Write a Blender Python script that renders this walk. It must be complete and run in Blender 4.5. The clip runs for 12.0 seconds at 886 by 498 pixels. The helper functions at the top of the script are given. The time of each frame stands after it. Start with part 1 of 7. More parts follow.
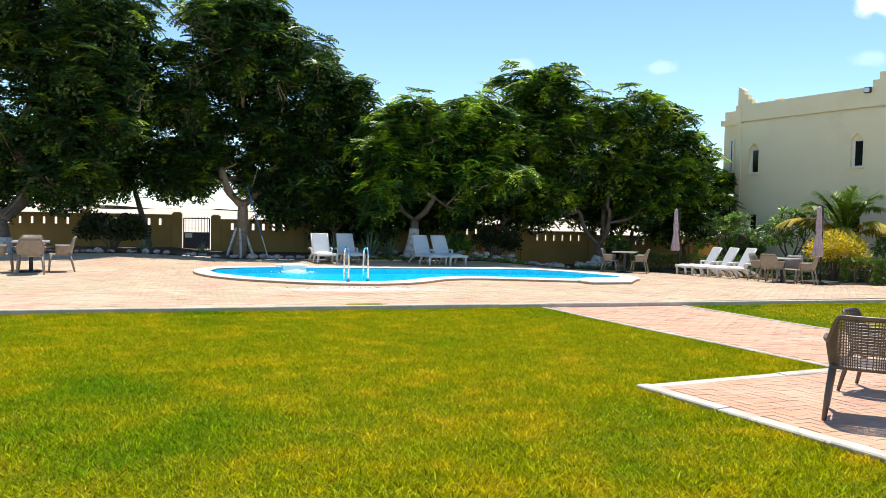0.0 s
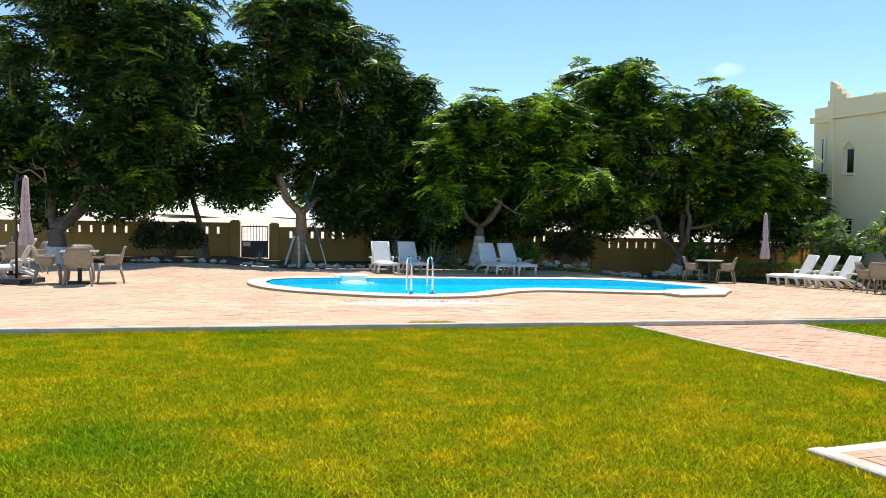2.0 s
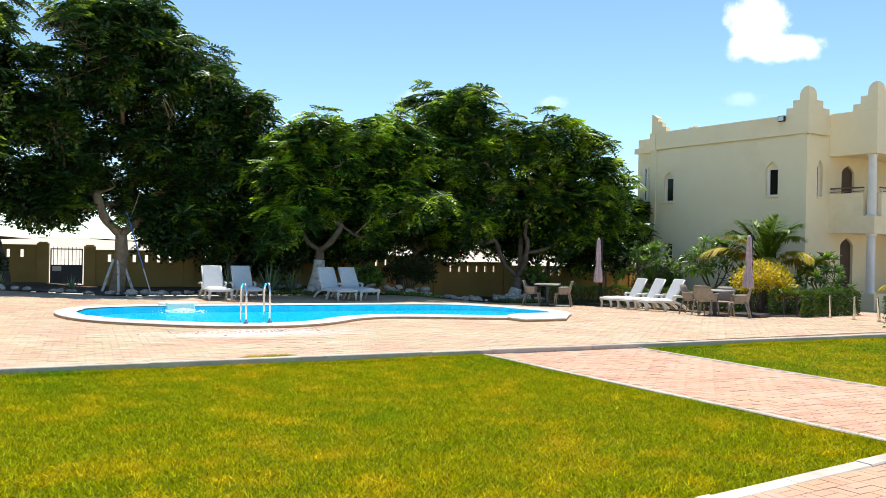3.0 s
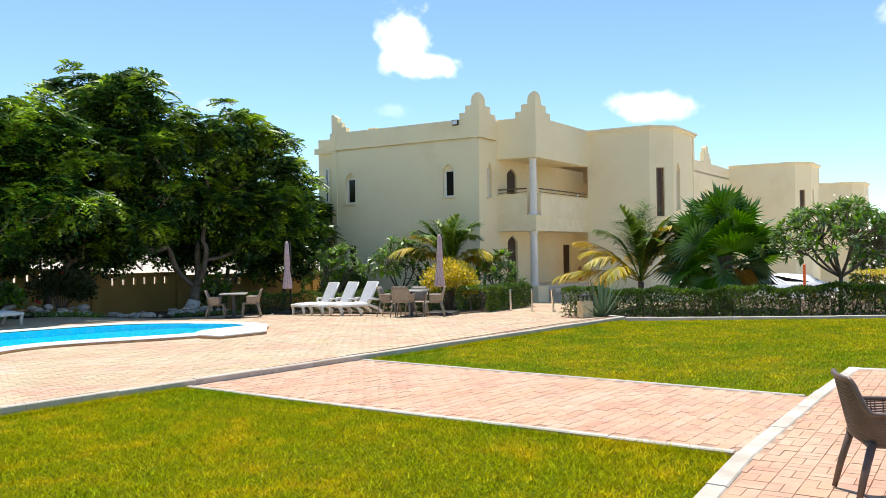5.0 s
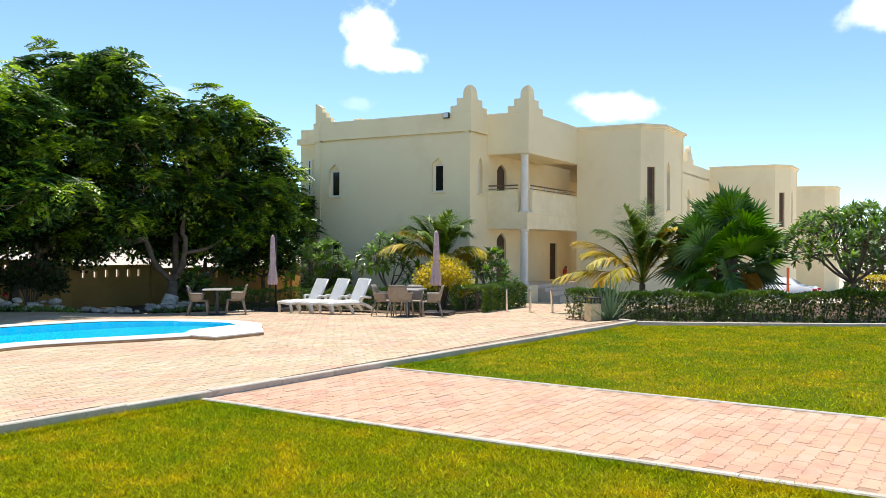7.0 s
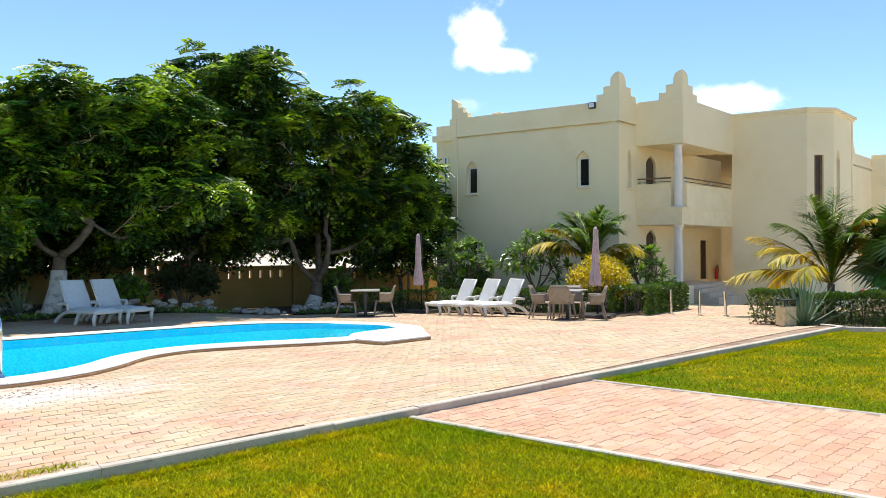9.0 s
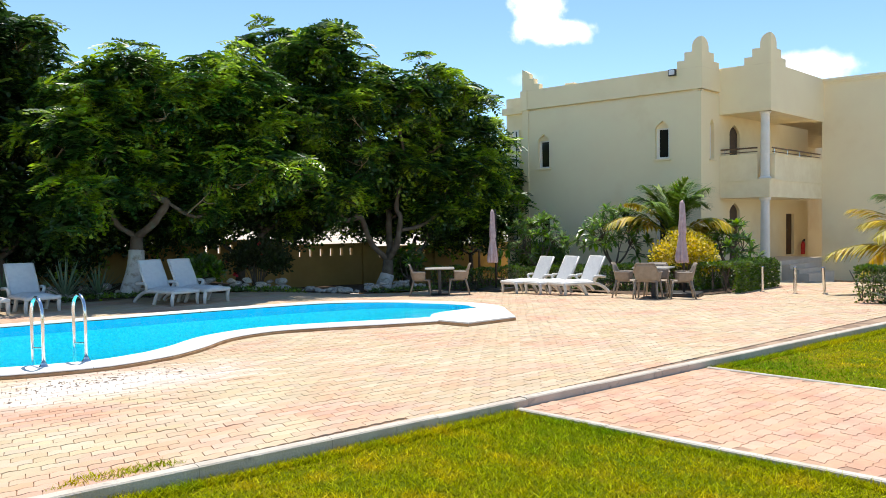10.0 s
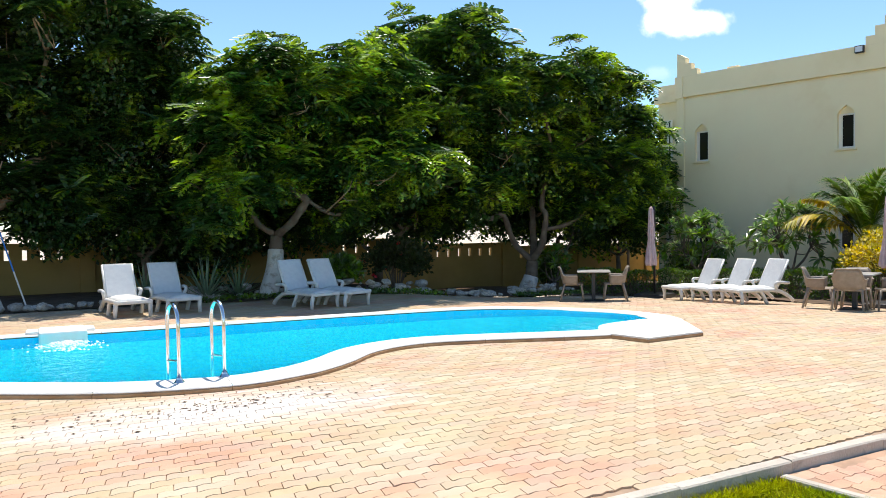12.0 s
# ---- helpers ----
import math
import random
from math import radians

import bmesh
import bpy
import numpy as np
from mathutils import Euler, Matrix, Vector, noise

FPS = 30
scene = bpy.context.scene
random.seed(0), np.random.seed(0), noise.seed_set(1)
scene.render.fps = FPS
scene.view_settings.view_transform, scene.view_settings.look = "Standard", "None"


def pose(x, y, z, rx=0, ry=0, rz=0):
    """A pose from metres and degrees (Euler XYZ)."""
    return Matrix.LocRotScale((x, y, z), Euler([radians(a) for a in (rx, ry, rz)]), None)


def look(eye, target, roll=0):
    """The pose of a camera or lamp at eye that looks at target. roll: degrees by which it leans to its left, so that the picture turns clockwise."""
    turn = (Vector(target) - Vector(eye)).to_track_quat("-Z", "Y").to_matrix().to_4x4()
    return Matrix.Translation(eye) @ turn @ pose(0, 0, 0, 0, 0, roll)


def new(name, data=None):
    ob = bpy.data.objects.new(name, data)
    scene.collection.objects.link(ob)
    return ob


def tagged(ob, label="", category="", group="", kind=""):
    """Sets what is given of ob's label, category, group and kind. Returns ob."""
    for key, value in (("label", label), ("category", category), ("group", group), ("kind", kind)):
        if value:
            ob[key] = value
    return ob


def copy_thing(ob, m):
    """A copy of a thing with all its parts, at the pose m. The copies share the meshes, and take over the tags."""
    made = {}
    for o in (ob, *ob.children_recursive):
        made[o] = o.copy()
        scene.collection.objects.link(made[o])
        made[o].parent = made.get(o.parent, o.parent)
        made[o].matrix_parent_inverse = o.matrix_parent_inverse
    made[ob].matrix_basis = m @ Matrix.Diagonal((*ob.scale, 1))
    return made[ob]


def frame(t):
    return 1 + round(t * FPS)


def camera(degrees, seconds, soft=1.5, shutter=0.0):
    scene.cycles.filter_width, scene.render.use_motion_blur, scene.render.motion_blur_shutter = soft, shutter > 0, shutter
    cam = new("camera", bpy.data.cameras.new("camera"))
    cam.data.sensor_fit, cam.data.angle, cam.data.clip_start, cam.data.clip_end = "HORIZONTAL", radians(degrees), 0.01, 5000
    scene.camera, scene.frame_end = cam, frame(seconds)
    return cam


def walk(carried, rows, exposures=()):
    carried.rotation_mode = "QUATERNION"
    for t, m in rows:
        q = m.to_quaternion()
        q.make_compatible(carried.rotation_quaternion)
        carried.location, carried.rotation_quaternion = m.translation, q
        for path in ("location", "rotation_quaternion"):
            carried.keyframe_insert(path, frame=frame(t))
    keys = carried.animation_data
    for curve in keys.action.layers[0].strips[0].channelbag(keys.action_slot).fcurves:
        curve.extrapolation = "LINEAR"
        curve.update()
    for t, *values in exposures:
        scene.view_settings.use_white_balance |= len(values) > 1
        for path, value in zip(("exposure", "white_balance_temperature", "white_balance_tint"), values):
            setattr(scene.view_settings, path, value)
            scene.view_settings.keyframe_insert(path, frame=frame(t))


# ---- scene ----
cam = camera(60.5, 12.0, soft=0.5)
PATH = [
    (0, look((-5.554, -13.056, 1.732), (-5.020, -11.131, 1.640), 1.21)),
    (0.5, look((-5.558, -12.636, 1.683), (-5.095, -10.694, 1.558), 2.04)),
    (1, look((-5.447, -12.298, 1.750), (-4.990, -10.353, 1.645), 1.83)),
    (1.5, look((-5.484, -11.965, 1.743), (-5.046, -10.015, 1.654), 0.92)),
    (2, look((-5.368, -11.454, 1.705), (-4.988, -9.492, 1.629), 0.86)),
    (2.5, look((-5.332, -11.055, 1.692), (-4.833, -9.119, 1.643), 1.27)),
    (3, look((-5.265, -10.669, 1.719), (-4.480, -8.829, 1.711), 1.15)),
    (3.2, look((-5.204, -10.434, 1.697), (-4.318, -8.642, 1.700), 1.04)),
    (4.8, look((-4.928, -8.984, 1.654), (-3.505, -7.578, 1.662), -1.15)),
    (5, look((-4.922, -8.807, 1.676), (-3.435, -7.470, 1.685), -0.79)),
    (5.5, look((-4.889, -8.434, 1.678), (-3.307, -7.211, 1.671), -0.30)),
    (6, look((-4.942, -8.115, 1.723), (-3.326, -6.937, 1.733), -0.16)),
    (6.5, look((-4.809, -7.747, 1.734), (-3.225, -6.525, 1.736), 0.20)),
    (7, look((-4.867, -7.459, 1.743), (-3.317, -6.196, 1.739), 0.27)),
    (7.2, look((-4.904, -7.336, 1.789), (-3.382, -6.038, 1.785), 0.25)),
    (8.8, look((-4.887, -5.908, 1.701), (-3.494, -4.473, 1.709), 0.32)),
    (9, look((-4.742, -5.686, 1.682), (-3.390, -4.213, 1.679), -0.22)),
    (9.5, look((-4.673, -5.360, 1.715), (-3.410, -3.810, 1.675), -0.40)),
    (10, look((-4.641, -4.922, 1.691), (-3.410, -3.347, 1.627), -0.73)),
    (10.5, look((-4.547, -4.513, 1.705), (-3.354, -2.908, 1.648), -0.97)),
    (11, look((-4.422, -4.070, 1.709), (-3.315, -2.405, 1.654), -0.65)),
    (11.5, look((-4.358, -3.640, 1.700), (-3.325, -1.928, 1.641), -0.72)),
    (12, look((-4.224, -3.245, 1.689), (-3.266, -1.490, 1.626), -0.69)),
]
walk(cam, PATH)


# ---- world and sun ----
SUN_AZ, SUN_EL = radians(35), radians(70)      # azimuth from +y towards +x
world = bpy.data.worlds.new("sky")
scene.world = world
world.use_nodes = True
wn, wl = world.node_tree.nodes, world.node_tree.links
wn.clear()
sky = wn.new("ShaderNodeTexSky")
sky.sky_type = 'NISHITA'
sky.sun_disc = False
sky.sun_elevation = SUN_EL
sky.sun_rotation = SUN_AZ
sky.altitude = 1500
sky.air_density, sky.dust_density, sky.ozone_density = 1.0, 0.0, 1.3
SKY_STRENGTH = 0.135
wtc = wn.new("ShaderNodeTexCoord")


def cloud_mask(centre, wide, high, seed, soft=0.5):
    """A fair-weather cloud round a fixed direction of the sky, ragged by noise."""
    c = Vector(centre).normalized()
    side = Vector((c.y, -c.x, 0)).normalized()
    up = side.cross(c)
    terms = []
    for axis, size in ((side, wide), (up, high)):
        dot = wn.new("ShaderNodeVectorMath"); dot.operation = 'DOT_PRODUCT'
        wl.new(wtc.outputs['Generated'], dot.inputs[0]); dot.inputs[1].default_value = axis
        m = wn.new("ShaderNodeMath"); m.operation = 'DIVIDE'; m.inputs[1].default_value = size
        wl.new(dot.outputs['Value'], m.inputs[0])
        p = wn.new("ShaderNodeMath"); p.operation = 'MULTIPLY'
        wl.new(m.outputs[0], p.inputs[0]); wl.new(m.outputs[0], p.inputs[1])
        terms.append(p)
    s = wn.new("ShaderNodeMath"); s.operation = 'ADD'
    wl.new(terms[0].outputs[0], s.inputs[0]); wl.new(terms[1].outputs[0], s.inputs[1])
    q = wn.new("ShaderNodeMath"); q.operation = 'SQRT'; wl.new(s.outputs[0], q.inputs[0])
    nz = wn.new("ShaderNodeTexNoise"); nz.noise_dimensions = '4D'
    nz.inputs['W'].default_value = seed
    nz.inputs['Scale'].default_value = 1.1 / wide
    nz.inputs['Detail'].default_value = 7
    nz.inputs['Roughness'].default_value = 0.55
    wl.new(wtc.outputs['Generated'], nz.inputs['Vector'])
    k = wn.new("ShaderNodeMath"); k.operation = 'MULTIPLY_ADD'
    k.inputs[1].default_value = -2.2; k.inputs[2].default_value = 1.1
    wl.new(nz.outputs['Fac'], k.inputs[0])
    a = wn.new("ShaderNodeMath"); a.operation = 'ADD'
    wl.new(q.outputs[0], a.inputs[0]); wl.new(k.outputs[0], a.inputs[1])
    front = wn.new("ShaderNodeVectorMath"); front.operation = 'DOT_PRODUCT'
    wl.new(wtc.outputs['Generated'], front.inputs[0]); front.inputs[1].default_value = c
    r = wn.new("ShaderNodeMapRange")
    r.interpolation_type = 'SMOOTHSTEP'
    r.inputs['From Min'].default_value = 1.0 + soft * 0.4
    r.inputs['From Max'].default_value = 1.0 - soft
    wl.new(a.outputs[0], r.inputs['Value'])
    g = wn.new("ShaderNodeMath"); g.operation = 'GREATER_THAN'; g.inputs[1].default_value = 0.5
    wl.new(front.outputs['Value'], g.inputs[0])
    o = wn.new("ShaderNodeMath"); o.operation = 'MULTIPLY'
    wl.new(r.outputs[0], o.inputs[0]); wl.new(g.outputs[0], o.inputs[1])
    return o.outputs[0]


tint = wn.new("ShaderNodeMix"); tint.data_type = 'RGBA'; tint.blend_type = 'MULTIPLY'
tint.inputs[0].default_value = 1.0
tint.inputs[7].default_value = (0.88, 1.0, 1.05, 1)
wl.new(sky.outputs['Color'], tint.inputs[6])
colour = tint.outputs[2]
for centre, wide, high, seed, dense in [((0.685, 0.677, 0.268), 0.035, 0.04, 1.3, 1.0), ((0.71, 0.662, 0.239), 0.042, 0.018, 2.9, 1.0), ((0.879, 0.441, 0.18), 0.055, 0.02, 4.1, 0.85), ((0.955, 0.137, 0.262), 0.056, 0.022, 7.7, 0.9), ((0.352, 0.916, 0.19), 0.026, 0.009, 2.2, 0.2), ((0.505, 0.843, 0.186), 0.022, 0.008, 5.5, 0.18), ((0.687, 0.702, 0.188), 0.014, 0.008, 3.3, 0.06), ((0.689, 0.701, 0.183), 0.022, 0.008, 6.1, 0.12)]:
    fac = cloud_mask(centre, wide, high, seed)
    sc = wn.new("ShaderNodeMath"); sc.operation = 'MULTIPLY'; sc.inputs[1].default_value = dense
    wl.new(fac, sc.inputs[0])
    mx = wn.new("ShaderNodeMix"); mx.data_type = 'RGBA'
    wl.new(sc.outputs[0], mx.inputs[0])
    wl.new(colour, mx.inputs[6])
    mx.inputs[7].default_value = (8.2, 8.3, 8.5, 1)
    colour = mx.outputs[2]
bg = wn.new("ShaderNodeBackground")
bg.inputs['Strength'].default_value = SKY_STRENGTH
wl.new(colour, bg.inputs['Color'])
wo = wn.new("ShaderNodeOutputWorld")
wl.new(bg.outputs[0], wo.inputs['Surface'])

sun = new("sun", bpy.data.lights.new("sun", 'SUN'))
sun.data.energy, sun.data.angle, sun.data.color = 4.1, radians(0.53), (1.0, 0.955, 0.88)
sun_from = Vector((math.sin(SUN_AZ) * math.cos(SUN_EL), math.cos(SUN_AZ) * math.cos(SUN_EL), math.sin(SUN_EL)))
sun.matrix_world = look(sun_from * 60, (0, 0, 0))
scene.view_settings.exposure = 0.55

# ---- materials ----
def mat(name, base, rough=0.7, second=None, scale=6.0, mix=(0.4, 0.65), bump=0.0, bump_scale=60.0, metal=0.0, third=None,
        third_scale=1.2, third_mix=(0.5, 0.75), per_piece=0.0, translucent=0.0, spec=0.4, coat=0.0, pale_patch=None, world_space=False, two_tone=None, dull=None):
    """A surface with two or three colours in noise of two sizes, fine relief, and, if asked, a tint that differs from piece to piece."""
    m = bpy.data.materials.new(name)
    m.use_nodes = True
    n, l = m.node_tree.nodes, m.node_tree.links
    b = n["Principled BSDF"]
    out = n["Material Output"]
    b.inputs['Roughness'].default_value = rough
    b.inputs['Metallic'].default_value = metal
    b.inputs['Specular IOR Level'].default_value = spec
    b.inputs['Coat Weight'].default_value = coat
    tc = n.new("ShaderNodeTexCoord")
    place = n.new("ShaderNodeNewGeometry").outputs['Position'] if world_space else tc.outputs['Object']
    col = n.new("ShaderNodeRGB"); col.outputs[0].default_value = (*base, 1)
    c = col.outputs[0]
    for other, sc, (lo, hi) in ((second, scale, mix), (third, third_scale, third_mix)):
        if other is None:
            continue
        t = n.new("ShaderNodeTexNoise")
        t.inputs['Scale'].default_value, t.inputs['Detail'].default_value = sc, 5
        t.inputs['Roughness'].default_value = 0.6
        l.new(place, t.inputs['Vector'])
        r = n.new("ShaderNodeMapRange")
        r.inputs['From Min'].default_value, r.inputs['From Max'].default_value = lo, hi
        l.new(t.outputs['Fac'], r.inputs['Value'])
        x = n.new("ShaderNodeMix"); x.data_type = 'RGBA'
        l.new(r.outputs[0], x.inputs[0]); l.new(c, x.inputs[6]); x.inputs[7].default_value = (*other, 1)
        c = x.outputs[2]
    # an oval patch of another tone, its edge ragged by noise
    if pale_patch:
        (sx, sy), (rx, ry), tone = pale_patch
        mp = n.new("ShaderNodeMapping"); mp.vector_type = 'TEXTURE'
        mp.inputs['Location'].default_value = (sx, sy, 0); mp.inputs['Scale'].default_value = (rx, ry, 50)
        l.new(place, mp.inputs['Vector'])
        ln = n.new("ShaderNodeVectorMath"); ln.operation = 'LENGTH'; l.new(mp.outputs[0], ln.inputs[0])
        nz = n.new("ShaderNodeTexNoise"); nz.inputs['Scale'].default_value = 1.6; nz.inputs['Detail'].default_value = 6
        l.new(place, nz.inputs['Vector'])
        sm = n.new("ShaderNodeMath"); sm.operation = 'MULTIPLY_ADD'; sm.inputs[1].default_value = 1.4; l.new(nz.outputs['Fac'], sm.inputs[0]); l.new(ln.outputs['Value'], sm.inputs[2])
        r = n.new("ShaderNodeMapRange"); r.inputs['From Min'].default_value, r.inputs['From Max'].default_value = 1.85, 0.95
        l.new(sm.outputs[0], r.inputs['Value'])
        x = n.new("ShaderNodeMix"); x.data_type = 'RGBA'
        l.new(r.outputs[0], x.inputs[0]); l.new(c, x.inputs[6]); x.inputs[7].default_value = (*tone, 1)
        c = x.outputs[2]
    if two_tone:
        ob_, ge_ = n.new("ShaderNodeObjectInfo"), n.new("ShaderNodeNewGeometry")
        sm_ = n.new("ShaderNodeMath"); sm_.operation = 'ADD'
        l.new(ob_.outputs['Random'], sm_.inputs[0]); l.new(ge_.outputs['Random Per Island'], sm_.inputs[1])
        ml = n.new("ShaderNodeMath"); ml.operation = 'MULTIPLY'; ml.inputs[1].default_value = 3.17; l.new(sm_.outputs[0], ml.inputs[0])
        fc = n.new("ShaderNodeMath"); fc.operation = 'FRACT'; l.new(ml.outputs[0], fc.inputs[0])
        rr = n.new("ShaderNodeMapRange"); rr.inputs['From Min'].default_value, rr.inputs['From Max'].default_value = 0.45, 0.75
        rr.inputs['To Max'].default_value = 0.30
        l.new(fc.outputs[0], rr.inputs['Value'])
        x = n.new("ShaderNodeMix"); x.data_type = 'RGBA'
        l.new(rr.outputs[0], x.inputs[0]); l.new(c, x.inputs[6]); x.inputs[7].default_value = (*two_tone, 1)
        c = x.outputs[2]
    if per_piece:
        oi, ge = n.new("ShaderNodeObjectInfo"), n.new("ShaderNodeNewGeometry")
        ad = n.new("ShaderNodeMath"); ad.operation = 'ADD'
        l.new(oi.outputs['Random'], ad.inputs[0]); l.new(ge.outputs['Random Per Island'], ad.inputs[1])
        fr = n.new("ShaderNodeMath"); fr.operation = 'FRACT'; l.new(ad.outputs[0], fr.inputs[0])
        hs = n.new("ShaderNodeHueSaturation")
        v = n.new("ShaderNodeMapRange")
        v.inputs['To Min'].default_value, v.inputs['To Max'].default_value = 1 - per_piece, 1 + per_piece
        l.new(fr.outputs[0], v.inputs['Value'])
        l.new(v.outputs[0], hs.inputs['Value'])
        s7 = n.new("ShaderNodeMath"); s7.operation = 'MULTIPLY'; s7.inputs[1].default_value = 7.31
        l.new(fr.outputs[0], s7.inputs[0])
        f7 = n.new("ShaderNodeMath"); f7.operation = 'FRACT'; l.new(s7.outputs[0], f7.inputs[0])
        sv = n.new("ShaderNodeMapRange")
        sv.inputs['To Min'].default_value, sv.inputs['To Max'].default_value = 1 - (per_piece if dull is None else dull), 1 + (per_piece if dull is None else dull)
        l.new(f7.outputs[0], sv.inputs['Value']); l.new(sv.outputs[0], hs.inputs['Saturation'])
        l.new(c, hs.inputs['Color'])
        c = hs.outputs['Color']
    l.new(c, b.inputs['Base Color'])
    if bump:
        t = n.new("ShaderNodeTexNoise")
        t.inputs['Scale'].default_value, t.inputs['Detail'].default_value = bump_scale, 4
        l.new(place, t.inputs['Vector'])
        bp = n.new("ShaderNodeBump"); bp.inputs['Strength'].default_value = bump
        bp.inputs['Distance'].default_value = 0.02
        l.new(t.outputs['Fac'], bp.inputs['Height']); l.new(bp.outputs[0], b.inputs['Normal'])
    if translucent:
        tr = n.new("ShaderNodeBsdfTranslucent")
        l.new(c, tr.inputs['Color'])
        ms = n.new("ShaderNodeMixShader"); ms.inputs[0].default_value = translucent
        l.new(b.outputs[0], ms.inputs[1]); l.new(tr.outputs[0], ms.inputs[2]); l.new(ms.outputs[0], out.inputs['Surface'])
    return m


GRASS = mat("grass", (0.40, 0.41, 0.003), 0.6, (0.66, 0.50, 0.006), 2.6, (0.46, 0.68), third=(0.20, 0.33, 0.005), third_scale=0.4,
            third_mix=(0.50, 0.66), per_piece=0.6, translucent=0.3, spec=0.02, dull=0.03)
TURF = mat("turf", (0.10, 0.13, 0.005), 0.95, (0.22, 0.175, 0.007), 1.3, (0.42, 0.62), bump=0.6, bump_scale=90, spec=0.03)
SAND = mat("sand", (0.62, 0.52, 0.40), 0.95, (0.50, 0.40, 0.29), 0.05, third=(0.68, 0.60, 0.50), third_scale=0.6)
SOIL = mat("soil", (0.10, 0.065, 0.04), 0.95, (0.17, 0.11, 0.07), 3.0, bump=0.7, bump_scale=25)
JOINT = mat("joint_sand", (0.42, 0.29, 0.19), 0.95, (0.20, 0.13, 0.085), 4.0)
PAVER = mat("concrete_paver", (0.53, 0.405, 0.250), 0.85, (0.57, 0.465, 0.305), 0.45, (0.42, 0.62), bump=0.25, bump_scale=120,
            third=(0.56, 0.335, 0.225), third_scale=0.7, third_mix=(0.46, 0.64), per_piece=0.10, world_space=True, pale_patch=((-2.7, 3.75), (2.0, 0.95), (0.72, 0.66, 0.58)), two_tone=(0.55, 0.355, 0.245))
BRICK = mat("path_brick", (0.57, 0.345, 0.215), 0.85, (0.61, 0.40, 0.265), 1.1, bump=0.35, bump_scale=120,
            third=(0.53, 0.29, 0.195), third_scale=2.5, third_mix=(0.48, 0.68), per_piece=0.06, world_space=True)
BRICK_BED = mat("brick_joint_sand", (0.50, 0.31, 0.20), 0.95, (0.36, 0.23, 0.15), 5.0)
KERB = mat("kerb_concrete", (0.50, 0.43, 0.345), 0.9, (0.60, 0.53, 0.43), 3.0, bump=0.4, bump_scale=60, third=(0.30, 0.27, 0.23), third_scale=9,
           third_mix=(0.60, 0.75))
COPING = mat("white_coping", (0.80, 0.77, 0.71), 0.7, (0.72, 0.66, 0.57), 2.0, (0.5, 0.7), bump=0.2, bump_scale=80)
COPING_EDGE = mat("coping_edge", (0.40, 0.23, 0.11), 0.85, (0.50, 0.32, 0.17), 5.0, bump=0.3, bump_scale=60)
# fine noise of two blues puts the water's ripple light into the lining colour
POOL_BLUE = mat("pool_lining", (0.12, 0.94, 0.98), 0.5, (0.04, 0.78, 0.92), 24.0, (0.42, 0.62))
POOL_TILE = mat("waterline_tile", (0.02, 0.55, 0.86), 0.25, (0.04, 0.62, 0.90), 30.0, per_piece=0.025)
STEEL = mat("stainless_steel", (0.72, 0.72, 0.72), 0.16, metal=1.0)
DARK_METAL = mat("dark_metal", (0.02, 0.02, 0.022), 0.45, (0.035, 0.03, 0.03), 8.0, spec=0.5)
WHITE_PLASTIC = mat("white_plastic", (0.72, 0.69, 0.63), 0.4, (0.62, 0.59, 0.53), 5.0, bump=0.05, spec=0.5)
GREY_SLING = mat("grey_sling", (0.60, 0.60, 0.60), 0.8, (0.66, 0.66, 0.65), 9.0, bump=0.25, bump_scale=220)
PAD_WHITE = mat("cushion_fabric", (0.72, 0.70, 0.66), 0.9, (0.64, 0.62, 0.58), 8.0, bump=0.3, bump_scale=40)
WICKER = mat("taupe_resin", (0.27, 0.21, 0.15), 0.5, (0.33, 0.265, 0.20), 10.0, bump=0.1, spec=0.45)
BROWN_RESIN = mat("brown_resin", (0.115, 0.072, 0.048), 0.42, (0.15, 0.10, 0.068), 10.0, bump=0.08, spec=0.5)
MARBLE = mat("pale_tabletop", (0.36, 0.33, 0.30), 0.35, (0.46, 0.43, 0.39), 5.0)
PINK_CLOTH = mat("pink_canopy_cloth", (0.60, 0.44, 0.45), 0.9, (0.70, 0.55, 0.55), 7.0, bump=0.2, translucent=0.15)
STUCCO = mat("cream_stucco", (0.94, 0.80, 0.51), 0.9, (0.92, 0.77, 0.49), 0.7, (0.4, 0.62), bump=0.25, bump_scale=90, third=(0.87, 0.71, 0.42),
             third_scale=0.35, third_mix=(0.56, 0.72))
TRIM = mat("trim_stucco", (0.94, 0.80, 0.52), 0.85, (0.88, 0.73, 0.45), 2.0, bump=0.15)
WHITE_PAINT = mat("white_paint", (0.86, 0.80, 0.70), 0.6, (0.80, 0.74, 0.64), 3.0)
OCHRE = mat("ochre_wall", (0.46, 0.30, 0.095), 0.9, (0.40, 0.255, 0.08), 1.3, bump=0.25, bump_scale=60, third=(0.48, 0.30, 0.11), third_scale=0.5)
GLASS = mat("window_glass", (0.02, 0.018, 0.015), 0.1, spec=0.35)
DOOR_WOOD = mat("dark_door_wood", (0.055, 0.03, 0.018), 0.45, (0.08, 0.045, 0.028), 12.0)
BROWN_FRAME = mat("brown_panel", (0.20, 0.12, 0.06), 0.6, (0.16, 0.09, 0.045), 6.0)
BARK = mat("bark", (0.13, 0.095, 0.068), 0.95, (0.20, 0.155, 0.11), 5.0, bump=0.8, bump_scale=30)
BARK_PALE = mat("pale_bark", (0.36, 0.245, 0.145), 0.95, (0.23, 0.16, 0.10), 6.0, bump=0.6, bump_scale=35)
LIMEWASH = mat("limewashed_bark", (0.66, 0.62, 0.56), 0.95, (0.40, 0.34, 0.27), 6.0, (0.5, 0.65), bump=0.6, bump_scale=25)
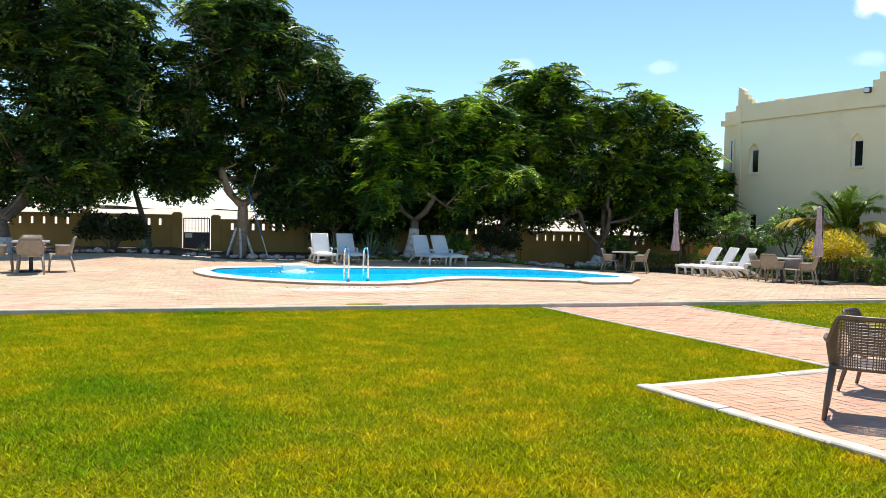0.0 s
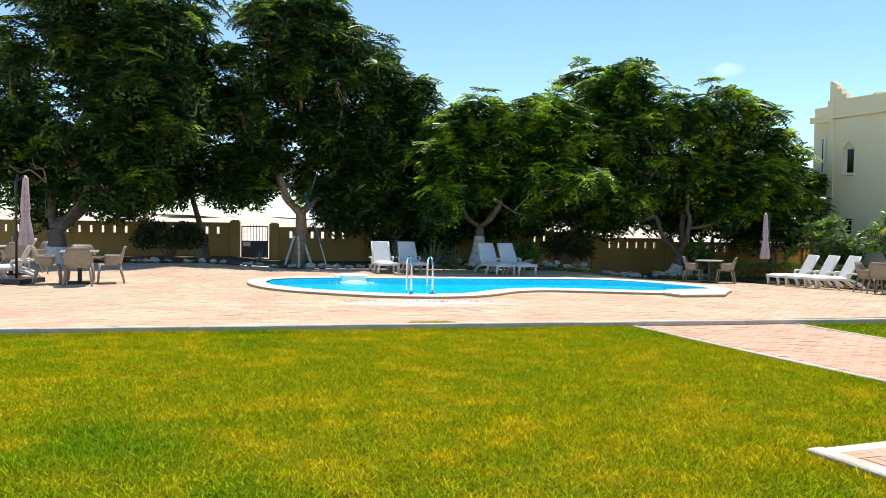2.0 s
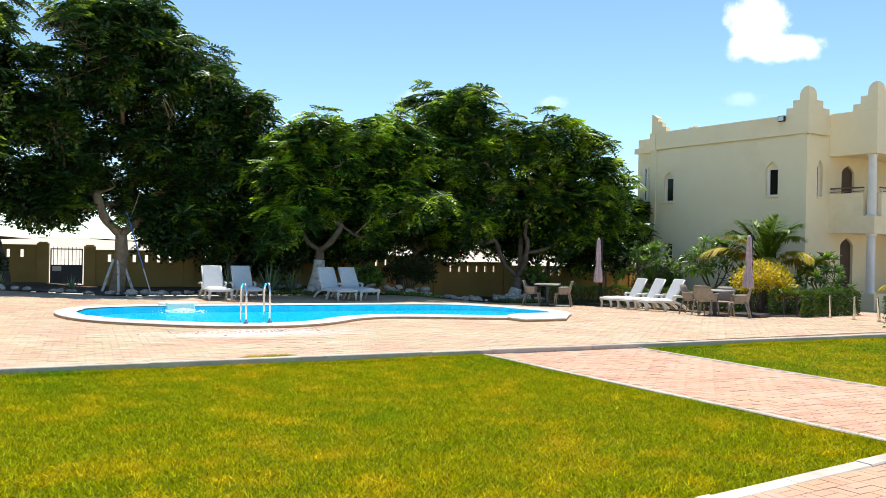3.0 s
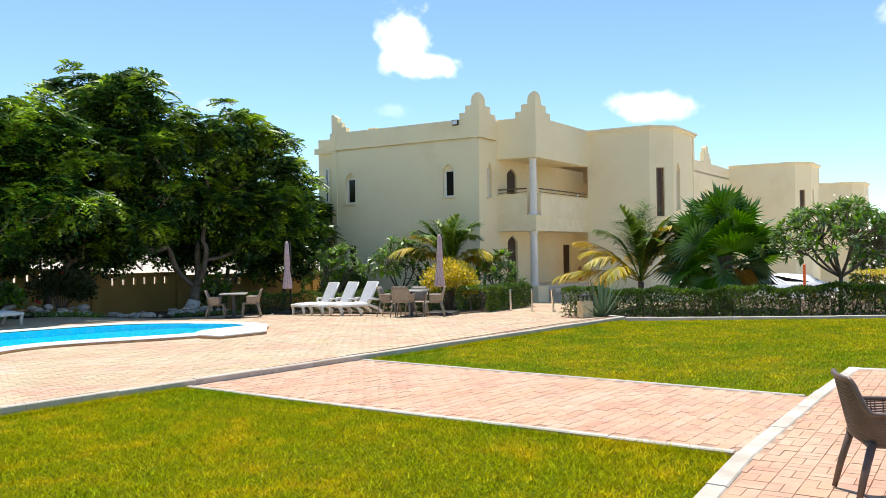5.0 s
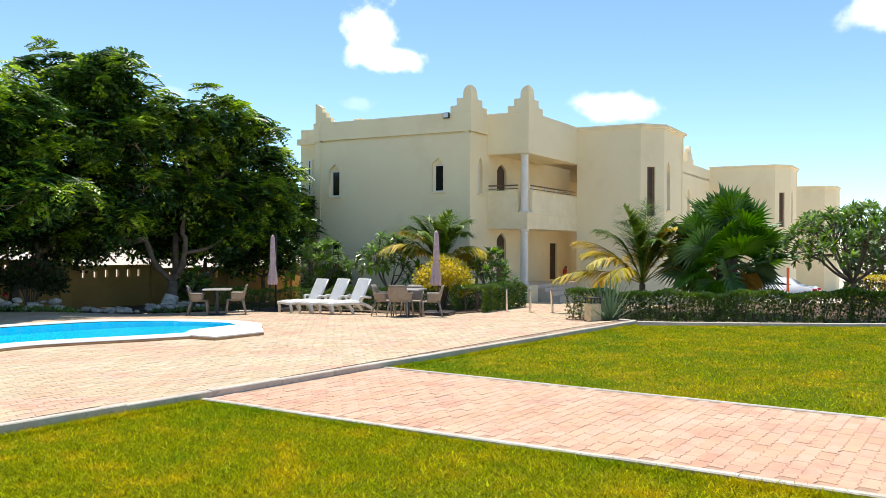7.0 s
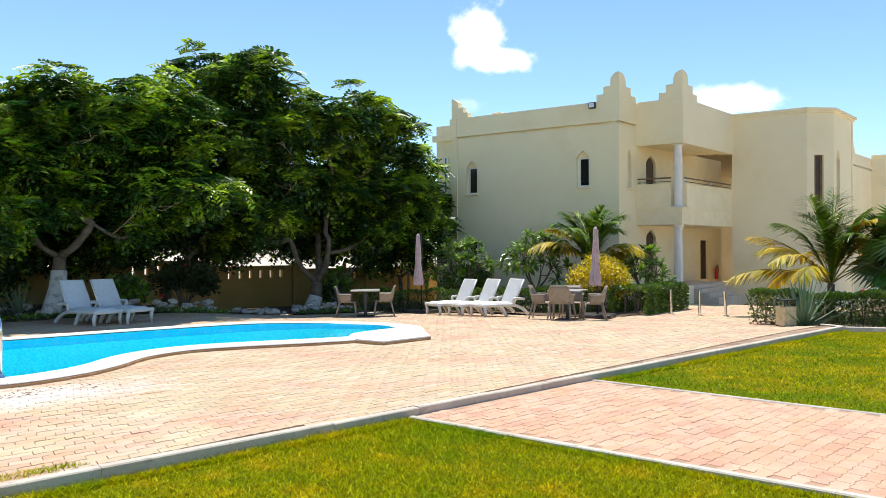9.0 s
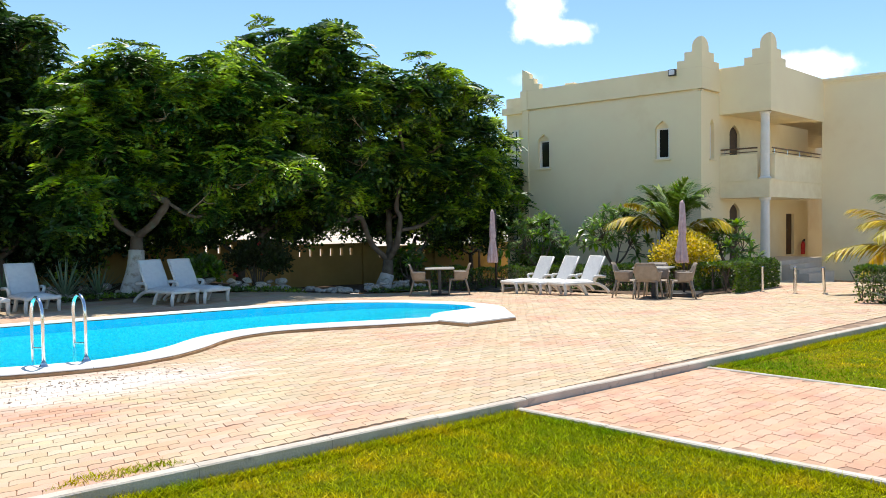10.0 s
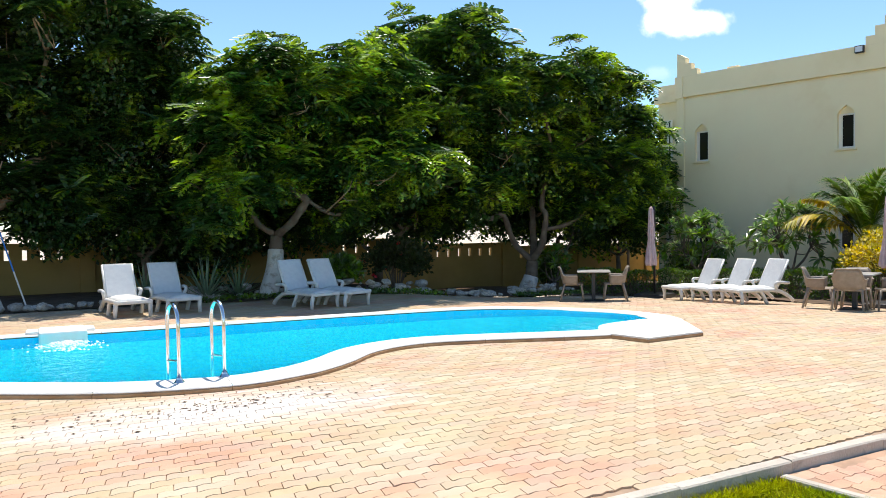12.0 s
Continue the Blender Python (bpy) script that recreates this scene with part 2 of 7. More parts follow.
# leaf tone varies by tuft; contrast deepened to imitate sunlit tufts and shaded gaps
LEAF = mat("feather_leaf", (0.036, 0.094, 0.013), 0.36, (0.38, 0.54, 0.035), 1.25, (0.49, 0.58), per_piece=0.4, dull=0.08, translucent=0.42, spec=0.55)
LEAF_DEEP = mat("dark_feather_leaf", (0.034, 0.082, 0.015), 0.36, (0.27, 0.39, 0.032), 1.25, (0.525, 0.63), per_piece=0.4, dull=0.1, translucent=0.36, spec=0.55)
LEAF_BIG = mat("plumeria_leaf", (0.11, 0.22, 0.035), 0.32, (0.28, 0.40, 0.09), 2.0, per_piece=0.35, translucent=0.36, spec=0.5)
LEAF_HEDGE = mat("hedge_leaf", (0.072, 0.15, 0.014), 0.40, (0.20, 0.31, 0.024), 1.5, per_piece=0.45, translucent=0.16, spec=0.5)
LEAF_YELLOW = mat("yellow_leaf", (0.80, 0.60, 0.015), 0.45, (0.55, 0.48, 0.015), 2.5, per_piece=0.3, translucent=0.45)
LEAF_RED = mat("dark_hibiscus_leaf", (0.03, 0.05, 0.012), 0.5, (0.055, 0.06, 0.015), 2.0, per_piece=0.3, translucent=0.2)
PALM_GREEN = mat("palm_leaflet", (0.11, 0.22, 0.015), 0.45, (0.22, 0.30, 0.02), 1.5, per_piece=0.25, translucent=0.25, spec=0.25)
PALM_YELLOW = mat("yellowing_palm_leaflet", (0.62, 0.42, 0.012), 0.5, (0.40, 0.36, 0.02), 2.0, per_piece=0.25, translucent=0.3, spec=0.2)
PALM_DRY = mat("dry_palm_leaf", (0.36, 0.17, 0.04), 0.8, (0.28, 0.14, 0.05), 3.0, per_piece=0.25)
FAN_GREEN = mat("fan_palm_leaf", (0.06, 0.16, 0.014), 0.34, (0.15, 0.29, 0.03), 1.5, per_piece=0.3, translucent=0.24, spec=0.5)
AGAVE = mat("agave_leaf", (0.17, 0.24, 0.13), 0.5, (0.24, 0.31, 0.17), 3.0, per_piece=0.2)
ROCK = mat("pale_rock", (0.52, 0.45, 0.37), 0.95, (0.66, 0.59, 0.50), 5.0, bump=0.6, bump_scale=20, third=(0.26, 0.22, 0.18), third_scale=3, per_piece=0.25)
FLOWER_RED = mat("red_petal", (0.55, 0.02, 0.03), 0.5)
FLOWER_WHITE = mat("white_petal", (0.80, 0.76, 0.60), 0.6)
RED_PAINT = mat("red_enamel", (0.50, 0.02, 0.015), 0.35)
ORANGE_PAINT = mat("orange_panel", (0.70, 0.12, 0.02), 0.5)
BLUE_POLE = mat("blue_enamel", (0.04, 0.22, 0.62), 0.4)
BEIGE_BIN = mat("beige_panel", (0.70, 0.55, 0.32), 0.6, (0.52, 0.39, 0.21), 5.0)
TAN_STEP = mat("step_stone", (0.66, 0.53, 0.40), 0.8, (0.72, 0.59, 0.46), 3.0)
CAR_WHITE = mat("white_car_paint", (0.78, 0.79, 0.80), 0.25, coat=1.0, spec=0.6)
RUBBER = mat("black_rubber", (0.018, 0.018, 0.018), 0.8)
LAMP_GLASS = mat("floodlight_glass", (0.75, 0.76, 0.78), 0.2)

WATER = bpy.data.materials.new("pool_water")
WATER.use_nodes = True
n_, l_ = WATER.node_tree.nodes, WATER.node_tree.links
n_.remove(n_["Principled BSDF"])
tp = n_.new("ShaderNodeBsdfTransparent"); tp.inputs[0].default_value = (0.80, 1.0, 1.0, 1)
gl = n_.new("ShaderNodeBsdfGlossy"); gl.inputs['Roughness'].default_value = 0.03
fz = n_.new("ShaderNodeFresnel"); fz.inputs['IOR'].default_value = 1.33
tcw = n_.new("ShaderNodeTexCoord")
nw = n_.new("ShaderNodeTexNoise"); nw.inputs['Scale'].default_value = 6.5; nw.inputs['Detail'].default_value = 4
l_.new(tcw.outputs['Object'], nw.inputs['Vector'])
bw = n_.new("ShaderNodeBump"); bw.inputs['Strength'].default_value = 0.9; bw.inputs['Distance'].default_value = 0.05
l_.new(nw.outputs['Fac'], bw.inputs['Height'])
l_.new(bw.outputs[0], gl.inputs['Normal']); l_.new(bw.outputs[0], fz.inputs['Normal'])
mw = n_.new("ShaderNodeMixShader")
fm = n_.new("ShaderNodeMath"); fm.operation = 'MULTIPLY'; fm.inputs[1].default_value = 0.26
l_.new(fz.outputs[0], fm.inputs[0]); l_.new(fm.outputs[0], mw.inputs[0]); l_.new(tp.outputs[0], mw.inputs[1]); l_.new(gl.outputs[0], mw.inputs[2])
l_.new(mw.outputs[0], n_["Material Output"].inputs['Surface'])

# ---- mesh tools ----
rng = np.random.default_rng(7)


def smooth01(v):
    v = min(1.0, max(0.0, v))
    return v * v * (3 - 2 * v)


def lawn_z(x, y):
    return -0.0332 * min(max(y, -30), 0)


def deck_z(x, y):
    """Height of the pool terrace: it falls from the kerb, levels out round the pool and drops towards the villa."""
    return (0.10 + 0.05 * smooth01(y / 4) - 0.0332 * y + 0.0332 * max(0, y - 5) * smooth01((8 - x) / 5) + 0.15 * smooth01((-5 - x) / 4) * smooth01((y - 1) / 4)
            - 0.15 * smooth01((x - 8.5) / 4) * smooth01(y / 2))


def finish(name, bm, material, parent=None, label="", smooth=False):
    me = bpy.data.meshes.new(name)
    bmesh.ops.recalc_face_normals(bm, faces=bm.faces[:])
    bm.to_mesh(me)
    bm.free()
    me.materials.append(material)
    if smooth:
        me.polygons.foreach_set("use_smooth", [True] * len(me.polygons))
    ob = new(name, me)
    if parent is not None:
        ob.parent = parent
    if label:
        ob["label"] = label
    return ob


def part(name, bm, material, parent, label="", smooth=False):
    return finish(name, bm, material, parent, label, smooth)


def array_mesh(name, verts, faces, material, parent=None, label="", smooth=False):
    """One object from arrays of corners and of faces that all have as many sides."""
    me = bpy.data.meshes.new(name)
    verts, faces = np.asarray(verts, np.float32), np.asarray(faces, np.int32)
    k = faces.shape[1]
    me.vertices.add(len(verts)); me.vertices.foreach_set("co", verts.ravel())
    me.loops.add(faces.size); me.loops.foreach_set("vertex_index", faces.ravel())
    me.polygons.add(len(faces))
    me.polygons.foreach_set("loop_start", np.arange(0, faces.size, k, dtype=np.int32))
    me.polygons.foreach_set("loop_total", np.full(len(faces), k, np.int32))
    me.update(calc_edges=True)
    me.materials.append(material)
    me.polygons.foreach_set("use_smooth", [bool(smooth)] * len(faces))
    ob = new(name, me)
    if parent is not None:
        ob.parent = parent
    if label:
        ob["label"] = label
    return ob


def thing(name, m, label, category, group=""):
    ob = new(name)
    ob.empty_display_size = 0.2
    ob.matrix_basis = m
    return tagged(ob, label, category, group)


def box(bm, x0, x1, y0, y1, z0, z1, bevel=0.0, m=None):
    r = bmesh.ops.create_cube(bm, size=1.0)
    vs = r['verts']
    for v in vs:
        v.co = Vector((x0 + (v.co.x + 0.5) * (x1 - x0), y0 + (v.co.y + 0.5) * (y1 - y0), z0 + (v.co.z + 0.5) * (z1 - z0)))
    if bevel:
        es = {e for v in vs for e in v.link_edges}
        g = bmesh.ops.bevel(bm, geom=list(es), offset=bevel, segments=2, affect='EDGES', profile=0.5)
        vs = list({v for f in g['faces'] for v in f.verts} | {v for v in vs if v.is_valid})
    if m is not None:
        for v in vs:
            v.co = m @ v.co
    return vs


def prism(bm, poly, z0, z1):
    """Upright prism over a plan outline; z0 and z1 are heights or functions of x and y."""
    h = [(z if callable(z) else (lambda x, y, c=z: c)) for z in (z0, z1)]
    lo = [bm.verts.new((x, y, h[0](x, y))) for x, y in poly]
    hi = [bm.verts.new((x, y, h[1](x, y))) for x, y in poly]
    n = len(poly)
    bm.faces.new(lo[::-1]); bm.faces.new(hi)
    for i in range(n):
        bm.faces.new((lo[i], lo[(i + 1) % n], hi[(i + 1) % n], hi[i]))


def tube(bm, pts, radii, seg=8, cap=True):
    """A round rod through points, with a radius at each."""
    pts = [Vector(p) for p in pts]
    if not hasattr(radii, '__len__'):
        radii = [radii] * len(pts)
    rings, ref = [], None
    for i, p in enumerate(pts):
        d = (pts[min(i + 1, len(pts) - 1)] - pts[max(i - 1, 0)]).normalized()
        if ref is None:
            ref = d.orthogonal().normalized()
        ref = (ref - d * ref.dot(d)).normalized()
        o = d.cross(ref)
        rings.append([bm.verts.new(p + (ref * math.cos(a) + o * math.sin(a)) * radii[i]) for a in (2 * math.pi * k / seg for k in range(seg))])
    for a, b in zip(rings, rings[1:]):
        for k in range(seg):
            bm.faces.new((a[k], a[(k + 1) % seg], b[(k + 1) % seg], b[k]))
    if cap:
        bm.faces.new(rings[0][::-1]); bm.faces.new(rings[-1])


def lathe(bm, profile, seg=20, centre=(0, 0)):
    """A turned body from (radius, height) pairs."""
    rings = [[bm.verts.new((centre[0] + r * math.cos(2 * math.pi * k / seg), centre[1] + r * math.sin(2 * math.pi * k / seg), z)) for k in range(seg)]
             for r, z in profile]
    for a, b in zip(rings, rings[1:]):
        for k in range(seg):
            bm.faces.new((a[k], a[(k + 1) % seg], b[(k + 1) % seg], b[k]))
    bm.faces.new(rings[0][::-1]); bm.faces.new(rings[-1])


def catmull(pts, per=8, closed=False):
    """A smooth line through control points."""
    P = [Vector((*p, 0)[:3]) for p in pts]
    n, out = len(P), []
    for i in range(n if closed else n - 1):
        g = lambda k: P[k % n] if closed else P[min(max(k, 0), n - 1)]
        a, b, c, d = g(i - 1), g(i), g(i + 1), g(i + 2)
        for j in range(per):
            t = j / per
            out.append(0.5 * ((2 * b) + (c - a) * t + (2 * a - 5 * b + 4 * c - d) * t * t + (3 * b - a - 3 * c + d) * t ** 3))
    if not closed:
        out.append(P[-1])
    return out


def inside(x, y, poly):
    r, j = False, len(poly) - 1
    for i in range(len(poly)):
        if (poly[i][1] > y) != (poly[j][1] > y) and x < (poly[j][0] - poly[i][0]) * (y - poly[i][1]) / (poly[j][1] - poly[i][1]) + poly[i][0]:
            r = not r
        j = i
    return r


def inside_many(X, Y, poly):
    r = np.zeros(X.shape, bool)
    j = len(poly) - 1
    for i in range(len(poly)):
        xi, yi, xj, yj = poly[i][0], poly[i][1], poly[j][0], poly[j][1]
        if yi != yj:
            r ^= ((yi > Y) != (yj > Y)) & (X < (xj - xi) * (Y - yi) / (yj - yi) + xi)
        j = i
    return r


def scatter(template_v, template_f, mats):
    """Copies of one small mesh under many 4 x 4 matrices, as arrays."""
    tv = np.c_[np.asarray(template_v, float), np.ones(len(template_v))]
    mats = np.asarray(mats)
    V = np.einsum('nij,kj->nki', mats, tv)[:, :, :3].reshape(-1, 3)
    F = (np.asarray(template_f)[None] + (np.arange(len(mats)) * len(tv))[:, None, None]).reshape(-1, len(template_f[0]))
    return V, F


def frames_along(P, D, up_hint, S):
    """Matrices whose y axis runs along D, z near up_hint, at P, of size S."""
    D = D / np.linalg.norm(D, axis=1, keepdims=True)
    X = np.cross(D, up_hint); X /= np.linalg.norm(X, axis=1, keepdims=True) + 1e-9
    Z = np.cross(X, D)
    M = np.zeros((len(P), 4, 4))
    M[:, :3, 0], M[:, :3, 1], M[:, :3, 2], M[:, :3, 3], M[:, 3, 3] = X * S[:, None], D * S[:, None], Z * S[:, None], P, 1
    return M

# ---- ground ----
def grid_sheet(name, xs, ys, fz, material, keep=None, label=""):
    X, Y = np.meshgrid(xs, ys)
    Z = np.vectorize(fz)(X, Y)
    V = np.stack([X, Y, Z], -1).reshape(-1, 3)
    nx = len(xs)
    I, J = np.meshgrid(np.arange(nx - 1), np.arange(len(ys) - 1))
    a = (J * nx + I).ravel()
    F = np.stack([a, a + 1, a + nx + 1, a + nx], 1)
    if keep is not None:
        cx, cy = V[F][:, :, 0].mean(1), V[F][:, :, 1].mean(1)
        F = F[keep(cx, cy)]
        used = np.unique(F)
        back = np.zeros(len(V), int); back[used] = np.arange(len(used))
        V, F = V[used], back[F]
    ob = array_mesh(name, V, F, material, smooth=True)
    return tagged(ob, label, "ground", kind="structure")


far = [-4000, -1500, -600, -250, -120, -60]
xs = far + list(np.arange(-36, 90, 2.0)) + [120, 250, 600, 1500, 4000]
ys = far + list(np.arange(-36, 40, 1.0)) + [60, 120, 250, 600, 1500, 4000]


def ground_z(x, y):
    if -8.5 < x < 8.5 and 3.5 < y < 11.5:
        return -1.9
    if y < 0:
        return lawn_z(x, max(y, -30)) - 0.16 - (0.95 * smooth01((x - 24) / 7) + 0.9 * smooth01((x - 40) / 14))
    base = min(deck_z(x, min(y, 21)), 0.6) - 0.35 - 0.6 * smooth01((x - 24) / 7) - 0.9 * smooth01((x - 40) / 14)
    return base if y < 22 else base - 0.25 * smooth01((y - 22) / 30)


grid_sheet("ground", xs, ys, ground_z, SAND, None, "pale sandy desert ground running to the horizon")

# plan outlines
PATIO = [(-2.15, -7.18), (0.34, -6.775), (3.18, -6.49), (5.0, -6.34), (6.2, -20), (-0.5, -20)]
PATH_L, PATH_R = ((0.0, 0.0), (0.34, -6.77)), ((3.0, 0.0), (2.84, -6.52))
PATHWAY = [PATH_L[0], PATH_L[1], PATH_R[1], PATH_R[0]]
LAWN_MAIN = [(-24, -0.02), (0.0, -0.02), (0.34, -6.78), (-2.15, -7.18), (-0.5, -20), (-24, -20)]
LAWN_SIDE = [(3.0, -0.02), (11.2, -0.02), (13.4, -5.9), (15.4, -13.5), (17.0, -20), (6.25, -20), (5.0, -6.34), (2.84, -6.52)]
DECK = [(-22, 0.1), (11.2, 0.1), (11.7, 1.5), (13.2, 2.4), (15.5, 2.3), (18.6, 2.0), (19.2, 9.0), (13.0, 6.2), (12.0, 7.0), (11.9, 11.6),
        (9.6, 13.0), (7.5, 14.0), (3.4, 14.4), (-4.5, 14.6), (-8.0, 15.3), (-22, 15.6)]
POOL_OUT = [(p.x, p.y) for p in catmull([(-6.55, 8.0), (-6.1, 6.85), (-5.0, 5.95), (-3.7, 5.12), (-2.4, 4.7), (-1.55, 4.9), (-0.85, 5.35), (-0.2, 5.95),
                                         (0.6, 6.2), (1.5, 6.0), (2.6, 5.6), (3.6, 5.35), (4.8, 5.5), (5.6, 6.2), (6.0, 7.2), (5.9, 8.2),
                                         (5.25, 9.1), (4.2, 9.65), (2.9, 9.95), (0.8, 10.15), (-1.25, 10.25), (-3.2, 10.35), (-4.6, 10.5),
                                         (-5.7, 10.1), (-6.35, 9.2)], 5, True)]


def offset_in(poly, width):
    """The outline moved inwards by a width that may differ from point to point."""
    out, n = [], len(poly)
    for i, (x, y) in enumerate(poly):
        a, b = poly[i - 1], poly[(i + 1) % n]
        d = Vector((b[0] - a[0], b[1] - a[1])).normalized()
        w = width(x, y)
        out.append((x - d.y * w, y + d.x * w))
    return out


POOL_IN = offset_in(POOL_OUT, lambda x, y: 0.5 if y < 7 else (0.34 if y > 9 else 0.42))
POOL_MID = offset_in(POOL_OUT, lambda x, y: 0.16)
WATER_Z = -0.045

# lawn turf under the blades
for nm, poly in (("lawn", LAWN_MAIN), ("lawn_side", LAWN_SIDE)):
    bx, by = [p[0] for p in poly], [p[1] for p in poly]
    bm = bmesh.new()
    prism(bm, poly, lambda x, y: lawn_z(x, y) - 0.14, lawn_z)
    ob = finish(nm, bm, TURF)
    tagged(ob, "sunlit mown lawn, green with yellow patches", "lawn", kind="structure")

# terrace bed under the pavers, with the hole for the pool
grid_sheet("terrace", np.arange(-22, 20, 0.2), np.arange(0.1, 16, 0.2), lambda x, y: deck_z(x, y) - 0.012, JOINT,
           lambda x, y: inside_many(x, y, DECK) & ~inside_many(x, y, POOL_MID), "joint sand bed under the pool terrace pavers")
# planting beds
BED = [(-22, 15.5), (-8.0, 15.2), (-4.5, 14.5), (3.4, 14.3), (7.5, 13.9), (9.6, 12.9), (11.8, 11.5), (12.0, 7.0), (13.0, 6.2), (15.6, 6.6),
       (18.2, 9.9), (16.6, 17), (17.5, 19.4), (-22, 19.4)]
grid_sheet("planting_bed", np.arange(-22, 19, 0.4), np.arange(5, 19.6, 0.4),
           lambda x, y: deck_z(x, min(y, 21)) + 0.03 + 0.05 * noise.noise((x * 0.7, y * 0.7, 0)), SOIL,
           lambda x, y: inside_many(x, y, BED), "dark soil of the planting bed along the wall")
BED_SIDE = [(11.45, 0.5), (11.7, 1.5), (13.2, 2.4), (15.5, 2.2), (23, 3), (24, -14), (15.5, -13.5), (13.5, -5.9)]
grid_sheet("planting_bed_side", np.arange(11, 25, 0.4), np.arange(-14, 3.2, 0.4),
           lambda x, y: lawn_z(x, y) - 0.03 - 0.1 * smooth01((x - 8.5) / 4), SOIL,
           lambda x, y: inside_many(x, y, BED_SIDE), "dark soil bed under the side hedge")


# ---- pavers, bricks and kerbs: helpers (laid at the end of the file) ----
def piece_mesh(outline, z_top, depth, bevel):
    """A flat stone: its top a little smaller than its foot."""
    n = len(outline)
    cx, cy = sum(p[0] for p in outline) / n, sum(p[1] for p in outline) / n
    k = 1 - bevel
    V = [(cx + (x - cx) * k, cy + (y - cy) * k, z_top) for x, y in outline] + [(x, y, z_top - 0.004) for x, y in outline] \
        + [(x, y, z_top - depth) for x, y in outline]
    F = []
    for r in (0, 1):
        for i in range(n):
            j = (i + 1) % n
            F.append((r * n + i, (r + 1) * n + i, (r + 1) * n + j, r * n + j))
    return V, F, tuple(range(n))


# ---- pool ----
pool = thing("swimming_pool", pose(0, 0, 0), "kidney-shaped blue swimming pool with white coping, full of clear water", "pool")
bm = bmesh.new()
n = len(POOL_IN)
top = [bm.verts.new((x, y, deck_z(x, y) + 0.02)) for x, y in POOL_IN]
rim = [bm.verts.new((x, y, deck_z(x, y) + 0.01)) for x, y in POOL_IN]
low = [bm.verts.new((x, y, -0.95)) for x, y in POOL_IN]
for A, B in ((rim, low),):
    for i in range(n):
        bm.faces.new((A[i], A[(i + 1) % n], B[(i + 1) % n], B[i]))
bm.faces.new(low)
for v in top:
    bm.verts.remove(v)
bmesh.ops.triangulate(bm, faces=[f for f in bm.faces if len(f.verts) > 4])
part("basin", bm, POOL_BLUE, pool, "light blue pool lining")
bm = bmesh.new()
vs = [bm.verts.new((x, y, WATER_Z)) for x, y in POOL_IN]
bm.faces.new(vs)
bmesh.ops.triangulate(bm, faces=bm.faces[:])
wat = part("water", bm, WATER, pool, "clear rippling blue pool water")
wat.visible_shadow = False
# waterline tiles, one by one
peri = [0.0]
for i in range(n):
    a, b = POOL_IN[i], POOL_IN[(i + 1) % n]
    peri.append(peri[-1] + math.hypot(b[0] - a[0], b[1] - a[1]))


def along(poly, lengths, s):
    s = s % lengths[-1]
    i = int(np.searchsorted(lengths, s, side='right')) - 1
    i = min(i, len(poly) - 1)
    a, b = poly[i], poly[(i + 1) % len(poly)]
    f = (s - lengths[i]) / max(lengths[i + 1] - lengths[i], 1e-6)
    return a[0] + (b[0] - a[0]) * f, a[1] + (b[1] - a[1]) * f


V, F, count = [], [], int(peri[-1] / 0.16)
for i in range(count):
    p, q = along(POOL_IN, peri, i * peri[-1] / count + 0.0004), along(POOL_IN, peri, (i + 1) * peri[-1] / count - 0.0004)
    d = Vector((q[0] - p[0], q[1] - p[1])).normalized()
    nx, ny = -d.y * 0.006, d.x * 0.006
    zt = deck_z(*p) + 0.03
    b0 = len(V)
    for x, y in ((p[0], p[1]), (q[0], q[1]), (q[0] + nx, q[1] + ny), (p[0] + nx, p[1] + ny)):
        V += [(x, y, zt), (x, y, WATER_Z - 0.1)]
    for a, b in ((0, 1), (1, 2), (2, 3), (3, 0)):
        F.append((b0 + 2 * a, b0 + 2 * b, b0 + 2 * b + 1, b0 + 2 * a + 1))
tiles = array_mesh("waterline_tiles", V, F, POOL_TILE, pool, "band of blue glazed waterline tiles")
tagged(tiles, kind="stuff")
# coping stones
per_stone = 5
for i in range(0, n, per_stone):
    ids = [(i + k) % n for k in range(per_stone + 1)]
    for nm, mt, lab, z0, z1, grow in (("coping_stone", COPING, "white coping slab", 0.046, 0.066, 0.0), ("coping_edge", COPING_EDGE, "tan mortar edge", -0.03, 0.044, 0.008)):
        bm = bmesh.new()
        ring = []
        for j, k in enumerate(ids):
            o, q = Vector(POOL_OUT[k]), Vector(POOL_IN[k])
            if j in (0, per_stone):
                e = Vector(POOL_OUT[ids[1 if j == 0 else per_stone - 1]]) - o
                o, q = o + e * 0.012, q + e * 0.012
            dd = (q - o).normalized()
            o, q = o - dd * grow, q + dd * (0.02 if nm == "coping_stone" else -0.03)
            z = deck_z(*POOL_OUT[k])
            zq = z
            prof = [(o, z + z0), (o, z + z1 - 0.012), (o + dd * 0.012, z + z1), (q - dd * 0.015, zq + z1), (q, zq + z1 - 0.015), (q, zq + z0)]
            ring.append([bm.verts.new((p.x, p.y, zz)) for p, zz in prof])
        for a, b in zip(ring, ring[1:]):
            for k in range(6):
                bm.faces.new((a[k], a[(k + 1) % 6], b[(k + 1) % 6], b[k]))
        bm.faces.new(ring[0][::-1]); bm.faces.new(ring[-1])
        part(nm, bm, mt, pool, lab, smooth=False)
